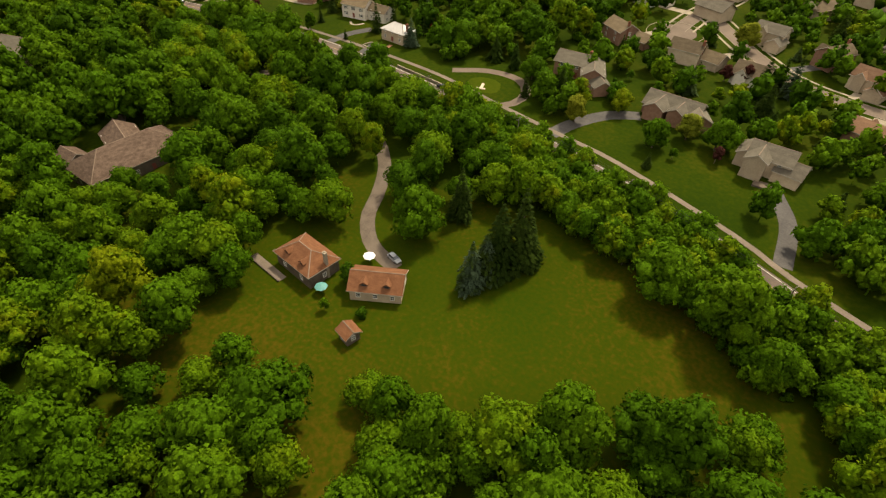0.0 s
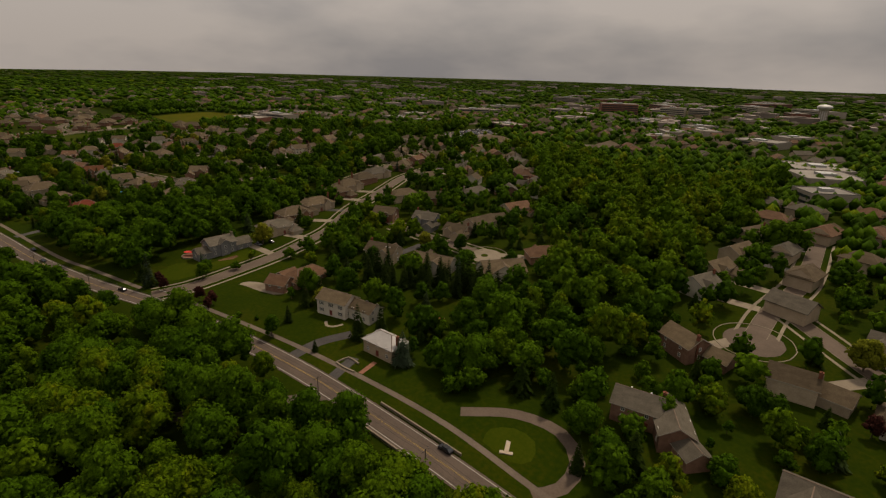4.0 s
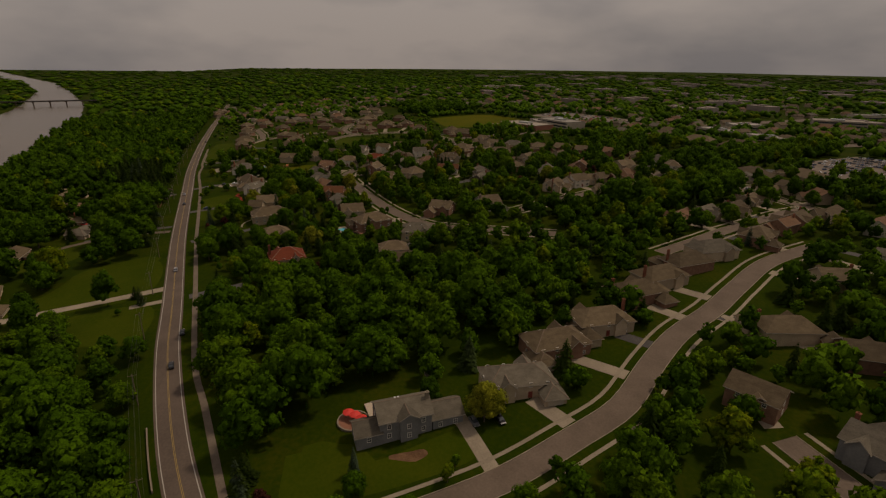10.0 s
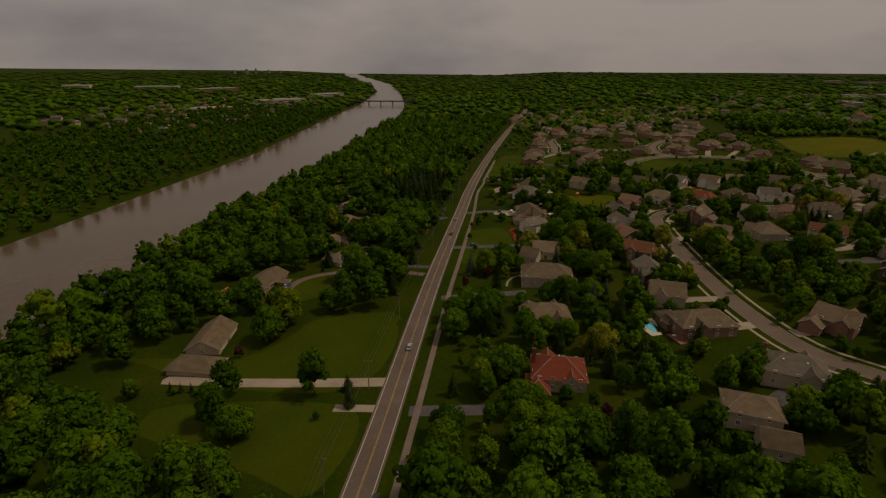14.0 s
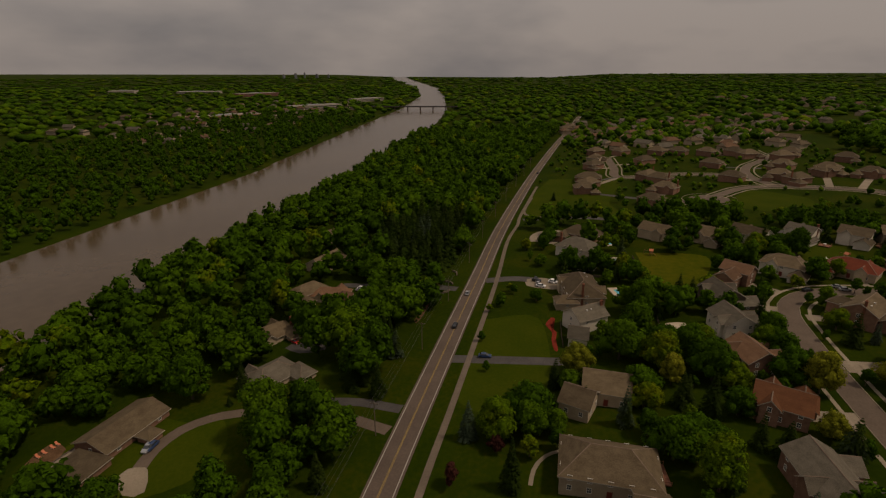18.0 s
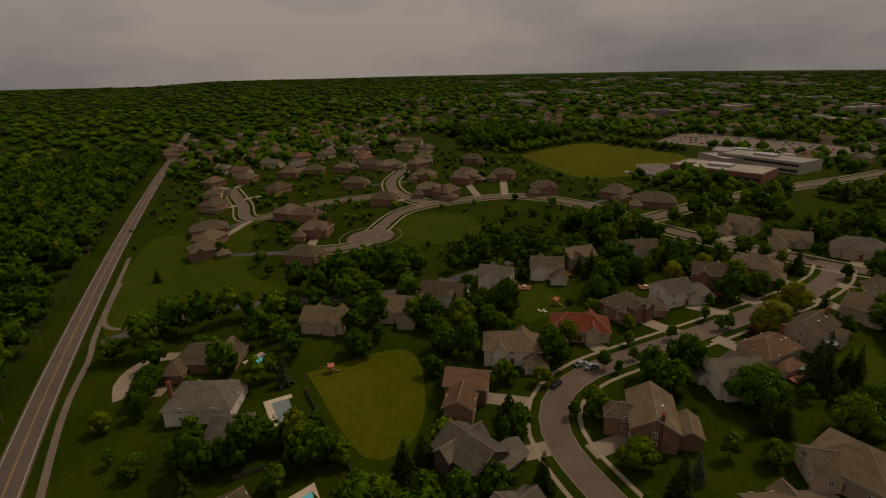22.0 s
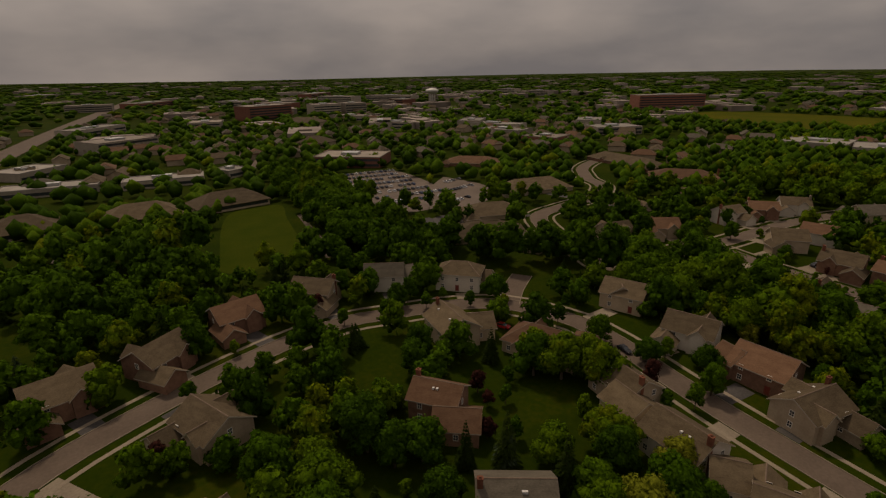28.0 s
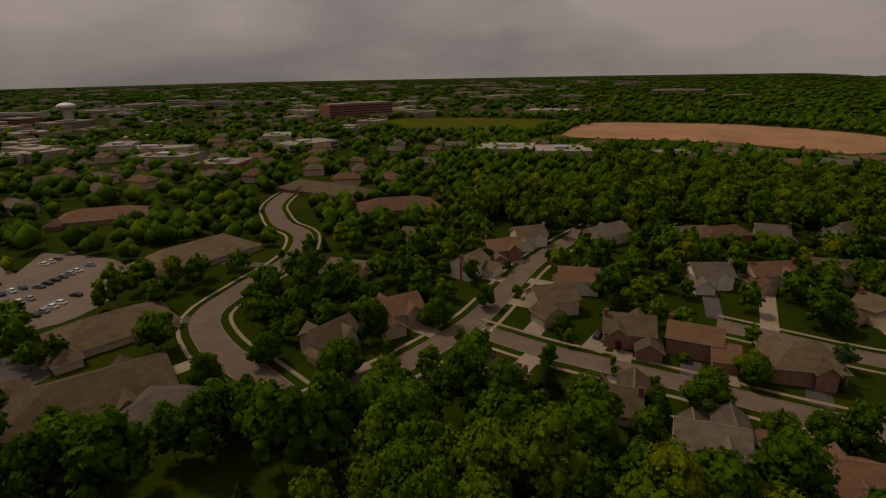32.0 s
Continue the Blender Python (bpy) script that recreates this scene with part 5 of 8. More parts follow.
house(-517.8, 80.4, -9, 20.5, 12.5, 4.9, "g", "t", "b", 1, [(-501.5, 81.2, -6, 9.0, 11.0, 3.4, "h"), (-516.2, 90.2, -9, 4.0, 5.0, 3.3, "h")], None)
house(-297.0, 217.5, 84, 14.0, 9.5, 9.0, "g", "g", "l", -1, [(-296.8, 207.4, 84, 6.5, 7.0, 5.4, "g"), (-295.2, 229.0, 84, 8.5, 8.0, 6.2, "g"), (-293.4, 217.5, -6, 5.0, 4.6, 8.2, "g")], None)


# ---- trees ----
# pools, beds and play places that the gardens keep clear
HOUSES += [(-627, 232.5, 8), (-664.5, 236, 10), (-697, 234, 6), (-471, 249, 7), (-307, 219, 9), (-594, 247, 10), (-590, 202, 12), (-670, 332, 9), (-687, 314, 5), (-573, 368, 5), (-462, 256, 6), (-305, 206, 7), (-518, 226, 6), (-689, 336, 5), (-48, 1430, 80)]


def frames_of(n):
    """Two directions across each normal."""
    a = np.where(np.abs(n[:, 2:3]) > 0.8, np.array([[1.0, 0, 0]]), np.array([[0, 0, 1.0]]))
    u = np.cross(n, a)
    u /= np.linalg.norm(u, axis=1)[:, None]
    return u, np.cross(n, u)


def clumps(p, n, size, rng, soft):
    """Small bent leaf clumps at points, turned by normals, shaded by softer ones."""
    m = len(p)
    u, v = frames_of(n)
    a = rng.uniform(0, 6.28, m)[:, None]
    u, v = u * np.cos(a) + v * np.sin(a), v * np.cos(a) - u * np.sin(a)
    s = (size * rng.uniform(0.6, 1.3, m))[:, None]
    bend = n * s * rng.uniform(0.1, 0.5, (m, 1))
    vs = np.stack([p - u * s - bend, p - v * s * 0.8 + bend * 0.4, p + u * s - bend, p + v * s * 0.8 + bend * 0.4], 1).reshape(-1, 3)
    return vs, np.arange(m * 4).reshape(-1, 4), np.repeat(soft, 4, 0)


def unit(v):
    return v / (np.linalg.norm(v, axis=-1, keepdims=True) + 1e-9)


def lump(c, r, rng, seg=6, rows=3):
    """A knobbly mass of four-cornered faces."""
    th, ph = np.linspace(0.12, 2.6, rows), np.arange(seg) / seg * 2 * np.pi + rng.uniform(0, 1)
    k = r * rng.uniform(0.78, 1.12, (rows, seg))
    d = np.stack([np.sin(th)[:, None] * np.cos(ph), np.sin(th)[:, None] * np.sin(ph), np.cos(th)[:, None] * np.ones(seg)], 2)
    vs = (np.asarray(c) + d * k[:, :, None]).reshape(-1, 3)
    i = np.arange(rows * seg).reshape(rows, seg)
    f = np.stack([i[:-1], i[1:], np.roll(i[1:], -1, 1), np.roll(i[:-1], -1, 1)], 2).reshape(-1, 4)
    top = np.array([[0, seg // 4, seg // 2, 3 * seg // 4]])
    return vs, np.concatenate([f, top]), unit(d.reshape(-1, 3) + rng.normal(scale=0.25, size=(rows * seg, 3)))


def join(parts):
    vs, fs, ns, o = [], [], [], 0
    for v, f, n in parts:
        vs.append(v)
        fs.append(f + o)
        ns.append(n)
        o += len(v)
    return np.concatenate(vs), np.concatenate(fs), np.concatenate(ns)


def broad_crown(seed, height=12.0, wide=5.2, lobes=16, leaf=0.42, count=520, trunk=0.22, seg=6, core=0.9):
    """A broadleaved crown: boughs of uneven size in a lopsided dome, each with leaf clumps on its outside and a dark heart."""
    rng = np.random.default_rng(seed)
    lo = height * trunk
    parts, cs, rs = [], [], []
    lean = rng.uniform(-0.12, 0.12, 2) * wide
    for i in range(lobes):
        t = (i + 0.5) / lobes
        up = t ** 0.8
        rad = wide * math.sin(math.pi * min(0.97, 0.24 + 0.72 * up)) ** 0.75 * rng.uniform(0.42, 0.76)
        a = i * 2.4 + rng.uniform(-0.7, 0.7)
        r = wide * rng.choice((0.25, 0.32, 0.40), p=(0.35, 0.4, 0.25)) * rng.uniform(0.9, 1.15) * (1.1 - 0.25 * up)
        cs.append((rad * math.cos(a) + lean[0] * up, rad * math.sin(a) + lean[1] * up, lo + r * 0.6 + (height - lo - 1.5 * r) * up * rng.uniform(0.88, 1.0)))
        rs.append(r)
    for z, r in ((0.36, 0.6), (0.6, 0.55)):
        cs.append((0, 0, lo + (height - lo) * z))
        rs.append(wide * r)
    cs, rs = np.array(cs), np.array(rs)
    for c, r in zip(cs, rs):
        parts.append(lump(c, r * core, rng, seg, 4 if seg > 5 else 3))
    share = np.concatenate([rs[:-2] ** 2, rs[-2:] ** 2 * 0.6])
    pick = rng.choice(len(cs), count * 2, p=share / share.sum())
    d = rng.normal(size=(count * 2, 3))
    d[:, 2] = np.abs(d[:, 2]) * 0.9 - 0.25
    d = unit(d)
    p = cs[pick] + d * rs[pick][:, None] * rng.uniform(0.84, 1.16, (count * 2, 1))
    gap = np.min(np.linalg.norm(p[:, None] - cs[None], axis=2) / rs[None] + (np.arange(len(cs))[None] == pick[:, None]) * 9, axis=1)
    p, d = p[gap > 0.8][:count], d[gap > 0.8][:count]
    n = unit(d + rng.normal(scale=0.42, size=d.shape) + [0, 0, 0.35])
    whole = unit(p - np.array([0, 0, lo + (height - lo) * 0.35]))
    soft = unit(d * 0.6 + whole * 0.35 + rng.normal(scale=0.26, size=d.shape))
    parts.append(clumps(p, n, leaf, rng, soft))
    return join(parts)


def spruce_crown(seed, height=13.0, wide=3.0, count=300, leaf=0.55):
    """A conifer: rings of drooping boughs round a narrow heart."""
    rng = np.random.default_rng(seed)
    z = rng.uniform(0.04, 0.99, count) ** 1.15
    a = rng.uniform(0, 6.28, count)
    ringed = np.round(z * 15) / 15 * 0.6 + z * 0.4
    r = wide * (1 - ringed) ** 0.9 * rng.uniform(0.6, 1.05, count) * (1 + 0.18 * np.sin(a * 3 + z * 9 + seed)) + 0.12
    p = np.stack([r * np.cos(a), r * np.sin(a), height * ringed], 1)
    n = unit(np.stack([np.cos(a) * 0.75, np.sin(a) * 0.75, np.full(count, 0.75)], 1) + rng.normal(scale=0.22, size=(count, 3)))
    out = np.stack([np.cos(a), np.sin(a), np.full(count, -0.45)], 1)
    side = np.stack([-np.sin(a), np.cos(a), np.zeros(count)], 1)
    s = (leaf * rng.uniform(0.7, 1.3, count) * (1.35 - ringed))[:, None]
    vs = np.stack([p - out * s * 1.5 + n * s * 0.3, p - side * s * 0.75, p + out * s * 1.1, p + side * s * 0.75], 1).reshape(-1, 3)
    heart = []
    for j in range(5):
        heart.append(lump((0, 0, height * (0.1 + 0.17 * j)), wide * 0.62 * (1 - 0.19 * j), rng, 7, 4))
    return join(heart + [(vs, np.arange(count * 4).reshape(-1, 4), np.repeat(n, 4, 0))])


def trunk_data(height, r, limbs, seed):
    """A tapered trunk with limbs, as four-cornered faces."""
    rng = np.random.default_rng(seed)
    parts = []

    def limb(a, b, ra, rb, sides):
        d = (b - a) / np.linalg.norm(b - a)
        u, v = frames_of(d[None])
        ang = np.arange(sides) / sides * 2 * np.pi
        circle = np.cos(ang)[:, None] * u + np.sin(ang)[:, None] * v
        vs = np.concatenate([a + circle * ra, b + circle * rb])
        i = np.arange(sides)
        parts.append((vs, np.stack([i, (i + 1) % sides, (i + 1) % sides + sides, i + sides], 1), np.concatenate([circle, circle])))

    limb(np.array([0, 0, -0.6]), np.array([0, 0, height * 0.12]), r * 1.35, r, 7)
    limb(np.array([0, 0, height * 0.12]), np.array([0, 0, height * 0.7]), r, r * 0.4, 7)
    for i in range(limbs):
        a = i * 2.2 + rng.uniform(-0.3, 0.3)
        z = height * (0.22 + 0.4 * i / max(1, limbs))
        limb(np.array([0, 0, z]), np.array([math.cos(a) * height * 0.22, math.sin(a) * height * 0.22, z + height * 0.2]), r * 0.45, r * 0.12, 5)
    return join(parts)


BROAD = [broad_crown(10 + i, (11.5, 13.5, 10.5, 12.5, 10)[i], (5.6, 5.3, 6.0, 4.8, 5.2)[i], (24, 26, 24, 22, 22)[i], 0.33, 1150, 0.13, 6, 0.84) for i in range(5)]
SMALL = [broad_crown(30 + i, 7.0, 2.5, 12, 0.25, 430, 0.2) for i in range(3)]
BUSH = [broad_crown(40 + i, 2.4, 1.5, 8, 0.22, 420, 0.02) for i in range(2)]
SPRUCE = [spruce_crown(50 + i, (13, 11, 14)[i], (3.0, 3.3, 2.6)[i], 820, 0.36) for i in range(3)]
DENSE = [broad_crown(55 + i, (15, 17, 13.5, 16, 12)[i], (6.6, 6.2, 7.4, 5.6, 6.8)[i], (24, 26, 26, 22, 24)[i], 0.43, 800, 0.2, 5, 0.86) for i in range(5)]
WOOD = [broad_crown(60 + i, (15, 16.5, 13.5, 15.5)[i], (6.6, 6.2, 7.2, 5.8)[i], (18, 19, 18, 17)[i], 0.6, 360, 0.2, 5, 0.88) for i in range(4)]
MEDIUM = [broad_crown(65 + i, (12, 11, 13)[i], (5.6, 5.8, 5.0)[i], 11, 0.64, 200, 0.1, 5) for i in range(3)]
THIN = [broad_crown(70 + i, (13, 12, 14)[i], (6.0, 6.2, 5.4)[i], 7, 1.0, 70, 0.16, 5) for i in range(3)]
FAR = [join([lump((0, 0, 6.5), 5.4, np.random.default_rng(80 + i), 6, 3), lump((3.4, 2, 5.5), 4.2, np.random.default_rng(90 + i), 6, 3)]) for i in range(4)]
CONIFER = [spruce_crown(85 + i, (12, 10, 13)[i], (3.4, 3.9, 3.0)[i], 230, 0.74) for i in range(3)]
BANK = [broad_crown(95 + i, (13, 12, 15)[i], (6.0, 6.4, 5.4)[i], 4, 1.4, 26, 0.1, 5) for i in range(3)]


def crown_mesh(name, data, mat):
    return quads(name, data[0], data[1], [MAT[mat]], None, None, data[2])


def kind_meshes(name, crowns, mat, heights, r, limbs):
    return [(crown_mesh(name + "_crown", c, mat), quads(name + "_trunk", *trunk_data(h, r, limbs, i)[:2], [MAT["bark"]])) for i, (c, h) in enumerate(zip(crowns, heights))]


TREES = {
    "broad": kind_meshes("broad", BROAD, "tree_leaf", (12, 13.5, 11, 12.5, 10), 0.28, 6),
    "small": kind_meshes("small", SMALL, "tree_leaf", (7, 7, 7), 0.12, 4),
    "spruce": kind_meshes("spruce", SPRUCE, "spruce_leaf", (13, 11, 14), 0.2, 0),
    "purple": kind_meshes("purple", SMALL, "purple_leaf", (7, 7, 7), 0.14, 4),
    "gold": kind_meshes("gold", BROAD[:2], "gold_leaf", (12, 13.5), 0.25, 5),
    "bush": kind_meshes("bush", BUSH, "tree_leaf", (1.2, 1.2), 0.06, 0),
}
TREE_WORDS = {
    "broad": ("tree", "full-leaved green broadleaf tree on a lawn", "tree"), "small": ("tree", "young rounded green tree beside a street", "tree"), "spruce": ("spruce_tree", "dark conical spruce with drooping boughs", "conifer"),
    "purple": ("tree", "dark purple-leaved ornamental tree", "tree"), "gold": ("tree", "yellow-green leafy tree in a garden", "tree"), "bush": ("bush", "rounded green garden bush", "bush"),
}


def tree(kind, x, y, size=1.0, seed=0):
    name, label, cat = TREE_WORDS[kind]
    rnd = random.Random(round(x * 13 + y * 7) + seed)
    crown, trunk = rnd.choice(TREES[kind])
    thing = tagged(new(name), label, cat, "garden trees")
    thing.matrix_basis = pose(x, y, z_at(x, y), 0, 0, rnd.uniform(0, 360))
    size *= {"broad": 1.14, "gold": 1.05}.get(kind, 1.0)
    s = Matrix.Diagonal((size * rnd.uniform(0.88, 1.1), size * rnd.uniform(0.88, 1.1), size * rnd.uniform(0.9, 1.1), 1))
    part("trunk", trunk, thing, "", s)
    part("crown", crown, thing, "", s)
    return thing


def wood(name, variants, x, y, size, label, seed, category="woodland", trunks=True, gold=0.05, low=1.0, mat="wood_leaf", tints=(0.0, 0.85)):
    """Many trees in one mesh: each its own size, turn and tint."""
    rng = np.random.default_rng(seed)
    z = land(x, y)
    which = rng.integers(0, len(variants), len(x))
    vs, fs, ts, ns, o = [], [], [], [], 0
    for i, (cv, cf, cn) in enumerate(variants):
        k = np.where(which == i)[0]
        if not len(k):
            continue
        if trunks:
            tv, tf, tn = trunk_data(11, 0.2, 0, i)
            cv, cf, cn = join([(cv, cf, cn), (tv[:14], tf[:7], tn[:14])])
        a = rng.uniform(0, 6.28, len(k))
        ca, sa = np.cos(a)[:, None], np.sin(a)[:, None]
        s = size[k][:, None]
        flat = rng.uniform(0.85, 1.15, (len(k), 1)) * s * low
        vs.append(np.stack([(cv[None, :, 0] * ca - cv[None, :, 1] * sa) * s + x[k][:, None], (cv[None, :, 0] * sa + cv[None, :, 1] * ca) * s + y[k][:, None], cv[None, :, 2] * flat + z[k][:, None]], 2).reshape(-1, 3))
        ns.append(np.stack([cn[None, :, 0] * ca - cn[None, :, 1] * sa, cn[None, :, 0] * sa + cn[None, :, 1] * ca, cn[None, :, 2] + 0 * ca], 2).reshape(-1, 3))
        fs.append((cf[None] + (np.arange(len(k)) * len(cv))[:, None, None] + o).reshape(-1, 4))
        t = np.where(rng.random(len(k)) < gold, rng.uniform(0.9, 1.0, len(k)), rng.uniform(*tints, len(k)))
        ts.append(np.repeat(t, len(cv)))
        o += len(cv) * len(k)
    ob = new(name, quads(name, np.concatenate(vs), np.concatenate(fs), [MAT[mat]], None, np.concatenate(ts), np.concatenate(ns)))
    return tagged(ob, label, category, kind="stuff")


def jitter(x0, x1, y0, y1, cell, seed, loose=0.85):
    rng = np.random.default_rng(seed)
    gx_, gy_ = np.meshgrid(np.arange(x0, x1, cell), np.arange(y0, y1, cell))
    gx_ = gx_ + (np.arange(gx_.shape[0]) % 2)[:, None] * cell / 2
    return gx_.ravel() + rng.uniform(-0.5, 0.5, gx_.size) * cell * loose, gy_.ravel() + rng.uniform(-0.5, 0.5, gy_.size) * cell * loose, rng


def free(x, y, margin=0.0, house_margin=0.0):
    """Where nothing else stands: no road, drive, house, river or open field."""
    ok = np.ones(len(x), bool)
    for line, half in LINES.values():
        ok &= near_line(x, y, line) > half + margin
    for hx, hy, r in HOUSES:
        ok &= np.hypot(x - hx, y - hy) > r + house_margin
    n, f = banks(x)
    return ok & ((y > n + 4) | (y < f - 4))


def in_any(x, y, polys):
    ok = np.zeros(len(x), bool)
    for p in polys:
        ok |= inside(x, y, p)
    return ok


def edge_y(x):
    """The road's line, to tell the river side from the town side."""
    o = np.argsort(MAIN[:, 0])
    return np.interp(x, MAIN[o, 0], MAIN[o, 1])


WOODS = [
    [(-356, 170), (-317, 170), (-292, 186), (-305, 208), (-318, 240), (-330, 290), (-345, 330), (-361, 302), (-389, 244), (-407, 211), (-400, 180)],
    [(-150, 222), (-150, 240), (-148, 258), (-140, 285), (-141, 357), (-132, 498), (-64, 561), (-79, 392), (-92, 316), (-95, 277), (-98, 244), (-92, 222), (-118, 196), (-140, 205)],
    [(-506, 557), (-481, 579), (-459, 564), (-430, 530), (-400, 492), (-396, 464), (-390, 432), (-385, 405), (-430, 395), (-418, 430), (-422, 463), (-428, 490), (-445, 515), (-469, 530), (-490, 541), (-504, 540)],
    [(-509, 754), (-493, 758), (-470, 607), (-470, 565), (-442, 545), (-452, 530), (-486, 540), (-512, 560), (-508, 600)],
    [(-612, 551), (-601, 572), (-573, 601), (-550, 597), (-556, 545), (-563, 528), (-596, 512), (-625, 500)],
    [(-747, 256), (-743, 286), (-726, 327), (-728, 378), (-730, 425), (-691, 420), (-708, 384), (-722, 344), (-724, 317), (-728, 253), (-720, 190), (-736, 195)],
    [(-225, 553), (-140, 503), (-46, 371), (-199, 389), (-276, 530), (-251, 574)], [(-1100, 480), (-1000, 470), (-965, 500), (-975, 640), (-830, 650), (-760, 700), (-1100, 760)],
]

CLEAR = [
    [(-76, 86), (-68, 108), (-34, 124), (-16, 106), (-40, 74)], [(-648, 152), (-740, 156), (-740, 112), (-690, 100), (-650, 120)],
]

# woods beside the river and between the estates, in full where the flight passes
x, y, rng = jitter(-1250, 300, -40, 620, 9.9, 3)
spine_d = near_line(x, y, SPINE)
river_side = y < edge_y(x) - np.where(x > -62, 27.0, np.where(x > -380, 9.5, 14.0))
keep = free(x, y, -2.6, 2.5) & ~in_any(x, y, OPEN) & ~in_any(x, y, CLEAR) & (river_side | in_any(x, y, WOODS))
# the meadow's downhill rim and its eastern arm stay clear of trunks
for sx, sy in ((1.5, -4.0), (3.0, -8.0), (-3.5, 0.0), (3.5, 1.0)):
    keep &= ~in_any(x, y, [[(a + sx, b + sy) for a, b in OPEN[0] if a > -60]])
spine_d = np.minimum(spine_d, np.hypot(x + 75, y - 45) * 0.8)
keep &= ~((x > -215) & (x < -86) & (near_line(x, y, MAIN) < 10.5))
close = keep & (spine_d < 105)
mid = keep & (spine_d >= 105) & (rng.random(len(x)) < 0.92)
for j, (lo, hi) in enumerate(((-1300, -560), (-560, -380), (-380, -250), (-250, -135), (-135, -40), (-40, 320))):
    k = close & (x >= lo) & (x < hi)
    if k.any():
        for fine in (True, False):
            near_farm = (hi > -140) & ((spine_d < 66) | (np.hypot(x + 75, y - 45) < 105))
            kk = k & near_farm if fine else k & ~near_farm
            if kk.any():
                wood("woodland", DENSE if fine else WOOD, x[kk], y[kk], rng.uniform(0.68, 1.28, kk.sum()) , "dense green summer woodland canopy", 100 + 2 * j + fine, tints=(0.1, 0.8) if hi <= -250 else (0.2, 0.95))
near_mid, far_mid = mid & (spine_d < 165), mid & (spine_d >= 165)
hill = ~river_side & (x > -300)
# sunlight is put into the slope's leaf tints; the other woods stay darker
for j, (picked, kind, words) in enumerate((((near_mid | far_mid) & hill, MEDIUM, "dense woodland on the slope, green tinted bright as if sunlit"), (near_mid & ~hill, MEDIUM, "dense green woodland beyond the road"), (far_mid & ~hill, THIN, "dense green woodland farther off"))):
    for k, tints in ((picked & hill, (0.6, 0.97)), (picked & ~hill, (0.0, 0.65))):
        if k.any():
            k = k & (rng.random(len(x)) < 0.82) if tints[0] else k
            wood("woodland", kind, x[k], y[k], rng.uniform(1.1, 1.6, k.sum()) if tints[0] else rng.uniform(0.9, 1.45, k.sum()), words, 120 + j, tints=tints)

# the tallest trees stand in a row behind back gardens
line = curve([(-414, 420), (-421, 436), (-424, 455), (-428, 472), (-429, 482)], 6.5)
line = np.concatenate([line, line + [9, 3]])
wood("woodland", DENSE, line[:, 0], line[:, 1], np.random.default_rng(17).uniform(0.85, 1.2, len(line)), "tall full-leaved trees behind the back gardens", 98, tints=(0.6, 1.0))

# clumps of full trees that stand forward in the meadow
clump = np.array([(-61,20),(-53.5,22),(-62.5,16),(-70,16),(-63.5,24.5),(-56.5,13.5),(-48.5,20.5),
                  (-46.5,42),(-39,42.3),(-32.5,43.3),(-36,36.5),(-30,38),(-26,43.7),(-20.7,42)])
wood("woodland", DENSE, clump[:, 0], clump[:, 1], np.random.default_rng(23).uniform(0.72, 0.98, len(clump)), "clump of full green trees at the edge of a meadow", 97, tints=(0.3, 0.9))

# a belt of young growth between the meadow and the road, which it overhangs
x, y, rng = jitter(-98, 110, 55, 182, 4.7, 9)
off = near_line(x, y, MAIN)
k = (y < edge_y(x)) & (off > 4.8) & (off < 29) & free(x, y, -40.0, 2.0) & ~inside(x, y, OPEN[0])
wood("woodland", WOOD, x[k], y[k], rng.uniform(0.60, 0.78, k.sum()) + np.clip(off[k] - 8, 0, 20) * 0.002, "belt of bushy young trees between a meadow and the road", 99, tints=(0.35, 0.95))

# a thick belt of tall trees between the playing field and the car park
x, y, rng = jitter(-503, -474, 572, 738, 7.4, 41)
k = free(x, y, 1.0, 0.0)
wood("woodland", DENSE, x[k], y[k], rng.uniform(0.75, 1.1, k.sum()), "thick belt of tall trees beside a playing field", 96, tints=(0.25, 0.85))

# scrub on the rough ground behind the gardens
x, y, rng = jitter(-750, -688, 322, 398, 4.6, 27)
k = inside(x, y, [(-748, 338), (-750, 362), (-724, 380), (-710, 396), (-692, 372), (-700, 352), (-711, 331), (-722, 324)]) & free(x, y, 1.0, 0.0)
wood("scrub", WOOD, x[k], y[k], rng.uniform(0.26, 0.5, k.sum()), "rough scrub of bushy young trees behind gardens", 98, tints=(0.1, 0.7))

# garden and street trees: those that stand out, then the many between
# more garden trees, where the ground is free
more = [
    ("broad", -676.6, 316.2, 0.95), ("broad", -684, 313, 0.7), ("broad", -664.8, 350, 0.75), ("spruce", -680.7, 363, 1), ("spruce", -686, 361.5, 0.9), ("broad", -668.8, 375, 0.85),
    ("gold", -657.9, 383.5, 0.7), ("bush", -765.3, 371.8, 1.6), ("bush", -782.9, 393.7, 1.6), ("bush", -771.9, 390.8, 1.4),
    ("bush", -764.5, 398.6, 1.8), ("bush", -739.9, 383.5, 1.8), ("broad", -598.9, 406, 0.7), ("broad", -585.8, 402.5, 0.85), ("spruce", -561.4, 406, 1.1), ("spruce", -568.9, 388.5, 0.8),
    ("broad", -576.8, 352.5, 0.85), ("spruce", -585.3, 357, 0.75), ("broad", -531, 400, 0.8), ("broad", -513, 405.5, 0.9), ("broad", -552, 450, 0.95), ("broad", -544.3, 447, 0.8),
    ("broad", -529.4, 443.5, 0.75), ("broad", -513.1, 470, 0.75), ("purple", -502.7, 457, 1), ("broad", -486.5, 457, 1), ("broad", -488.2, 428.5, 0.85), ("broad", -500.5, 431, 0.85),
    ("purple", -464.8, 440.5, 0.95), ("gold", -481.9, 416.6, 0.8), ("purple", -571, 464.5, 0.9),
]
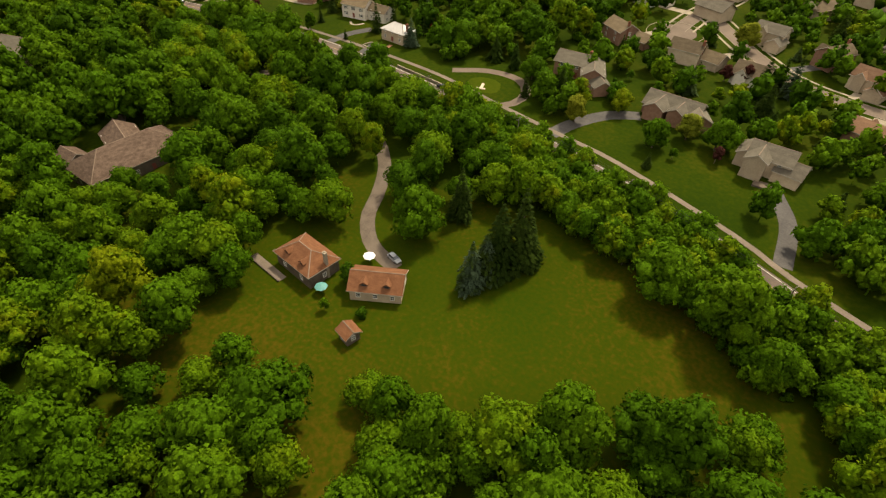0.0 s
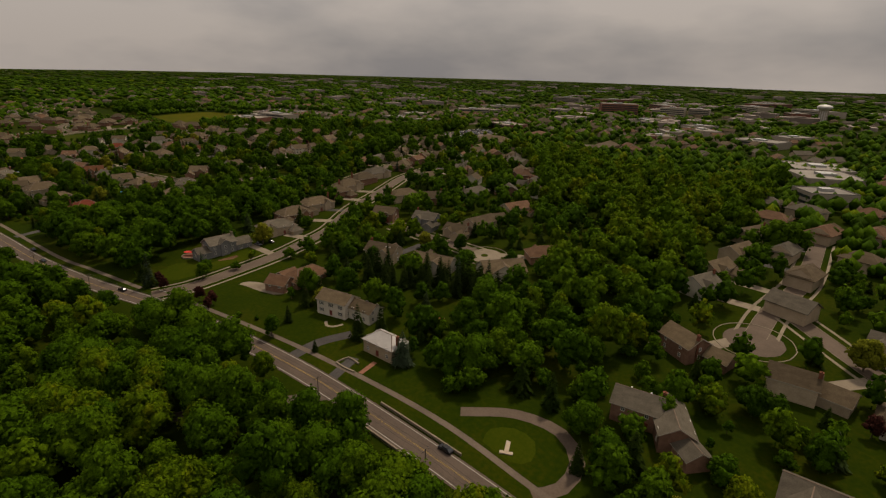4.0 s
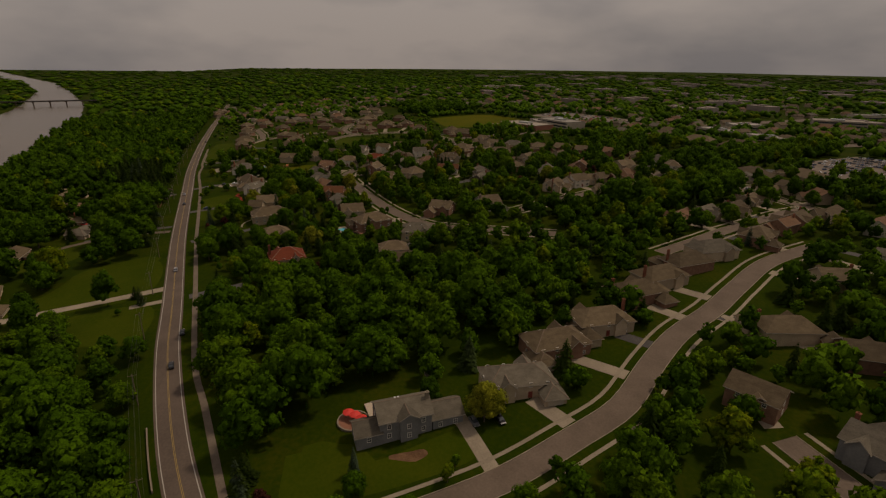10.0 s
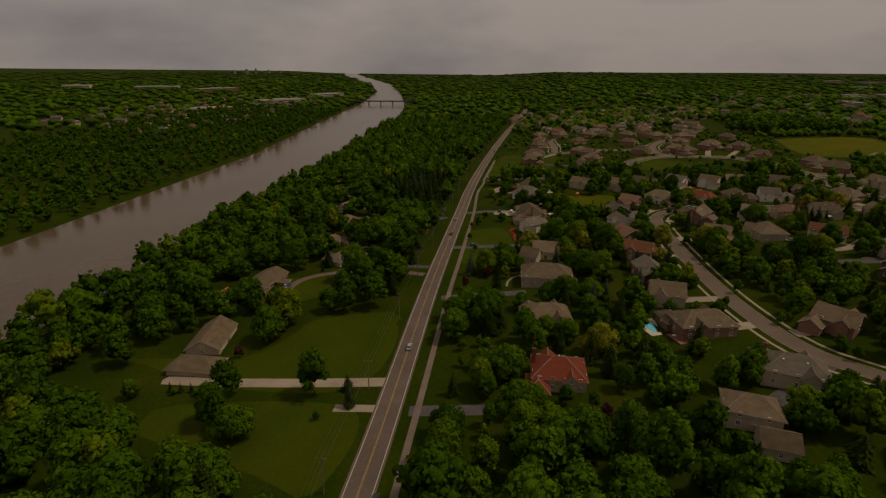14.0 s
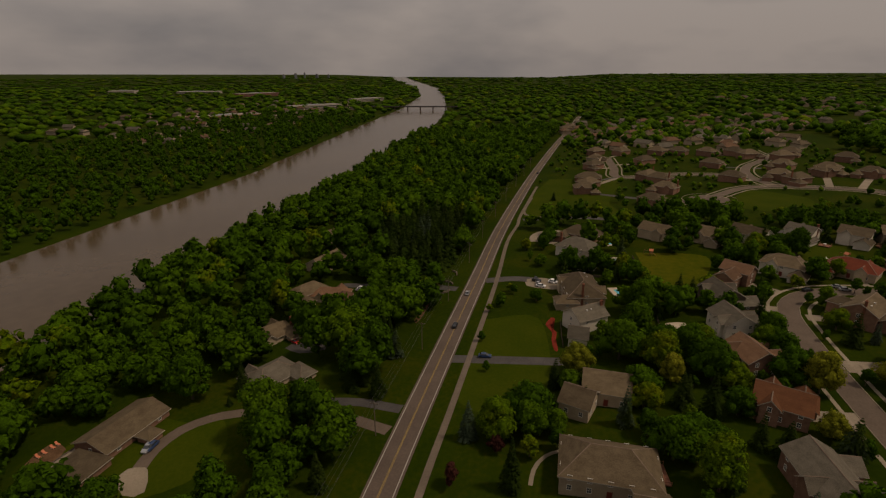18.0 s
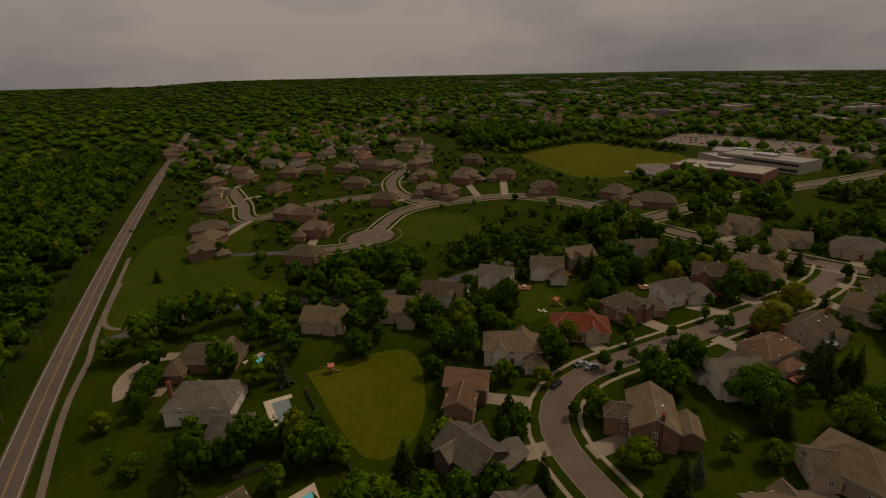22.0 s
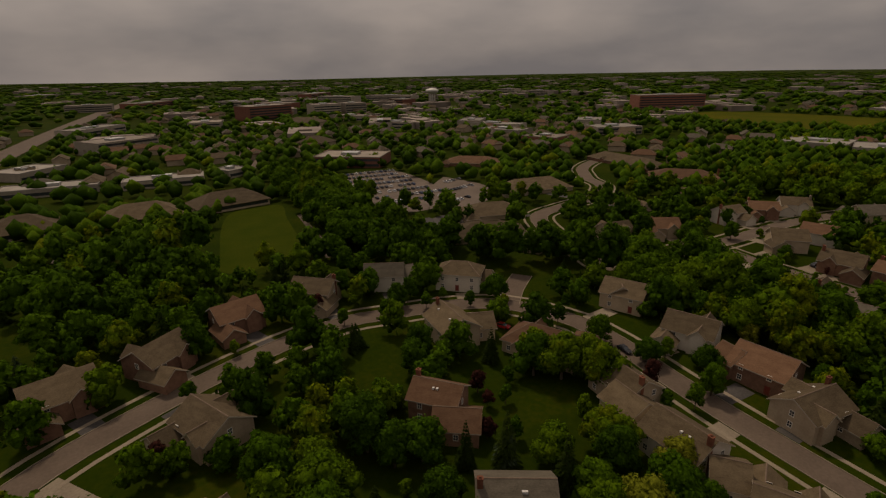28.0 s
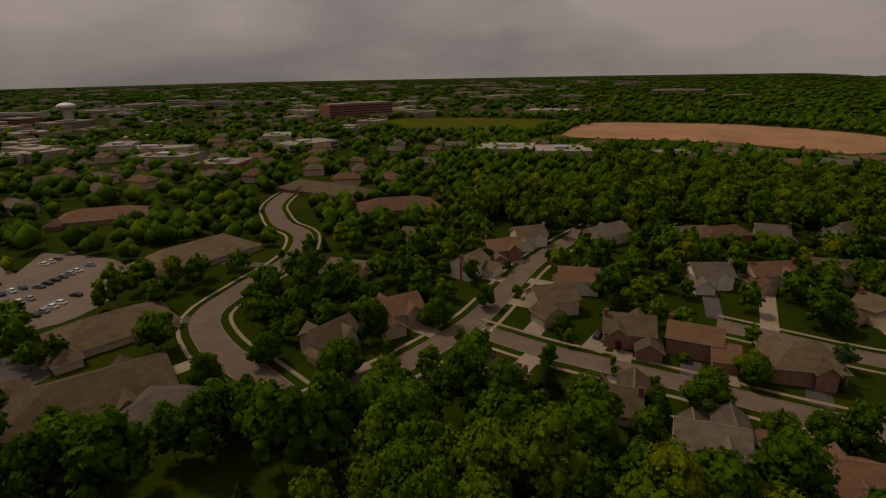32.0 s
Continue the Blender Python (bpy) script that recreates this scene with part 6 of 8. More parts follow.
spare = free(np.array([q[1] for q in more]), np.array([q[2] for q in more]), 1.2, -2.5)
for q, ok in zip(more, spare):
    if ok:
        tree(*q)
tree("spruce", -47.2, 82.5, 1.3)
tree("spruce", -46.0, 87.2, 1.4)
tree("spruce", -44.6, 91.2, 1.85)
tree("spruce", -41.0, 95.6, 1.95)
tree("spruce", -39.7, 98.4, 1.3)
tree("spruce", -64.8, 104.0, 1.3)
tree("broad", -70.9, 91.4, 1.25)
tree("small", -72.3, 55.3, 0.62)
tree("bush", -63.5, 59.0, 1.2)
tree("broad", -73.5, 65.7, 0.5)
tree("bush", -62.5, 39.4, 1.2)
tree("bush", -80.1, 38.2, 0.6)
tree("small", -3.0, 109.7, 0.62)
tree("small", -10.8, 109.0, 0.62)
tree("small", -18.3, 112.4, 0.62)
tree("small", 6.1, 102.1, 0.62)
tree("small", 14.5, 96.6, 0.62)
tree("small", 10.2, 99.1, 0.62)
tree("small", -25.9, 115.1, 0.62)
tree("bush", 25.4, 94.3, 0.9)
tree("broad", -49.7, 188.4, 0.85)
tree("broad", -31.4, 172.2, 1.0)
tree("gold", -23.4, 183.4, 0.8)
tree("gold", -60.7, 172.2, 0.75)
tree("broad", -79.8, 184.3, 0.95)
tree("spruce", -85.1, 179.0, 0.7)
tree("broad", -13.2, 182.4, 1.0)
tree("purple", -11.2, 174.5, 0.9)
tree("purple", -24.0, 234.9, 1.2)
tree("purple", -16.9, 235.9, 1.2)
tree("gold", -25.0, 270.4, 1.0)
tree("spruce", -5.0, 212.8, 1.2)
tree("spruce", -9.9, 228.1, 1.2)
tree("spruce", -0.6, 234.4, 1.2)
tree("broad", -51.6, 226.7, 0.85)
tree("broad", -71.6, 209.0, 0.7)
tree("small", -23.5, 169.0, 0.6)
tree("spruce", -28.8, 159.8, 0.5)
tree("broad", -89.6, 192.9, 0.8)
tree("small", -62.0, 196.4, 0.62)
tree("small", -59.3, 205.5, 0.62)
tree("small", -56.3, 215.2, 0.62)
tree("small", -41.4, 197.1, 0.7)
tree("broad", -204.2, 178.5, 0.62)
tree("spruce", -207.5, 189.0, 0.6)
tree("spruce", -175.8, 195.0, 1.15)
tree("broad", -280.1, 198.9, 0.5)
tree("spruce", -296.1, 176.9, 0.9)
tree("purple", -285.9, 179.2, 0.9)
tree("purple", -243.3, 177.2, 0.8)
tree("bush", -227.6, 180.6, 1)
tree("spruce", -182.5, 180.2, 0.4)
tree("gold", -287.9, 237.9, 0.9)
tree("spruce", -191.1, 223.4, 0.9)
tree("spruce", -204.9, 232.9, 1)
tree("spruce", -215.4, 229.2, 1)
tree("spruce", -193.2, 230.1, 1)
tree("spruce", -187.7, 240.5, 1)
tree("spruce", -173.9, 248.1, 1)
tree("spruce", -166.6, 251.1, 1)
tree("spruce", -151.4, 191.0, 1.1)
tree("bush", -219.4, 183.1, 0.8)
tree("spruce", -175.3, 236.6, 0.9)
tree("spruce", -163.8, 262.0, 0.8)
tree("broad", -236.2, 254.6, 0.8)
tree("broad", -220.5, 253.2, 0.8)
tree("spruce", -286.1, 175.1, 1.1)
tree("purple", -277.1, 176.7, 0.9)
tree("broad", -273.9, 193.6, 0.55)
tree("broad", -269.9, 208.5, 0.4)
tree("broad", -258.8, 232.6, 0.5)
tree("gold", -289.6, 238.7, 0.9)
tree("purple", -253.6, 179.7, 1)
tree("purple", -246.0, 180.5, 1)
tree("spruce", -211.6, 209.6, 0.9)
tree("small", -277.1, 223.8, 0.6)
tree("broad", -191.0, 286.0, 0.75)
tree("broad", -179.3, 271.4, 0.85)
tree("spruce", -198.4, 277.7, 1)
tree("gold", -210.1, 281.4, 0.7)
tree("spruce", -208.5, 249.6, 0.9)
tree("spruce", -207.2, 234.8, 1)
tree("spruce", -225.1, 237.9, 0.4)
tree("spruce", -188.4, 237.1, 1)
tree("spruce", -183.4, 242.9, 1)
tree("spruce", -177.5, 249.7, 0.9)
tree("broad", -401.6, 74.2, 1.0)
tree("spruce", -379.2, 126.5, 1.25)
tree("broad", -405.7, 118.5, 0.9)
tree("spruce", -421.8, 147.6, 0.65)
tree("small", -415.3, 139.7, 0.5)
tree("broad", -481.3, 188.2, 1.0)
tree("bush", -426.5, 88.6, 1)
tree("bush", -426.2, 96.4, 1)
tree("small", -561.1, 180.8, 0.6)
tree("gold", -563.2, 210.0, 0.9)
tree("broad", -572.2, 223.9, 1.2)
tree("broad", -585.1, 230.4, 1.1)
tree("spruce", -624.2, 253.5, 0.9)
tree("spruce", -625.9, 259.1, 0.8)
tree("spruce", -547.1, 237.5, 0.9)
tree("spruce", -540.4, 202.1, 0.6)
tree("spruce", -542.5, 210.9, 0.6)
tree("spruce", -573.2, 142.6, 1)
tree("spruce", -568.1, 148.1, 1)
tree("spruce", -544.0, 148.8, 0.9)
tree("spruce", -546.9, 139.6, 0.9)
tree("spruce", -539.6, 105.5, 0.9)
tree("small", -627.7, 184.3, 0.7)
tree("small", -606.2, 177.2, 0.6)
tree("small", -581.4, 176.9, 0.6)
tree("broad", -685.1, 189.0, 0.6)
tree("broad", -685.5, 198.5, 0.6)
tree("small", -539.7, 188.6, 0.4)
tree("broad", -605.0, 235.3, 1.0)
tree("broad", -571.1, 245.0, 1.0)
tree("broad", -565.3, 235.5, 1.1)
tree("broad", -557.5, 254.9, 0.7)
tree("small", -634.9, 300.3, 0.9)
tree("small", -630.0, 320.7, 1)
tree("purple", -615.9, 368.5, 0.9)
tree("gold", -614.3, 376.7, 0.95)
tree("spruce", -592.4, 359.0, 1.15)
tree("spruce", -590.8, 360.7, 1.1)
tree("broad", -577.2, 348.4, 0.95)
tree("spruce", -589.7, 333.2, 0.9)
tree("spruce", -586.9, 335.9, 0.8)
tree("spruce", -583.3, 359.8, 0.6)
tree("broad", -567.8, 378.3, 0.6)
tree("broad", -582.4, 324.8, 0.5)
tree("small", -602.0, 324.3, 0.5)
tree("broad", -681.8, 262.9, 0.85)
tree("broad", -676.7, 299.6, 0.85)
tree("broad", -674.8, 317.5, 0.95)
tree("broad", -669.6, 306.0, 0.7)
tree("broad", -646.9, 321.7, 0.6)
tree("bush", -619.4, 340.8, 1.6)
tree("small", -628.6, 331.4, 0.7)
tree("small", -630.1, 349.7, 0.8)
tree("small", -637.3, 377.5, 0.8)
tree("spruce", -582.0, 397.5, 1)
tree("broad", -577.2, 396.9, 1.0)
tree("broad", -586.9, 398.1, 0.9)
tree("broad", -634.2, 400.1, 0.8)
tree("small", -623.7, 438.5, 1)
tree("small", -629.5, 404.9, 1)
tree("small", -624.4, 369.7, 0.9)
tree("small", -625.4, 366.7, 0.8)
tree("spruce", -611.3, 398.8, 1)
tree("broad", -593.0, 404.9, 1.0)
tree("broad", -598.8, 412.3, 1)
tree("gold", -620.1, 395.9, 0.9)
tree("gold", -654.3, 395.8, 0.9)
tree("broad", -672.3, 392.3, 0.7)
tree("spruce", -667.4, 374.6, 0.8)
tree("broad", -667.3, 363.5, 1)
tree("broad", -577.1, 422.4, 0.9)
tree("broad", -560.1, 409.6, 0.8)
tree("broad", -547.4, 405.6, 1)
tree("broad", -557.9, 376.3, 0.8)
tree("broad", -567.1, 380.4, 0.6)
tree("broad", -525.8, 417.2, 1)
tree("spruce", -531.2, 393.9, 0.8)
tree("spruce", -518.2, 405.3, 1)
tree("broad", -503.9, 413.5, 0.9)
tree("gold", -497.6, 409.1, 1.0)
tree("broad", -489.3, 412.0, 1)
tree("purple", -499.0, 387.2, 1.2)
tree("broad", -520.1, 383.9, 0.9)
tree("broad", -532.8, 449.9, 1)
tree("broad", -543.3, 441.5, 1)
tree("broad", -523.7, 442.7, 0.9)
tree("spruce", -574.7, 390.7, 1.2)
tree("small", -495.2, 502.6, 1)
tree("small", -481.9, 497.7, 0.9)
tree("small", -509.1, 503.0, 0.9)
tree("small", -521.7, 503.7, 0.9)
tree("small", -464.3, 475.6, 1)
tree("broad", -460.6, 461.9, 0.65)
tree("broad", -484.3, 459.6, 0.95)
tree("purple", -464.3, 439.9, 1.2)
tree("broad", -453.6, 431.3, 0.6)
tree("broad", -455.9, 448.8, 0.6)
tree("broad", -502.5, 508.7, 0.65)
tree("broad", -471.7, 499.3, 0.7)
tree("purple", -526.6, 515.0, 1)
tree("spruce", -535.9, 537.0, 1)
tree("spruce", -532.4, 537.1, 1)
tree("bush", -433.8, 455.2, 1.5)
tree("broad", -510.1, 474.4, 0.8)
tree("spruce", -492.7, 467.4, 0.8)
tree("broad", -481.2, 452.6, 1.1)
tree("broad", -475.7, 446.5, 1.0)
tree("gold", -424.7, 442.2, 0.6)
tree("broad", -428.0, 421.2, 0.5)
tree("broad", -402.4, 515.2, 0.85)
tree("broad", -385.4, 519.2, 0.9)
tree("broad", -407.5, 536.6, 0.7)
tree("small", -418.2, 530.0, 0.7)
tree("small", -406.9, 511.1, 0.8)
tree("broad", -423.0, 538.1, 0.7)
tree("broad", -368.3, 437.7, 0.8)
tree("broad", -349.5, 429.1, 0.7)
tree("spruce", -381.5, 470.0, 1)
tree("broad", -372.2, 423.6, 0.75)
tree("broad", -367.7, 416.6, 0.65)
tree("spruce", -338.3, 412.1, 0.8)
tree("purple", -347.9, 459.9, 0.8)
tree("broad", -348.6, 503.3, 0.6)
tree("broad", -377.7, 446.8, 0.6)
tree("bush", -349.4, 445.1, 1.2)
tree("broad", -368.2, 509.9, 0.8)
tree("broad", -361.8, 548.1, 0.8)
tree("small", -349.0, 595.3, 0.7)
tree("small", -362.2, 460.0, 0.5)
tree("small", -367.3, 450.0, 0.5)
# a dark stand of spruces between the river woods and the road
for i, (x, y) in enumerate(((-670, 124), (-675, 131), (-688, 134), (-701, 139), (-714, 141), (-708, 127), (-700, 120), (-724, 144), (-694, 110), (-672, 143), (-659, 145), (-683, 128), (-681, 140), (-694, 128), (-717, 132), (-730, 136), (-664, 136), (-706, 146))):
    tree("spruce", x, y, 1.15 + 0.09 * (i * 5 % 6))
for x, y, size in ((-591, 371.5, 0.75), (-588, 369.5, 0.7), (-589.5, 374, 0.72), (-572.5, 375.5, 0.5), (-574.5, 374.5, 0.45)):
    tree("spruce", x, y, size)
# dark conifers behind the houses of the first cul-de-sac
for i, (x, y) in enumerate(((-174.8, 252), (-168.8, 251), (-163.1, 250), (-161.4, 256), (-156, 255), (-171.8, 243.5), (-185, 249.5), (-180, 243), (-164.1, 243), (-157.5, 247.5), (-195.5, 238), (-200.5, 239), (-206, 240), (-152, 256), (-176, 247))):
    tree("spruce", x, y, 0.9 + 0.08 * (i * 7 % 5))
# the stand goes on as a dense dark mass
x, y, rng = jitter(-738, -650, 104, 154, 6.4, 31)
k = inside(x, y, CLEAR[1]) & free(x, y, -1.0, 1.0)
wood("conifer_stand", CONIFER, x[k], y[k], rng.uniform(0.85, 1.5, k.sum()), "dense stand of dark conifers beside the road", 32, "conifers", gold=0.03, mat="conifer_leaf")
# street trees on the verges
for name, first, last, gap in (("s2", 30, 330, 15), ("x", 60, 520, 17), ("s6", 6, 120, 18), ("s5", 6, 120, 18), ("s1", 25, 130, 22)):
    line, half = LINES[name]
    run = np.concatenate([[0], np.cumsum(np.linalg.norm(np.diff(line, axis=0), axis=1))])
    off = sideways(line)
    for j, s in enumerate(np.arange(first, min(last, run[-1] - 5), gap)):
        i = int(np.searchsorted(run, s))
        q = line[i] + off[i] * (half - 1.9) * (1 if j % 2 else -1)
        r = random.Random(j * 7 + len(name))
        if r.random() < 0.88 and all(near_line(np.array([q[0]]), np.array([q[1]]), ln)[0] > w - 1.4 for k, (ln, w) in LINES.items() if k.startswith("drive")):
            tree("small", float(q[0]), float(q[1]), r.uniform(0.6, 1.05))
for kind, x, y, size in (("small", -365.8, 458.9, 0.4), ("small", -364.6, 449.1, 0.45), ("broad", -365.5, 437, 0.62), ("broad", -353, 429.4, 0.6), ("broad", -372.2, 425, 0.55), ("purple", -353.6, 461, 0.5), ("spruce", -342.5, 411.5, 0.5), ("broad", -353.6, 476.7, 0.5), ("broad", -407.4, 535.8, 0.6), ("broad", -401, 514.5, 0.75), ("small", -418, 529, 0.6), ("broad", -421.5, 541.2, 0.6), ("broad", -386.2, 566, 0.8), ("broad", -389, 559, 0.75), ("spruce", -286.4, 201, 0.55), ("broad", -638, 115, 0.85), ("broad", -623.5, 132, 0.75), ("spruce", -591, 141, 0.9), ("spruce", -575, 137, 0.9), ("spruce", -578, 143, 0.85), ("broad", -585, 126, 1.2), ("bush", -706, 199, 1.2), ("broad", -820, 235, 0.6), ("spruce", -800, 205, 0.6), ("broad", -535.6, 90, 1.25), ("broad", -520, 124, 1.3), ("spruce", -542.5, 104, 0.75), ("spruce", -534, 104, 0.32), ("spruce", -553, 136, 0.85), ("spruce", -550, 143, 0.8), ("spruce", -505, 146, 0.9), ("broad", -527, 133, 1.1), ("broad", -694, 199, 0.75), ("broad", -701, 201, 0.7), ("small", -668, 192, 0.8), ("broad", -661, 197, 0.55), ("small", -625, 186, 0.7), ("broad", -618, 196, 0.5), ("broad", -496, 74, 0.6), ("bush", -500, 93, 1.0),
                         ("spruce", -427.5, 87, 0.3), ("spruce", -427.6, 90.5, 0.28), ("spruce", -427.6, 94, 0.3), ("spruce", -427.6, 97.5, 0.28), ("broad", -424, 76, 0.55), ("broad", -411, 110, 1.0), ("purple", -449, 100, 0.8), ("spruce", -430, 145, 0.6), ("broad", -463, 105, 1.2), ("broad", -474, 108, 1.2), ("broad", -400, 66, 1.3),
                         ("broad", -675, 317, 1.15), ("bush", -668, 341, 1.3), ("gold", -617.6, 375, 0.75), ("spruce", -547.6, 239, 0.8), ("spruce", -575, 372, 0.5), ("spruce", -598, 371, 0.75), ("spruce", -597, 374, 0.7), ("spruce", -581, 386, 0.85)):
    tree(kind, x, y, size)
STANDING = np.array([o.location[:2] for o in scene.objects if o.parent is None and o.get("group") == "garden trees"])
x, y, rng = jitter(-1060, 250, 80, 680, 8.2, 5)
keep = free(x, y, 1.6, 0.8) & ~in_any(x, y, OPEN) & ~in_any(x, y, WOODS) & ~in_any(x, y, [[(-264, 178), (-266, 240), (-252, 240), (-244, 205), (-215, 196), (-215, 180)], [(-612, 172), (-612, 206), (-640, 201), (-652, 206), (-690, 204), (-724, 190), (-724, 174)]]) & (y > edge_y(x) + 10) & (rng.random(len(x)) < 0.8)
estate = (x < -735) & (y < 500)
keep &= ~estate | (rng.random(len(x)) < 0.5)
near_tree = np.min(np.hypot(x[:, None] - STANDING[:, 0], y[:, None] - STANDING[:, 1]), axis=1)
keep &= near_tree > 5.5
x, y = x[keep], y[keep]
d = near_line(x, y, SPINE)
order = np.argsort(d)
small = np.where((x < -735) & (y < 500), 0.55, 1.0)
for j, i in enumerate(order[:200]):
    r = random.Random(int(i) * 3 + 1)
    kind = r.choices(("broad", "small", "spruce", "purple", "gold"), (50, 22, 17, 5, 6))[0]
    tree(kind, float(x[i]), float(y[i]), r.uniform(0.6, 1.1) if kind in ("broad", "gold") else r.uniform(0.6, 1.1))
rest = order[200:]
k1, k2, k3 = rest[d[rest] < 120], rest[(d[rest] >= 120) & (d[rest] < 230)], rest[d[rest] >= 230]
c1, c2 = rng.random(len(k1)) < 0.14, rng.random(len(k2)) < 0.12
wood("garden_trees", MEDIUM, x[k1[~c1]], y[k1[~c1]], rng.uniform(0.5, 1.2, (~c1).sum()), "leafy garden trees between houses", 130, "trees", gold=0.09)
wood("garden_conifers", CONIFER, x[k1[c1]], y[k1[c1]], rng.uniform(0.5, 1.05, c1.sum()), "dark conifers between garden trees", 133, "conifers", gold=0.12, mat="conifer_leaf")
wood("garden_trees", THIN, x[k2[~c2]], y[k2[~c2]], rng.uniform(0.5, 1.12, (~c2).sum()) * small[k2[~c2]], "leafy garden trees among farther houses", 131, "trees", gold=0.09)
wood("garden_conifers", CONIFER, x[k2[c2]], y[k2[c2]], rng.uniform(0.5, 1.0, c2.sum()) * small[k2[c2]], "dark conifers among farther houses", 134, "conifers", gold=0.12, mat="conifer_leaf")

wood("garden_trees", FAR, x[k3], y[k3], rng.uniform(0.45, 0.85, len(k3)) * small[k3], "small leafy trees among distant houses", 132, "trees", False, 0.09)

# far country: tree cover that thins into town, coarser with distance
def far_band(r0, r1, cell, size, seed, share, low):
    x, y, rng = jitter(-350 - r1, -350 + r1, 300 - r1, 300 + r1, cell, seed)
    r = np.hypot(x + 350, y - 300)
    bearing = np.degrees(np.arctan2(x + 350, y - 300))
    k = (r > r0) & (r <= r1) & (bearing > -150) & (bearing < 112)
    x, y = x[k], y[k]
    core = (x > -1060) & (x < 245) & (y > edge_y(x)) & (y < 680) | (x > -1250) & (x < 295) & (y > -30) & (y < edge_y(x))
    n, f = banks(x)
    ok = ~core & ((y > n + 6) | (y < f - 6)) & ~((y < f) & (y > -420) & (x > -1500) & (x < -60)) & ~in_any(x, y, OPEN) & (near_line(x, y, LINES["hwy"][0]) > 26)
    ok &= near_line(x, y, MAIN) > 10
    for hx, hy, hr in HOUSES:
        ok &= np.hypot(x - hx, y - hy) > hr
    town = smooth((y - 480) / 300) * smooth((x + 1000) / 300)
    patchy = np.sin(x / 93 + 1.3 * np.sin(y / 71)) + np.sin(y / 117 + 1.7 * np.sin(x / 83))
    ok &= rng.random(len(x)) < share * np.where(patchy > -0.5, 1.0 - 0.28 * town, 0.8 - 0.4 * town)
    x, y = x[ok], y[ok]
    return wood("distant_woodland", FAR, x, y, rng.uniform(0.7, 1.25, len(x)) * size, "distant dark green tree cover", seed, "woodland", False, 0.04, low)


far_band(0, 900, 14, 0.9, 201, 0.95, 0.85)

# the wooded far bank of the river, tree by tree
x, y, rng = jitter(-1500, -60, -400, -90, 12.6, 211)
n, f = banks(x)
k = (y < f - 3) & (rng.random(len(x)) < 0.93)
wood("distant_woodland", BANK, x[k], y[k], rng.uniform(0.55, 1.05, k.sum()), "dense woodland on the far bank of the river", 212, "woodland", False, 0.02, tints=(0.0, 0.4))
far_band(900, 1700, 30, 1.6, 202, 0.9, 0.52)
far_band(1700, 2800, 42, 2.2, 203, 0.95, 0.32)
far_band(2800, 4300, 82, 4.2, 204, 0.95, 0.12)



# ---- town buildings, water tower, bridge ----
def block(x, y, turn, L, D, H, mat):
    """A flat-roofed building with a parapet and a band of windows on each storey."""
    wall = {"b": MAT["office_brick"], "w": MAT["office_pale"], "p": MAT["office_pale"], "s": MAT["soil"], "h": WALL["c"]}[mat]
    words = {"b": "red-brown brick", "w": "pale low", "p": "beige panelled", "s": "long earth-coloured", "h": "low hip-roofed"}[mat]
    thing = tagged(new("commercial_building"), words + (" office building of several storeys" if H > 10 else " commercial building with a wide roof"), "building", "buildings of the town")
    thing.matrix_basis = pose(x, y, z_at(x, y), 0, 0, turn)
    part("wall", boxes("block_wall", [(-L / 2, L / 2, -D / 2, D / 2, -3, H - 2.3 if mat == "h" else H)], wall), thing)
    if mat == "h":
        part("roof", mesh("block_roof", *roof_data(L, D, H - 2.2, H + 3.5, "h", 1.0), ROOF["t"]), thing)
    else:
        part("roof", boxes("block_roof", [(-L / 2 + 0.4, L / 2 - 0.4, -D / 2 + 0.4, D / 2 - 0.4, H, H + 0.12), (-L / 2, L / 2, -D / 2, -D / 2 + 0.4, H, H + 0.7), (-L / 2, L / 2, D / 2 - 0.4, D / 2, H, H + 0.7), (-L / 2, -L / 2 + 0.4, -D / 2 + 0.4, D / 2 - 0.4, H, H + 0.7), (L / 2 - 0.4, L / 2, -D / 2 + 0.4, D / 2 - 0.4, H, H + 0.7)], MAT["far_town"] if mat != "w" else MAT["pale_roof"]), thing)
        part("roof_plant", boxes("roof_plant", [(-L * 0.15, L * 0.1, -D * 0.12, D * 0.15, H + 0.1, H + 2.0)], MAT["steel"]), thing)
    for s in range(1 if mat == "h" else max(1, int(H / 4.0))):
        z = 1.2 + 4.0 * s
        for w, off in ((L, -D / 2), (L, D / 2)):
            part("window_band", boxes("window_band", [(-w / 2 + 1, w / 2 - 1, off - 0.06, off + 0.06, z, z + 1.9)], MAT["glass"]), thing)
    return thing


block(-770, 574, 15, 62, 35, 6, "b")
block(-772, 631, 1, 64, 30, 8, "w")
block(-809, 656, 28, 44, 30, 6, "w")
block(-637, 775, -3, 56, 22, 5, "w")
block(-571, 769, -2, 50, 22, 5, "w")
block(-527, 781, 33, 19, 20, 5, "w")
block(-613, 975, 35, 60, 40, 12, "p")
block(-427, 1291, 24, 78, 45, 22, "b")
block(-318, 1325, 5, 50, 40, 18, "p")
block(-265, 1329, 5, 40, 40, 18, "p")
block(-717, 1710, 0, 85, 40, 14, "p")
block(-632, 671, 14, 30, 25, 6, "h")
block(-581, 670, 7, 36, 22, 6, "h")
block(-538, 679, 14, 39, 22, 6, "h")
block(212, 1036, -22, 116, 40, 26, "b")
block(-106, 831, -19, 53, 40, 8, "w")
block(-47, 638, -72, 49, 45, 7, "w")
block(-40, 588, -65, 46, 45, 7, "w")
block(-40, 498, -60, 24, 30, 9, "w")
block(419, 769, -80, 92, 50, 7, "w")
block(-219, 884, -64, 54, 35, 7, "w")
block(-221, 804, -64, 39, 35, 7, "b")
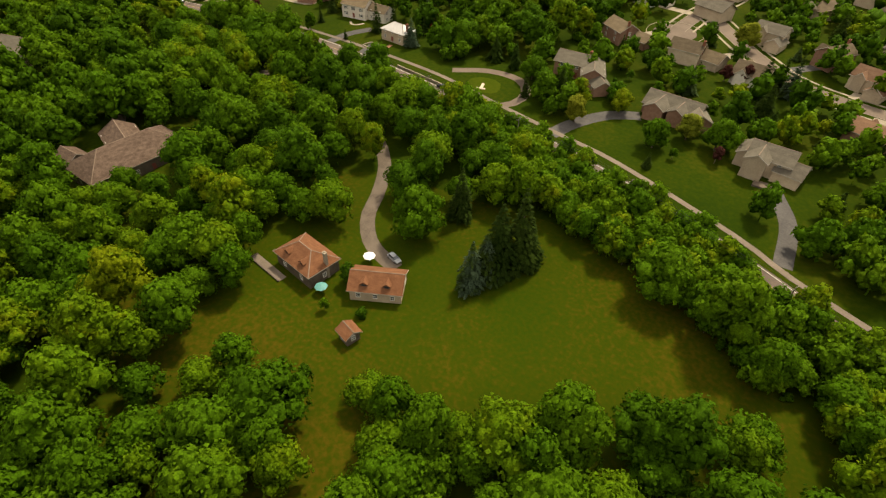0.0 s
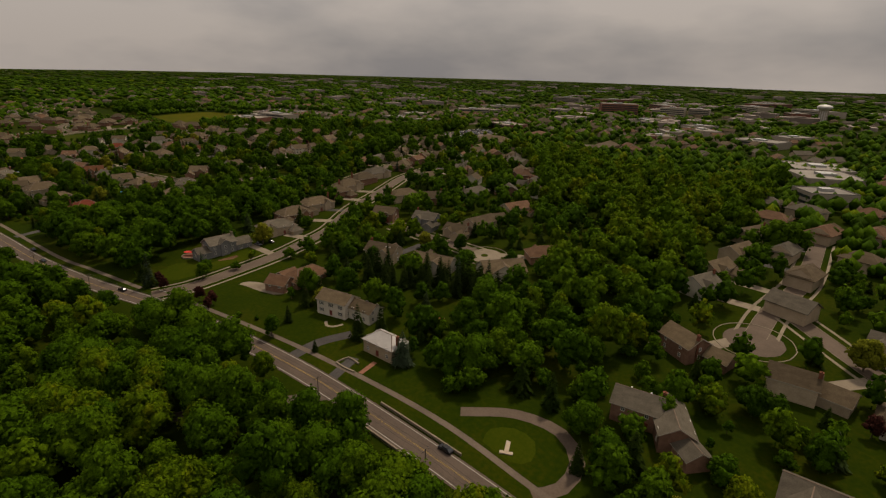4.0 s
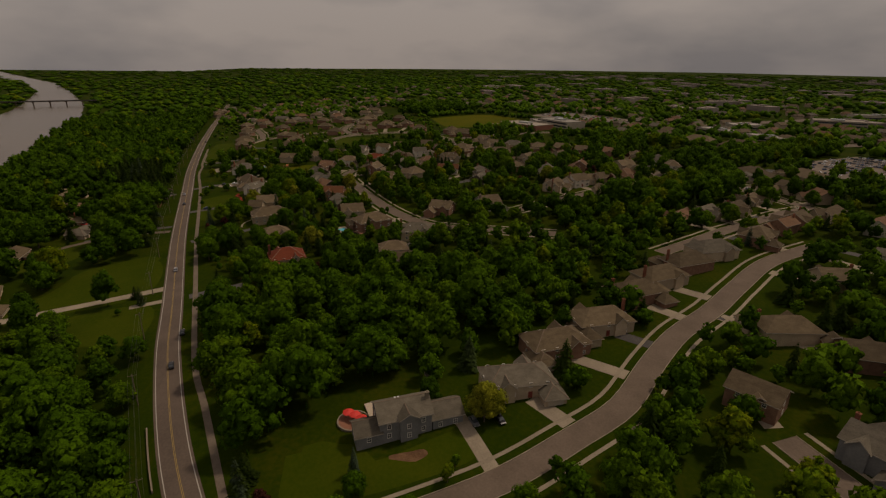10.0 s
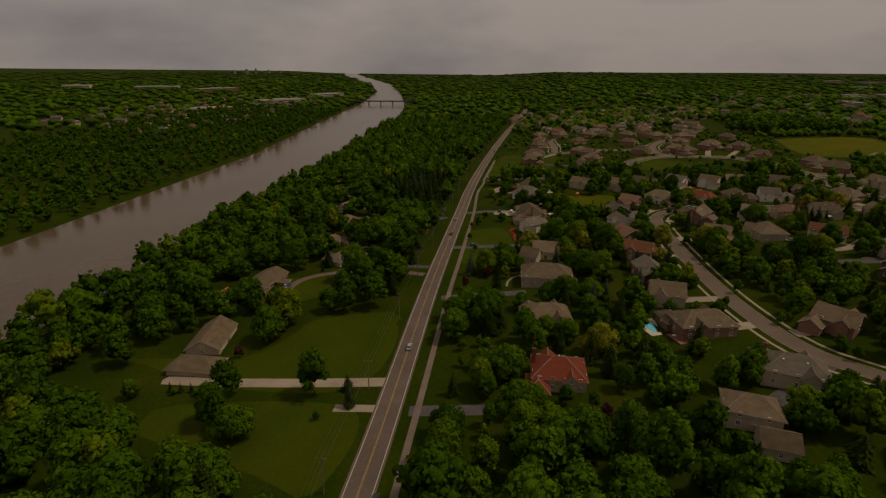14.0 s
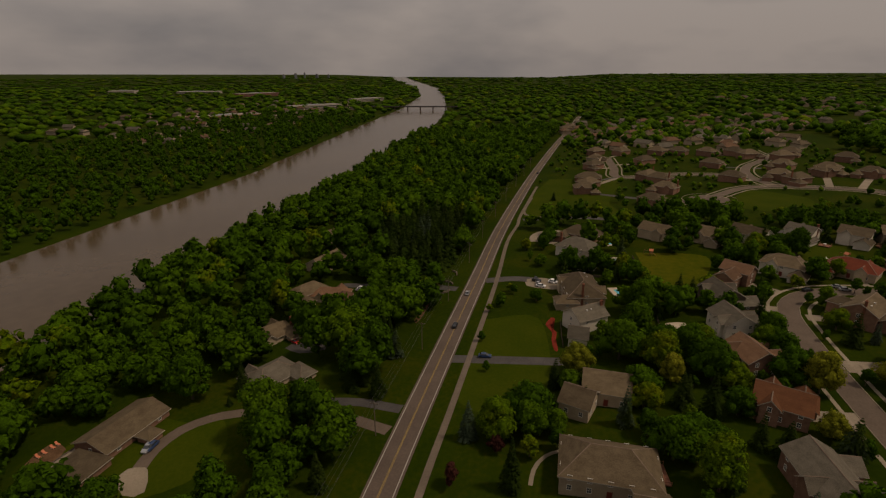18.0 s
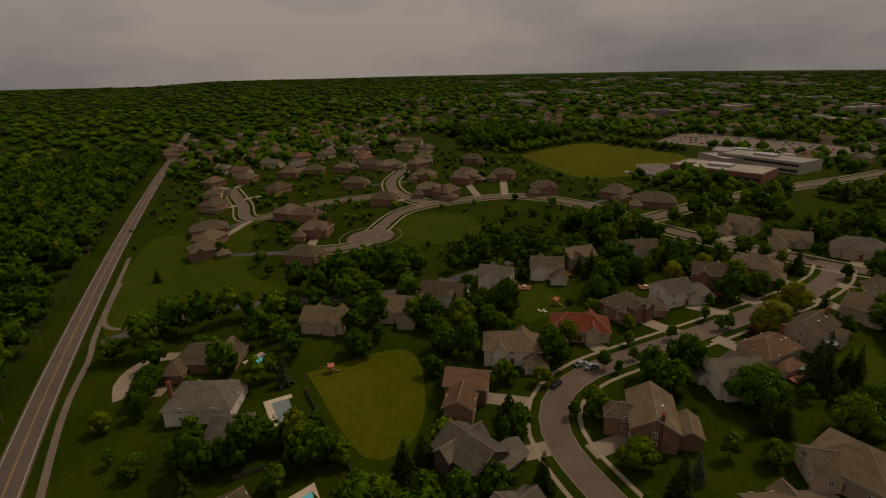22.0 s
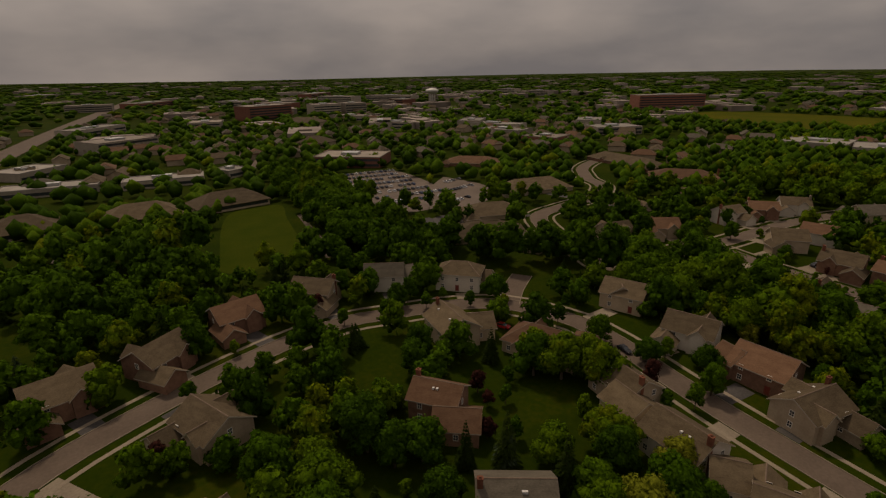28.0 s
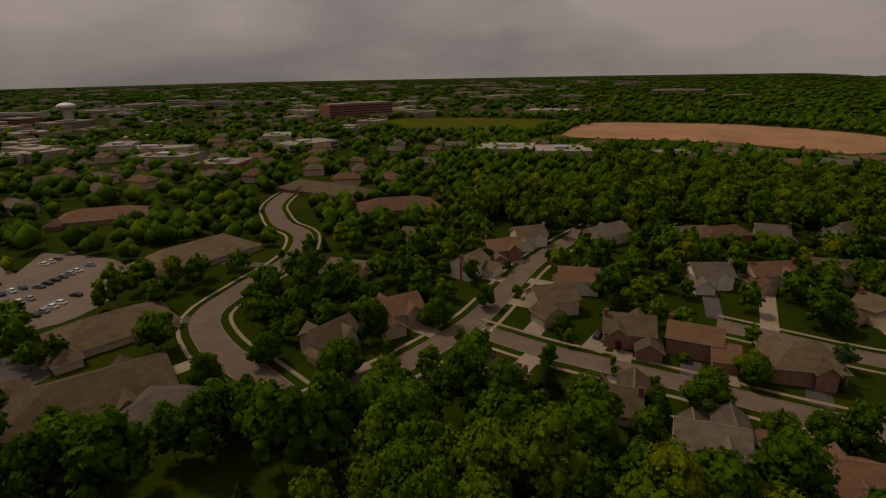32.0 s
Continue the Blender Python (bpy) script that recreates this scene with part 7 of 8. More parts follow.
block(346, 1738, -72, 67, 30, 16, "p")
block(380, 1630, -73, 74, 30, 14, "p")
block(-95, 1500, -69, 44, 40, 12, "b")
block(1219, 687, -83, 140, 60, 14, "p")
block(1019, 523, -80, 60, 40, 8, "b")
block(-433, 781, -35, 55, 35, 8, "b")
block(-194, 948, -61, 76, 30, 7, "w")
block(-295, 1030, -48, 57, 30, 8, "p")
block(-432, 910, -45, 31, 25, 7, "h")
block(-373, 1474, -51, 84, 35, 16, "b")
block(-195, 1660, -53, 99, 40, 16, "p")
block(-59, 1657, -54, 134, 40, 14, "p")
block(-521, 1183, -12, 42, 40, 9, "p")
block(-428, 1735, -51, 81, 40, 10, "w")
block(-393, 1138, -48, 57, 30, 8, "h")
block(-310, 1190, -49, 60, 30, 7, "p")
block(-1686, -375, 143, 135, 40, 9, "w")
block(-2027, -354, 153, 118, 40, 8, "w")
block(-2095, -1273, 116, 82, 60, 10, "w")
block(-1392, -437, 143, 140, 40, 5, "s")
block(-2048, -738, 145, 137, 50, 9, "b")
block(-2137, -1003, 114, 140, 60, 8, "w")
block(-2465, 2544, 89, 140, 80, 8, "w")
block(-655, 1164, 56, 82, 30, 10, "w")
block(-972, 2687, 59, 140, 60, 8, "w")
block(-204, 989, 49, 46, 30, 9, "w")
block(-307, 1062, 70, 79, 30, 8, "p")
block(-791, 640, 68, 70, 35, 6, "w")
block(-664, 855, 53, 40, 30, 6, "w")
block(-75, 906, 46, 44, 30, 9, "w")
block(-611, 1840, 58, 140, 50, 10, "b")
block(-185, 1952, 53, 140, 40, 14, "b")

tower = tagged(new("water_tower"), "white fluted pedestal water tower on the horizon", "water tower")
tower.matrix_basis = pose(-48, 1442, z_at(-48, 1442)) @ Matrix.Diagonal((0.86, 0.86, 0.8, 1))
part("shaft", spin([(8.6, -4), (8.6, 30)], 24, "tower_shaft", MAT["tower_white"]), tower)
part("tank", spin([(9, 29), (15, 34), (16.5, 37), (15.5, 40), (10, 43), (1.5, 44.5)], 28, "tower_tank", MAT["tower_white"]), tower)
for i in range(12):
    a = i * math.pi / 6
    part("rib", boxes("tower_rib", [(-0.8, 0.8, -0.8, 0.8, -4, 30)], MAT["office_pale"]), tower, "", pose(8.9 * math.cos(a), 8.9 * math.sin(a), 0, 0, 0, math.degrees(a)))

bridge = tagged(new("river_bridge"), "long low road bridge over the river on dark piers", "bridge")
bridge.matrix_basis = pose(-1735, -130, -13, 0, 0, 98)
part("deck", boxes("bridge_deck", [(-110, 110, -6, 6, 8.5, 10)], MAT["street"]), bridge)
for s in (-1, 1):
    part("parapet", boxes("bridge_parapet", [(-110, 110, s * 6 - 0.2, s * 6 + 0.2, 9.5, 11)], MAT["dark_trim"]), bridge)
for i in range(6):
    part("pier", boxes("bridge_pier", [(-1.2, 1.2, -5, 5, -5, 8.6), (-1.8, 1.8, -6, 6, 7.6, 8.6)], MAT["asphalt"]), bridge, "", pose(-80 + 32 * i, 0, 0))

# far off over the river, a few towers of a city on the skyline
for i, (x, y, w, h) in enumerate(((-3900, -1330, 18, 42), (-3860, -1400, 14, 58), (-3830, -1450, 20, 50), (-3800, -1520, 16, 40), (-3930, -1260, 14, 36))):
    t = tagged(new("office_tower"), "hazy office tower on the far skyline", "building", "skyline towers")
    t.matrix_basis = pose(x, y, z_at(x, y), 0, 0, 20 * i)
    h, w = h * 0.6, w * 0.8
    part("body", boxes("tower_body", [(-w / 2, w / 2, -w / 2, w / 2, -5, h)], MAT["tower_haze"]), t)
    part("crown_storey", boxes("tower_top", [(-w / 3, w / 3, -w / 3, w / 3, h, h + 4)], MAT["far_town"]), t)

# roofs of farther estates
def estates(seed, regions, count, gap):
    rng = np.random.default_rng(seed)
    verts, faces, idx = [], [], []
    done = []
    for cx, cy, rx, ry, turn in regions:
        for _ in range(count):
            x, y = cx + rng.uniform(-rx, rx), cy + rng.uniform(-ry, ry)
            if any(abs(x - a) + abs(y - b) < gap for a, b in done) or any(abs(x - a) + abs(y - b) < 26 for a, b, _ in HOUSES) or in_any(np.array([x]), np.array([y]), WOODS)[0] or in_any(np.array([x]), np.array([y]), OPEN)[0] or near_line(np.array([x]), np.array([y]), LINES["hwy"][0])[0] < 24:
                continue
            done.append((x, y))
            L, D = rng.uniform(14, 20), rng.uniform(10, 13)
            m = pose(x, y, z_at(x, y), 0, 0, turn + rng.choice((0, 90)) + rng.uniform(-12, 12))
            for k, (v, f) in enumerate((walls_data(L, D, 5.2, 8.4, "g"), roof_data(L, D, 5.2, 8.4, "g" if rng.random() < 0.4 else "h", 0.8))):
                o = len(verts)
                verts += [m @ Vector(q) for q in v]
                faces += [tuple(i + o for i in q) for q in f]
                idx += [0 if k == 0 else int(rng.integers(1, 4))] * len(f)
    return tagged(new("distant_houses", mesh("distant_houses", verts, faces, [WALL["c"], ROOF["t"], ROOF["g"], ROOF["r"]], idx)), "many distant brown-roofed suburban houses among trees", "houses", kind="stuff")


estates(7, [(-1080, 360, 80, 130, 40), (-900, 760, 260, 120, 0), (-420, 900, 240, 130, 0), (-150, 800, 120, 150, 30), (-10, 380, 70, 90, -20), (60, 600, 60, 30, 0), (-1250, 380, 90, 160, 20)], 90, 30)
estates(8, [(-900, 1200, 420, 260, 0), (-300, 1250, 380, 300, 0), (300, 1000, 260, 300, 0), (-1500, 900, 400, 350, 20), (-1450, -420, 420, 150, 10)], 130, 44)

# pale roofs of the town towards the horizon
rng = np.random.default_rng(12)
verts, faces = [], []
for _ in range(280):
    a, r = rng.uniform(-62, 75), rng.uniform(700, 3600) ** 1.0
    x, y = -350 + r * math.sin(math.radians(a)), 300 + r * math.cos(math.radians(a))
    if y < 850 or in_any(np.array([x]), np.array([y]), OPEN)[0] or near_line(np.array([x]), np.array([y]), LINES["hwy"][0])[0] < 60:
        continue
    L, D, H = rng.uniform(25, 70) * (1 + r / 5000), rng.uniform(18, 40), rng.uniform(5, 12)
    m = pose(x, y, z_at(x, y), 0, 0, rng.choice((0, 90)) + rng.uniform(-15, 15))
    v, f = box_data(-L / 2, L / 2, -D / 2, D / 2, -3, H)
    w, g = box_data(-L / 5, L / 6, -D / 5, D / 5, H, H + 1.8)
    for vv, ff in ((v, f), (w, g)):
        o = len(verts)
        verts += [m @ Vector(q) for q in vv]
        faces += [tuple(i + o for i in q) for q in ff]
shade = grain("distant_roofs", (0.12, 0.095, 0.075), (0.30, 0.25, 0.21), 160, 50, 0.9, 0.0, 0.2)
tagged(new("distant_buildings", mesh("distant_buildings", verts, faces, shade)), "many low pale commercial roofs towards the horizon", "buildings", kind="stuff")

# ---- power line along the road ----
POLE_XY = []
line_len = np.concatenate([[0], np.cumsum(np.linalg.norm(np.diff(MAIN, axis=0), axis=1))])
side = sideways(MAIN)
for s in np.arange(30, 1050, 46):
    i = int(np.searchsorted(line_len, s))
    q = MAIN[i] + side[i] * (8.2 if side[i][1] < 0 else -8.2)
    POLE_XY.append((float(q[0]), float(q[1])))
POLE = spin([(0.17, -1), (0.13, 11)], 8, "utility_pole", MAT["pole_wood"])
ARM = boxes("cross_arm", [(-0.06, 0.06, -1.3, 1.3, -0.08, 0.08)], MAT["pole_wood"])
INSULATOR = spin([(0.05, 0.08), (0.09, 0.16), (0.05, 0.26)], 6, "insulator", MAT["steel"])
for j, (x, y) in enumerate(POLE_XY):
    p = tagged(new("utility_pole"), "wooden utility pole with a cross-arm beside the road", "utility pole", "power line")
    k = min(j + 1, len(POLE_XY) - 1)
    a = math.degrees(math.atan2(POLE_XY[k][1] - POLE_XY[max(0, k - 1)][1], POLE_XY[k][0] - POLE_XY[max(0, k - 1)][0]))
    p.matrix_basis = pose(x, y, z_at(x, y), 0, 0, a)
    part("pole", POLE, p)
    part("cross_arm", ARM, p, "", pose(0, 0, 10.4))
    for c in (-1.15, 0.0, 1.15):
        part("insulator", INSULATOR, p, "", pose(0, c, 10.4))
wires = tagged(new("power_line_wires"), "thin sagging power wires above the roadside", "wires", "power line")
for c, h in ((-1.15, 10.7), (0.0, 10.7), (1.15, 10.7), (0.2, 7.6)):
    verts, faces = [], []
    for (x0, y0), (x1, y1) in zip(POLE_XY[:-1], POLE_XY[1:]):
        d = np.array([x1 - x0, y1 - y0])
        n = np.array([-d[1], d[0]]) / np.linalg.norm(d) * c
        for i in range(9):
            u = i / 8
            z = z_at(x0, y0) * (1 - u) + z_at(x1, y1) * u + h - 2.2 * u * (1 - u)
            px, py = x0 + d[0] * u + n[0], y0 + d[1] * u + n[1]
            o = len(verts)
            verts += [(px, py, z + 0.028), (px + 0.024, py - 0.02, z - 0.014), (px - 0.024, py + 0.02, z - 0.014)]
            if o:
                faces += [(o - 3 + a, o - 3 + (a + 1) % 3, o + (a + 1) % 3, o + a) for a in range(3)]
    part("wire", mesh("power_wire", verts, faces, MAT["wire"]), wires)

# ---- cars ----
PAINT = {"black": plain("car_black", (0.015, 0.015, 0.017), 0.25), "silver": plain("car_silver", (0.30, 0.30, 0.31), 0.3, 0.4), "white": plain("car_white", (0.62, 0.61, 0.6), 0.3), "red": plain("car_red", (0.40, 0.02, 0.02), 0.3), "dark blue": plain("car_blue", (0.02, 0.04, 0.10), 0.3), "grey": plain("car_grey", (0.09, 0.09, 0.095), 0.3)}
LAMP_GLASS = plain("lamp_glass", (0.6, 0.58, 0.5), 0.2)


def loft(name, sections, material):
    """A closed skin over cross sections (x, half width, low, high, half width of the top)."""
    verts, faces = [], []
    for x, w, lo, hi, wt in sections:
        verts += [(x, -w, lo), (x, w, lo), (x, w, (lo + hi) / 2), (x, wt, hi), (x, -wt, hi), (x, -w, (lo + hi) / 2)]
    for i in range(len(sections) - 1):
        for c in range(6):
            faces.append((6 * i + c, 6 * i + (c + 1) % 6, 6 * i + 6 + (c + 1) % 6, 6 * i + 6 + c))
    faces += [(5, 4, 3, 2, 1, 0), tuple(6 * (len(sections) - 1) + c for c in range(6))]
    return mesh(name, verts, faces, material)


CAR_BODY = {k: loft("car_body", [(-2.25, 0.75, 0.35, 0.72, 0.7), (-2.1, 0.88, 0.28, 0.9, 0.8), (-1.2, 0.91, 0.25, 0.98, 0.84), (0.9, 0.91, 0.25, 0.95, 0.84), (1.9, 0.88, 0.28, 0.82, 0.78), (2.25, 0.74, 0.36, 0.66, 0.66)], m) for k, m in PAINT.items()}
CAR_ROOF = {k: boxes("car_roof", [(-1.25, 0.35, -0.62, 0.62, 1.44, 1.5)], m) for k, m in PAINT.items()}
CAR_CABIN = loft("car_glasshouse", [(-1.85, 0.74, 0.92, 0.96, 0.7), (-1.2, 0.78, 0.9, 1.44, 0.62), (0.35, 0.78, 0.9, 1.44, 0.62), (1.15, 0.74, 0.9, 0.95, 0.7)], MAT["glass"])
CAR_FAR = {}
for k, m in PAINT.items():
    CAR_FAR[k] = CAR_CABIN.copy()
    CAR_FAR[k].materials.append(m)
    for q in CAR_FAR[k].polygons:
        q.material_index = 1 if q.normal.z > 0.95 else 0
WHEEL = spin([(0.2, -0.1), (0.32, -0.1), (0.33, 0.0), (0.32, 0.1), (0.2, 0.1)], 10, "car_wheel", MAT["rubber"])
LAMP = boxes("car_headlight", [(2.14, 2.24, -0.18, 0.18, 0.55, 0.68)], LAMP_GLASS)
CARS = {}


def car(x, y, turn, colour, where, far_off=False):
    key = (colour, far_off)
    if key not in CARS:
        c = new("car")
        part("body", CAR_BODY[colour], c)
        if not far_off:
            part("roof_panel", CAR_ROOF[colour], c)
        part("glasshouse", CAR_FAR[colour] if far_off else CAR_CABIN, c, "dark car windows")
        for wx_ in () if far_off else (-1.35, 1.4):
            for wy in (-0.82, 0.82):
                part("wheel", WHEEL, c, "", pose(wx_, wy, 0.33, 90, 0, 0))
        for s in () if far_off else (-0.58, 0.58):
            part("headlight", LAMP, c, "", pose(0, s, 0))
        CARS[key] = c
        ob = c
        ob.matrix_basis = pose(x, y, z_at(x, y) + 0.07, 0, 0, turn)
    else:
        ob = copy_thing(CARS[key], pose(x, y, z_at(x, y) + 0.07, 0, 0, turn))
    return tagged(ob, "%s car %s" % (colour, where), "car", "cars")


def along(x, y):
    """The direction of the nearest road or drive."""
    best = None
    for line, _ in LINES.values():
        d = near_line(np.array([x]), np.array([y]), line)[0]
        if best is None or d < best[0]:
            i = int(np.argmin(np.hypot(line[:, 0] - x, line[:, 1] - y)))
            k = min(i + 1, len(line) - 1)
            t = line[k] - line[k - 1]
            best = (d, math.degrees(math.atan2(t[1], t[0])))
    return best[1]


car(-362.2, 159.8, along(-362.2, 159.8), "black", "on the road")
car(-623.9, 165.6, along(-623.9, 165.6), "silver", "on the road")
car(-592.4, 165.2, along(-592.4, 165.2), "black", "on the road")
car(-907.7, 191.6, along(-907.7, 191.6), "black", "on the road")
car(-456.7, 160.6, along(-456.7, 160.6), "silver", "on the road")
car(-385.4, 163.3, along(-385.4, 163.3), "black", "parked on a driveway")
car(-570.1, 179.4, along(-570.1, 179.4), "dark blue", "parked on a driveway")
car(-640.1, 195.7, along(-640.1, 195.7), "black", "parked on a driveway")
car(-633.5, 197.7, along(-633.5, 197.7), "white", "parked on a driveway")
car(-638.2, 203.2, along(-638.2, 203.2), "white", "parked on a driveway")
car(-631.6, 304.5, along(-631.6, 304.5), "black", "on the road")
car(-632.4, 318.5, along(-632.4, 318.5), "silver", "on the road")
car(-615.2, 308.8, along(-615.2, 308.8), "black", "parked on a driveway")
car(-650.1, 313.0, along(-650.1, 313.0), "silver", "parked on a driveway")
car(-563.7, 343.0, along(-563.7, 343.0), "silver", "parked on a driveway")
car(-554.6, 511.9, along(-554.6, 511.9), "white", "parked on a driveway")
car(-480.1, 481.2, along(-480.1, 481.2), "red", "parked on a driveway")
car(-457.6, 455.2, along(-457.6, 455.2), "black", "on the road")
car(-348.5, 467.8, along(-348.5, 467.8), "black", "parked on a driveway")
car(-349.2, 465.4, along(-349.2, 465.4), "black", "parked on a driveway")
car(-512.3, 92.6, along(-512.3, 92.6), "silver", "parked on a driveway")
car(-292.4, 166.0, along(-292.4, 166.0), "black", "on the road")
car(-286.1, 241.8, along(-286.1, 241.8), "black", "parked on a driveway")
car(-69.5, 78.9, along(-69.5, 78.9), "silver", "parked on a driveway")
car(-116.6, 166.5, along(-116.6, 166.5), "black", "parked on a driveway")
car(-624.4, 114.9, along(-624.4, 114.9), "silver", "parked on a driveway")
car(-370.8, 421.4, along(-370.8, 421.4), "black", "parked on a driveway")
rnd = random.Random(4)
for row in range(8):
    y = 640 + row * 13.5
    for i in range(14):
        x = -461 + i * 3.2 + (3 if row % 2 else 0)
        if rnd.random() < 0.8 and inside(np.array([x]), np.array([y]), OPEN[13])[0]:
            car(x, y, 90 + rnd.uniform(-2, 2), rnd.choice(("black", "silver", "white", "grey", "black", "dark blue")), "parked in a row in the car park", True)
for row in range(3):
    for i in range(9):
        x, y = -428 + i * 3.0 + row * 12, 622 + row * 26 + i * 1.2
        if rnd.random() < 0.8 and inside(np.array([x]), np.array([y]), OPEN[14])[0]:
            car(x, y, 110, rnd.choice(("black", "silver", "white", "grey")), "parked in the car park beside offices", True)
for i in range(16):
    car(-812 + i * 2.9, 523 + i * 0.9, 105, rnd.choice(("white", "silver", "black", "grey")), "parked beside the school", True)

for row in range(5):
    for i in range(26):
        x, y = -938 + i * 6.2, 700 + row * 17 + i * 0.4
        if rnd.random() < 0.6 and inside(np.array([x]), np.array([y]), OPEN[29])[0]:
            car(x, y, 90, rnd.choice(("white", "silver", "black", "grey", "red")), "parked in the far school car park", True)

# ---- gardens ----
def pool(x, y, turn, L, W, label, deck="sand", top="pool"):
    p = tagged(new("swimming_pool"), label, "swimming pool")
    p.matrix_basis = pose(x, y, z_at(x, y), 0, 0, turn)
    part("deck", boxes("pool_deck", [(-L / 2 - 2, L / 2 + 2, -W / 2 - 2, -W / 2, -0.4, 0.16), (-L / 2 - 2, L / 2 + 2, W / 2, W / 2 + 2, -0.4, 0.16), (-L / 2 - 2, -L / 2, -W / 2, W / 2, -0.4, 0.16), (L / 2, L / 2 + 2, -W / 2, W / 2, -0.4, 0.16)], MAT[deck]), p, "pale stone pool surround")
    part("water", boxes("pool_water", [(-L / 2, L / 2, -W / 2, W / 2, -0.4, 0.08)], MAT[top]), p, "clear blue water" if top == "pool" else "grey-green pool cover")
    HOUSES.append((x, y, L / 2 + 2))
    return p


pool(-627, 232.3, 15, 8.5, 5.2, "bright blue garden pool with a pale stone surround")
pool(-664.5, 235.8, 0, 12, 7.0, "garden pool under a grey-green cover with a stone surround", "sand", "pool_cover")
pool(-697, 234, 30, 5, 4, "small blue spa pool on a stone terrace")
pool(-471, 249, 20, 8, 4.5, "blue garden pool beside a terrace")
pool(-307, 218.8, 87, 12, 2.2, "narrow blue pool behind a blue-grey house")
patch("sand_court", [(-601, 243), (-602, 252), (-588, 251), (-587, 242)], 0.08, MAT["sand"], "pale sand play court in a garden", "sand court", 4)
patch("flower_bed", [(-604, 202), (-597, 199.5), (-590, 202.3), (-583, 202), (-575, 203), (-575, 204.6), (-584, 203.8), (-590, 204.2), (-597, 201.5), (-603, 203.8)], 0.12, MAT["mulch"], "winding flower bed of red mulch in a lawn", "flower bed", 3)
patch("tennis_court", [(-660, 614), (-632, 613), (-631, 631), (-659, 632)], 0.1, MAT["tennis"], "red clay-coloured tennis court in a park", "tennis court", 8)
patch("ball_field", [(-614, 612), (-597, 611), (-598, 624), (-612, 625)], 0.09, MAT["sand"], "sandy infield of a ball field", "ball field", 6)


def umbrella(x, y, colour, label):
    u = tagged(new("garden_umbrella"), label, "umbrella")
    u.matrix_basis = pose(x, y, z_at(x, y))
    part("pole", spin([(0.03, 0), (0.03, 2.5)], 6, "umbrella_pole", MAT["steel"]), u)
    part("canopy", spin([(1.7, 2.05), (1.68, 2.1), (0.9, 2.42), (0.06, 2.7)], 8, "umbrella_canopy", colour), u)


def terrace(x, y, turn, L, W, mat, label):
    t = tagged(new("terrace"), label, "terrace")
    t.matrix_basis = pose(x, y, z_at(x, y), 0, 0, turn)
    part("paving", boxes("terrace_slab", [(-L / 2, L / 2, -W / 2, W / 2, -0.6, 0.18)], MAT[mat]), t)
    part("low_wall", boxes("terrace_wall", [(-L / 2, L / 2, -W / 2 - 0.3, -W / 2, -0.6, 0.45), (-L / 2 - 0.3, -L / 2, -W / 2 - 0.3, W / 2, -0.6, 0.45)], MAT["gravel"]), t)


round_terrace = tagged(new("terrace"), "round brick terrace with a pale rim beside a house", "terrace")
round_terrace.matrix_basis = pose(-305.5, 206.3, z_at(-305.5, 206.3))
part("paving", spin([(4.1, -0.6), (4.1, 0.2)], 24, "terrace_round", MAT["deck_wood"]), round_terrace)
part("rim", spin([(4.1, -0.6), (4.5, -0.6), (4.5, 0.45), (4.1, 0.45), (4.1, 0.1)], 24, "terrace_rim", MAT["concrete"]), round_terrace, "pale stone rim")
for dx, dy in ((-0.2, 0.5), (2.2, 1.6), (-1.9, -0.8)):
    umbrella(-305.5 + dx, 206.3 + dy, MAT["umbrella_red"], "open red garden umbrella on a terrace")
umbrella(-77.0, 59.0, MAT["turquoise"], "teal and white garden umbrella beside the farmhouse")
umbrella(-74.5, 74.5, PAINT["white"], "large white umbrella on the farmyard gravel")
terrace(-95, 57, -7, 13, 2.2, "footpath", "long pale stone terrace along the farmhouse")
terrace(-538, 388, -7, 6, 5, "sand", "pale patio behind a house")
patch("forecourt", [(-431, 78), (-437, 78), (-437, 99), (-431, 99)], 0.06, MAT["concrete"], "pale concrete forecourt before a garage", "forecourt", 6)
patch("forecourt", [(-500.6, 90.5), (-505.7, 91), (-507.2, 95.5), (-506.3, 99), (-496.5, 105.6), (-494, 99)], 0.07, MAT["concrete"], "pale concrete forecourt beside a low house", "forecourt", 6)
patch("island_bed", [(-702.2, 197.8), (-712, 198.8), (-712.6, 201), (-700.5, 200.8)], 0.12, MAT["earth"], "mulched bed inside a looped drive", "flower bed", 3)
patch("driveway", [(-532, 373), (-537, 373), (-539.5, 361), (-534, 360)], 0.06, MAT["dark_asphalt"], "short dark asphalt driveway to a garage", "driveway", 6)
patch("forecourt", [(-258, 198), (-240.3, 200.3), (-229, 200.5), (-227.7, 206.1), (-244.6, 207.5), (-256.5, 203.4)], 0.07, MAT["concrete"], "broad pale concrete forecourt of a brick house", "forecourt", 6)
patch("garden_bed", [(-494, 70), (-500, 62), (-512, 61), (-511, 70), (-500, 73)], 0.05, MAT["earth"], "bare brown garden ground beside a terrace", "garden bed", 4)


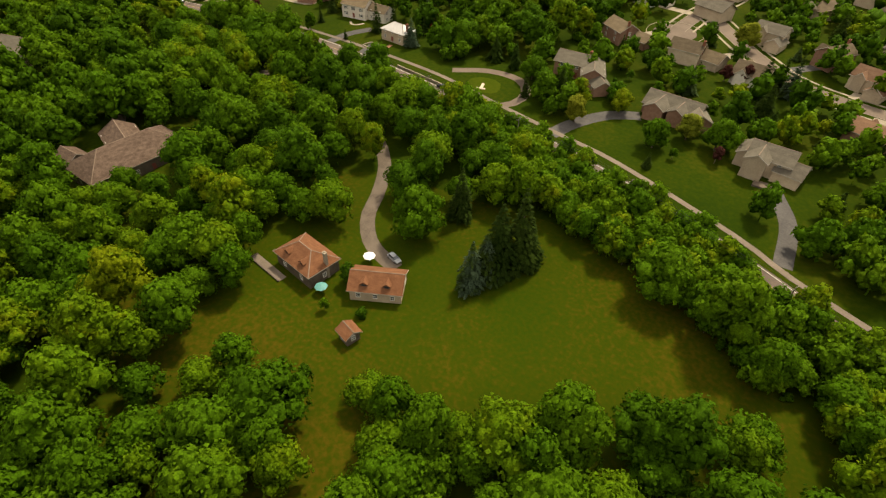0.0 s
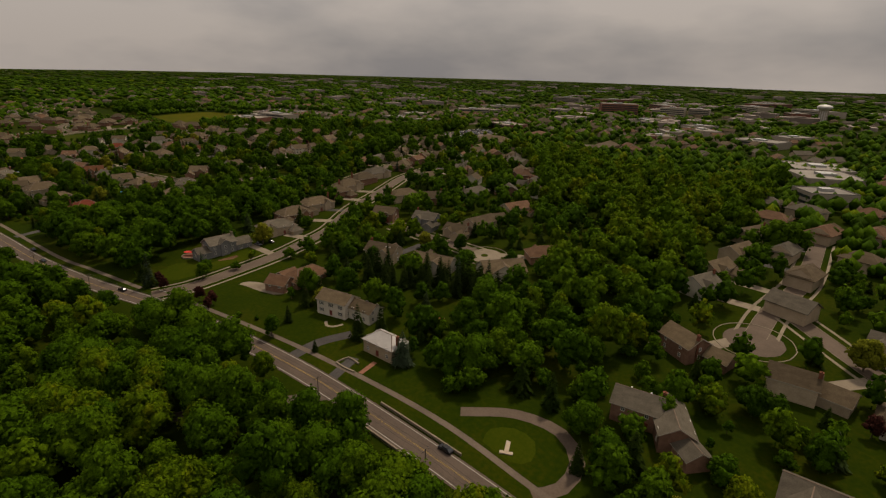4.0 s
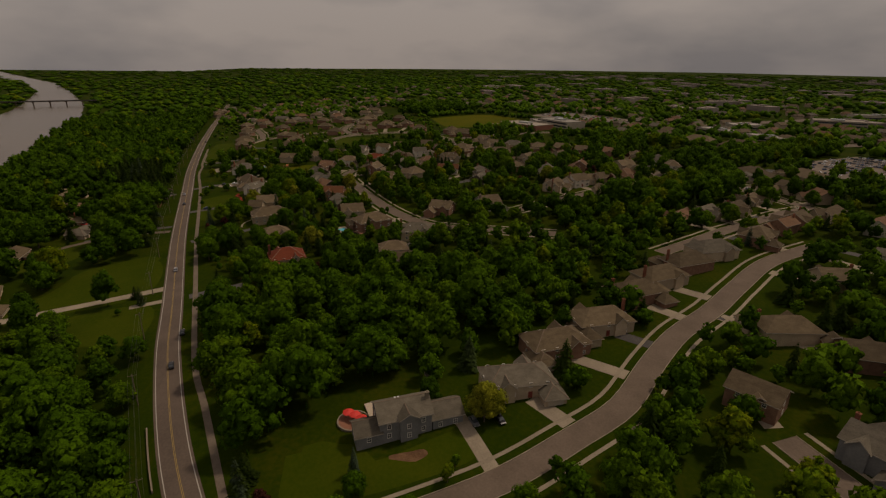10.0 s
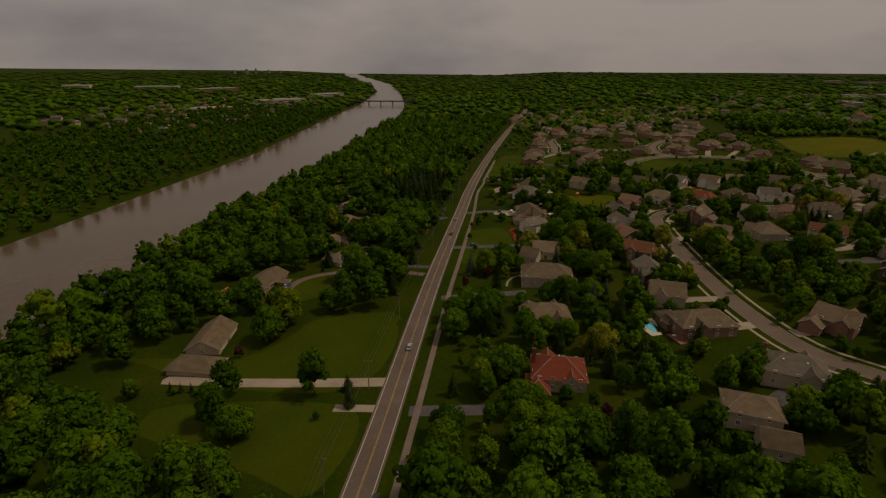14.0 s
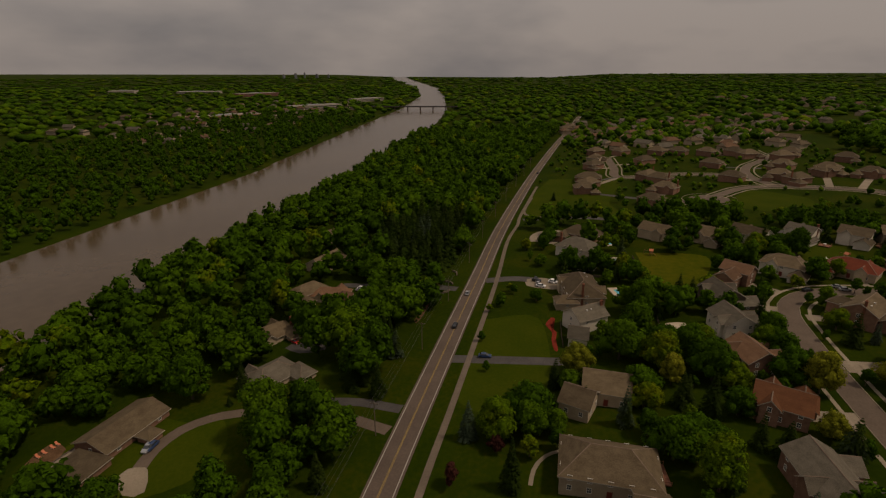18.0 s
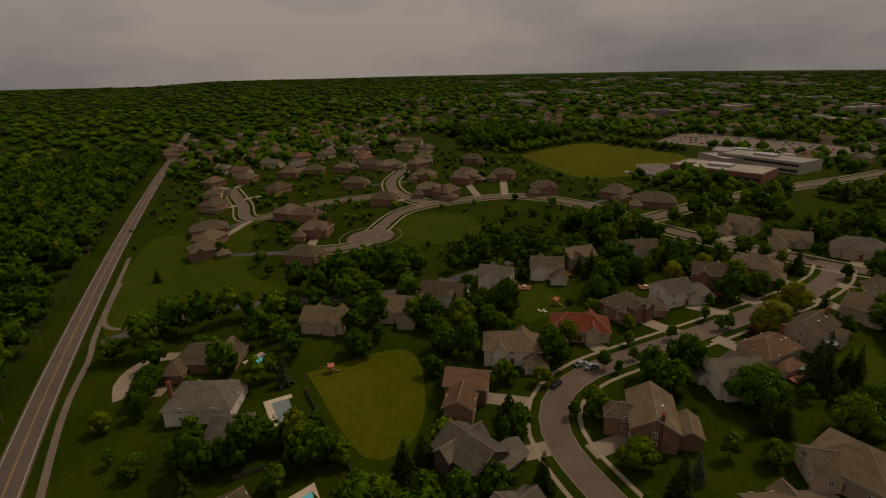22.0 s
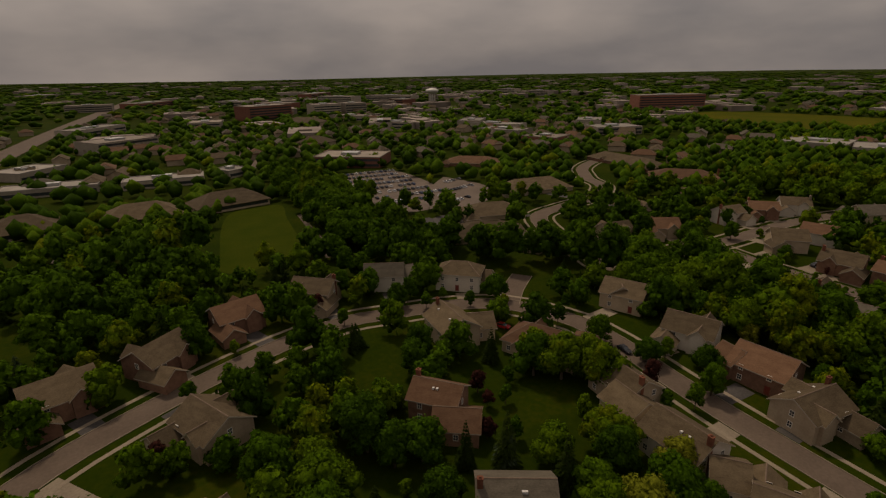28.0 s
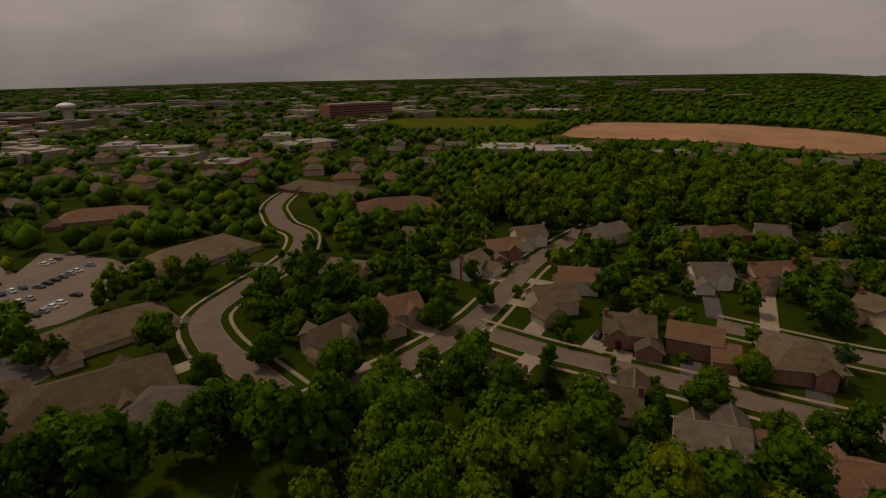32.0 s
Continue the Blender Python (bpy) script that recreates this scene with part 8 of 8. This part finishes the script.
def deck(x, y, turn, L, W, label):
    """A raised timber deck with boards, posts and a rail on three sides."""
    t = tagged(new("deck"), label, "deck")
    t.matrix_basis = pose(x, y, z_at(x, y), 0, 0, turn)
    n = int(L / 0.3)
    part("joists", boxes("deck_joists", [(-L / 2, L / 2, -W / 2, W / 2, 0.3, 0.5)], MAT["deck_wood"]), t)
    plank = boxes("deck_board", [(0, 0.93 * L / n, -W / 2, W / 2, 0.5, 0.56)], MAT["deck_wood"])
    for i in range(n):
        part("board", plank, t, "", pose(-L / 2 + i * L / n, 0, 0))
    for a, b in ((-1, -1), (1, -1), (1, 1), (-1, 1), (0, -1)):
        part("post", boxes("deck_post", [(-0.06, 0.06, -0.06, 0.06, -0.5, 1.5)], MAT["deck_wood"]), t, "", pose(a * (L / 2 - 0.07), b * (W / 2 - 0.07), 0))
    for q in ((-L / 2, L / 2, -W / 2, -W / 2 + 0.08), (-L / 2, -L / 2 + 0.08, -W / 2, W / 2), (L / 2 - 0.08, L / 2, -W / 2, W / 2)):
        part("rail", boxes("deck_rail", [(*q, 1.42, 1.5)], MAT["deck_wood"]), t)
    return t


def garden_chair(x, y, turn, mat, label):
    c = tagged(new("garden_chair"), label, "chair", "garden chairs")
    c.matrix_basis = pose(x, y, z_at(x, y) + 0.02, 0, 0, turn)
    part("seat", boxes("chair_seat", [(-0.35, 0.9, -0.33, 0.33, 0.3, 0.38)], MAT[mat]), c)
    part("backrest", boxes("chair_back", [(-0.05, 0.05, -0.33, 0.33, 0.0, 0.75)], MAT[mat]), c, "", pose(-0.33, 0, 0.34, 0, -28, 0))
    for s in (-1, 1):
        part("leg_frame", boxes("chair_legs", [(-0.3, -0.24, s * 0.33 - 0.03, s * 0.33 + 0.03, 0, 0.3), (0.75, 0.81, s * 0.33 - 0.03, s * 0.33 + 0.03, 0, 0.3), (-0.3, 0.81, s * 0.33 - 0.03, s * 0.33 + 0.03, 0.24, 0.3)], MAT["white_trim"]), c)


def garden_table(x, y, label):
    t = tagged(new("garden_table"), label, "table")
    t.matrix_basis = pose(x, y, z_at(x, y) + 0.02)
    part("tabletop", spin([(0.05, 0.66), (0.72, 0.68), (0.75, 0.71), (0.72, 0.74), (0.05, 0.74)], 14, "table_top", MAT["white_trim"]), t)
    part("pedestal", spin([(0.3, 0.0), (0.28, 0.05), (0.05, 0.08), (0.05, 0.7)], 10, "table_leg", MAT["steel"]), t)


def trampoline(x, y):
    t = tagged(new("trampoline"), "round garden trampoline with a pale padded rim", "trampoline")
    t.matrix_basis = pose(x, y, z_at(x, y))
    part("jumping_mat", spin([(0.1, 0.78), (1.85, 0.78), (1.85, 0.8), (0.1, 0.8)], 24, "trampoline_mat", MAT["wire"]), t)
    part("rim", spin([(1.8, 0.74), (2.2, 0.74), (2.25, 0.8), (2.2, 0.86), (1.8, 0.86), (1.8, 0.74)], 24, "trampoline_rim", MAT["sand"]), t)
    for i in range(6):
        a = i * math.pi / 3
        part("leg", spin([(0.04, -0.2), (0.04, 0.76)], 6, "trampoline_leg", MAT["steel"]), t, "", pose(2.1 * math.cos(a), 2.1 * math.sin(a), 0))


def gazebo(x, y, turn):
    g = tagged(new("gazebo"), "small garden gazebo with a red hipped roof", "gazebo")
    g.matrix_basis = pose(x, y, z_at(x, y), 0, 0, turn)
    part("floor", boxes("gazebo_floor", [(-1.7, 1.7, -1.7, 1.7, -0.4, 0.3)], MAT["deck_wood"]), g)
    part("roof", mesh("gazebo_roof", *roof_data(3.4, 3.4, 2.5, 3.7, "h", 0.3), ROOF["m"]), g)
    for a in (-1, 1):
        for b in (-1, 1):
            part("post", boxes("gazebo_post", [(-0.08, 0.08, -0.08, 0.08, 0.3, 2.6)], MAT["deck_wood"]), g, "", pose(a * 1.6, b * 1.6, 0))


def play_frame(x, y, turn):
    p = tagged(new("play_frame"), "wooden garden play frame with a slide and swings", "play frame")
    p.matrix_basis = pose(x, y, z_at(x, y), 0, 0, turn)
    for a in (-0.7, 0.7):
        for b in (-0.7, 0.7):
            part("post", boxes("play_post", [(-0.06, 0.06, -0.06, 0.06, -0.2, 2.6)], MAT["deck_wood"]), p, "", pose(a, b, 0))
    part("platform", boxes("play_platform", [(-0.8, 0.8, -0.8, 0.8, 1.2, 1.3)], MAT["deck_wood"]), p)
    part("roof", mesh("play_roof", *roof_data(1.6, 1.6, 2.6, 3.3, "g", 0.2), MAT["coral"]), p)
    part("slide", boxes("play_slide", [(0, 2.4, -0.25, 0.25, 0, 0.06), (0, 2.4, -0.3, -0.25, 0, 0.2), (0, 2.4, 0.25, 0.3, 0, 0.2)], MAT["yellow_line"]), p, "yellow slide", pose(0.8, 0, 1.25, 0, 30, 0))
    part("swing_beam", boxes("play_beam", [(-3.6, -0.7, -0.06, 0.06, 2.3, 2.42), (-3.6, -3.48, -0.06, 0.06, -0.2, 2.3)], MAT["deck_wood"]), p)
    for c in (-1.6, -2.7):
        part("swing", boxes("play_swing", [(-0.22, 0.22, -0.12, 0.12, 0.5, 0.54), (-0.22, -0.2, -0.01, 0.01, 0.5, 2.35), (0.2, 0.22, -0.01, 0.01, 0.5, 2.35)], MAT["wire"]), p, "", pose(c, 0, 0))


trampoline(-687.4, 314)
play_frame(-670, 336.5, 30)
gazebo(-572.9, 368.5, 20)
for x, y, turn in ((-669.8, 328.6, 40), (-668.4, 329.8, 20)):
    garden_chair(x, y, turn, "white_trim", "white garden chair on a lawn")
for x, y in ((-504.9, 64.2), (-506.6, 64.5), (-508.8, 64.9), (-510.2, 65.1)):
    garden_chair(x, y, 80, "coral", "reclining garden chair with coral cushions")
umbrella(-496.7, 72.5, MAT["turquoise"], "turquoise garden umbrella beside a terrace")
umbrella(-598.7, 362.5, MAT["turquoise"], "turquoise umbrella over a wooden deck")
umbrella(-600.3, 382.5, PAINT["white"], "white umbrella on a back patio")
umbrella(-463, 261, PAINT["white"], "white umbrella beside a garden pool")
terrace(-462, 256, 20, 7, 5, "deck_wood", "reddish paved terrace beside a garden pool")
garden_table(-463.5, 254.5, "round white garden table on a terrace")
terrace(-505, 71.6, -9, 11, 1.6, "concrete", "long pale terrace along a low house")
for x, y, turn, L, W in ((-689, 336, 55, 5, 4), (-596.5, 360, 80, 6, 4), (-574.5, 364.5, 47, 5, 4), (-549, 253.5, -24, 5, 4), (-518.5, 226, 5, 7, 5), (-661, 373, 60, 5, 4), (-686.5, 360, 35, 5, 4)):
    deck(x, y, turn, L, W, "reddish timber deck with a rail behind a house")
for x, y in ((-518, 226.5), (-661, 373), (-689, 336)):
    t_ = new("garden_table")
    t_.matrix_basis = pose(x, y, z_at(x, y) + 0.57)
    tagged(t_, "round white table on a timber deck", "table")
    part("tabletop", spin([(0.05, 0.66), (0.72, 0.68), (0.75, 0.71), (0.72, 0.74), (0.05, 0.74)], 14, "table_top", MAT["white_trim"]), t_)
    part("pedestal", spin([(0.3, 0.0), (0.28, 0.05), (0.05, 0.08), (0.05, 0.7)], 10, "table_leg", MAT["steel"]), t_)
for pts in ([(-561, 374.7), (-556.5, 371.2), (-554.4, 368.4), (-552.5, 364)], [(-560.8, 356.5), (-559.2, 362.6), (-556.6, 367.7)], [(-512, 196.7), (-517.4, 197.4), (-522.6, 200.2), (-526, 206)]):
    tagged(strip("garden_path", curve(pts, 2), 1.1, 0.05, MAT["concrete"]), "curved pale garden path round a house", "path", kind="structure")
terrace(5, 171, 0, 6, 4, "street", "pale paved patio with garden furniture")

# the roadside garden island with its sign wall, and the road's stone parapet over the creek
patch("lawn", [(-112, 174), (-100, 171), (-94, 175), (-97, 184), (-106, 186), (-113, 181)], 0.09, MAT["lawn"], "oval lawn inside a looped drive", "lawn", 4)
sign = tagged(new("garden_marker"), "pale stone I-shaped bed set into the oval lawn", "marker")
sign.matrix_basis = pose(-104, 178, z_at(-104, 178), 0, 0, 20)
part("stem", boxes("marker_stem", [(-0.6, 0.6, -3.2, 3.2, -0.3, 0.16)], MAT["sand"]), sign)
for s in (-1, 1):
    part("bar", boxes("marker_bar", [(-1.8, 1.8, s * 3.6 - 0.5, s * 3.6 + 0.5, -0.3, 0.16)], MAT["sand"]), sign)
for s, lab in ((5.1, "low stone parapet beside the road"), (-5.1, "low stone parapet beside the road")):
    seg = MAIN[(MAIN[:, 0] < -112) & (MAIN[:, 0] > -150)]
    strip("parapet", seg, 0.4, 0.9, MAT["concrete"], s, 1.6, lab, "parapet")
seg = MAIN[(MAIN[:, 0] < -300) & (MAIN[:, 0] > -332)]
strip("parapet", seg, 0.35, 0.8, MAT["concrete"], 6.0, 1.4, "pale parapet of a culvert beside the road", "parapet")

# crosswalk bars at the street mouths
for cx, cy, turn, n in ((-275, 176, 8, 2), (-630, 444, 20, 2)):
    for i in range(n):
        b = new("road_marking", boxes("crossing_bar", [(-4, 4, -0.2, 0.2, 0, 0.02)], MAT["white_line"]))
        b.matrix_basis = pose(cx, cy + 2.4 * i, z_at(cx, cy) + 0.085, 0, 0, turn)
        tagged(b, "white crossing line painted on the street", "road marking", kind="structure")


def fence(pts, label):
    """A dark timber fence: a post every two and a half metres and a panel between."""
    f = tagged(new("garden_fence"), label, "fence", "garden fences")
    line = curve(pts, 2.6)
    for i, (x, y) in enumerate(line):
        part("post", FENCE_POST, f, "", pose(x, y, z_at(x, y)))
        if i:
            a = line[i - 1]
            d = line[i] - a
            part("panel", FENCE_PANEL, f, "", pose(a[0], a[1], (z_at(*a) + z_at(x, y)) / 2, 0, 0, math.degrees(math.atan2(d[1], d[0]))) @ Matrix.Diagonal((float(np.linalg.norm(d)), 1, 1, 1)))


FENCE_POST = boxes("fence_post", [(-0.07, 0.07, -0.07, 0.07, -0.5, 1.6)], MAT["bark"])
FENCE_PANEL = boxes("fence_panel", [(0.02, 0.98, -0.03, 0.03, 0.12, 1.45)], MAT["bark"])
fence([(-671.7, 242.5), (-656, 242.5), (-639, 243), (-623.6, 243.5)], "long dark timber fence behind a garden pool")
fence([(-645.5, 218.4), (-644.5, 228), (-643.3, 238)], "dark timber fence between two gardens")
play_frame(-676.3, 252, 70)


def shed(x, y, turn):
    """A small timber garden shed."""
    g = tagged(new("garden_shed"), "small timber garden shed with a pitched roof", "shed")
    g.matrix_basis = pose(x, y, z_at(x, y), 0, 0, turn)
    part("wall", mesh("shed_wall", *walls_data(3.2, 2.6, 2.1, 3.0, "g"), WALL["d"]), g)
    part("roof", roof_mesh("shed_roof", roof_data(3.2, 2.6, 2.1, 3.0, "g", 0.3), ROOF["g"], "g"), g)
    part("door", boxes("shed_door", [(-0.45, 0.45, -1.36, -1.28, 0, 1.9)], MAT["bark"]), g)


shed(-312.8, 233, 84)
patch("flower_bed", [(-287.6, 208.5), (-285, 211.7), (-282.2, 216.1), (-283.5, 221), (-286.4, 220.5), (-287.3, 216.5), (-288.9, 210)], 0.1, MAT["earth"], "curved planted bed before a blue-grey house", "flower bed", 3)
patch("forecourt", [(-257, 199), (-246, 198.6), (-233, 200), (-226.5, 203), (-226.5, 208.5), (-238, 208), (-250, 205.5)], 0.07, MAT["concrete"], "broad pale concrete drive before a brown-roofed house", "forecourt", 6)
patch("forecourt", [(-645, 188), (-647, 198), (-640, 208), (-629, 207.5), (-629.5, 200), (-634, 189)], 0.06, MAT["concrete"], "pale concrete forecourt with parked cars", "forecourt", 6)
patch("forecourt", [(-569, 102), (-577, 106), (-576, 118), (-570, 123), (-565, 112)], 0.06, MAT["dark_asphalt"], "dark asphalt forecourt before a garage", "forecourt", 6)
for x, y, turn, colour in ((-641.4, 195.4, 10, "black"), (-635.5, 196.5, 10, "silver"), (-639.1, 203, 25, "white"), (-618, 308, 40, "black"), (-635, 317, 80, "silver"), (-619.5, 280, 100, "dark blue"), (-288.7, 235.2, -5, "grey"), (-626.4, 115.2, 80, "white"), (-574, 106.5, 60, "red"), (-513, 93.2, 0, "dark blue")):
    car(x, y, turn, colour, "parked on a driveway")
tagged(strip("garden_path", curve([(-160.2, 187), (-160, 183), (-159.9, 179.5)], 2), 1.8, 0.06, MAT["deck_wood"]), "brick garden walk to a front door", "path", kind="structure")
tagged(strip("garden_path", curve([(-195.4, 197.5), (-193, 195.4), (-190, 196), (-188, 199.4)], 2), 1.2, 0.05, MAT["concrete"]), "curved pale walk before a white house", "path", kind="structure")
strip("low_wall", curve([(-170.9, 179.3), (-169.6, 183.8), (-164, 183)], 2), 0.5, 0.5, MAT["concrete"], 0, 0.9, "low stone garden wall", "wall")
strip("low_wall", curve([(-170.9, 179.3), (-166, 178.6), (-161.9, 178.8)], 2), 0.5, 0.5, MAT["concrete"], 0, 0.9, "low stone garden wall", "wall")
# a planted row along the verge, and stone gate arcs at the drives
patch("flower_bed", [(-594, 147.6), (-636, 149), (-636, 151.4), (-594, 150)], 0.08, MAT["earth"], "long mulched bed of small shrubs beside the road", "flower bed", 4)
for i in range(13):
    tree("bush", -595.5 - 3.1 * i, 148.9 + 0.1 * i, 0.42 + 0.1 * (i % 3))
for pts in ([(-651.6, 154.1), (-649.5, 156.5), (-645.5, 157.2)], [(-638, 152.5), (-636.5, 155.8), (-634, 157.2)], [(-624, 152.5), (-625, 155.6), (-627.5, 157)]):
    strip("gate_wall", curve(pts, 1.2), 0.45, 0.8, MAT["footpath"], 0, 1.2, "low curved stone wall at a driveway", "wall")
fence([(-583, 240.5), (-598.4, 241.2), (-610, 242)], "dark timber fence behind a sand court")
fence([(-597.6, 205.5), (-588, 205.6), (-578.3, 206)], "low garden fence beside a house")
deck(-150, 266, 10, 6, 4, "raised timber deck behind a pale house")
patch("terrace", [(-86, 256), (-80, 252), (-83, 247), (-88, 250)], 0.07, MAT["sand"], "pale stone patio beside a brick house", "terrace", 3)

# stop bars and crossing lines at the street corners
for (x0, y0), (x1, y1), wide in (((-418.4, 521), (-411.7, 519), 0.3), ((-419.9, 518.3), (-410.8, 516.3), 0.35), ((-421.2, 515.8), (-410.9, 512.6), 0.5), ((-368, 497.7), (-360.5, 497.2), 0.35), ((-367.8, 495.5), (-361, 494.8), 0.5)):
    mark = new("road_marking", boxes("crossing_line", [(0, math.hypot(x1 - x0, y1 - y0), -wide / 2, wide / 2, 0, 0.02)], MAT["white_line"]))
    mark.matrix_basis = pose(x0, y0, z_at((x0 + x1) / 2, (y0 + y1) / 2) + 0.1, 0, 0, math.degrees(math.atan2(y1 - y0, x1 - x0)))
    tagged(mark, "white crossing line painted on the street", "road marking", kind="structure")
patch("car_park", [(-450, 600), (-436, 605), (-431, 583), (-437, 578), (-446, 576), (-455, 582)], 0.09, MAT["dark_asphalt"], "dark asphalt yard before an office", "car park", 6)
for x, y, turn, colour in ((-348.5, 467.9, 5, "black"), (-349.1, 465.3, 5, "grey"), (-371, 421.4, 0, "black"), (-371.1, 418.8, 0, "black"), (-411.5, 512.5, 100, "grey")):
    car(x, y, turn, colour, "parked on a driveway")
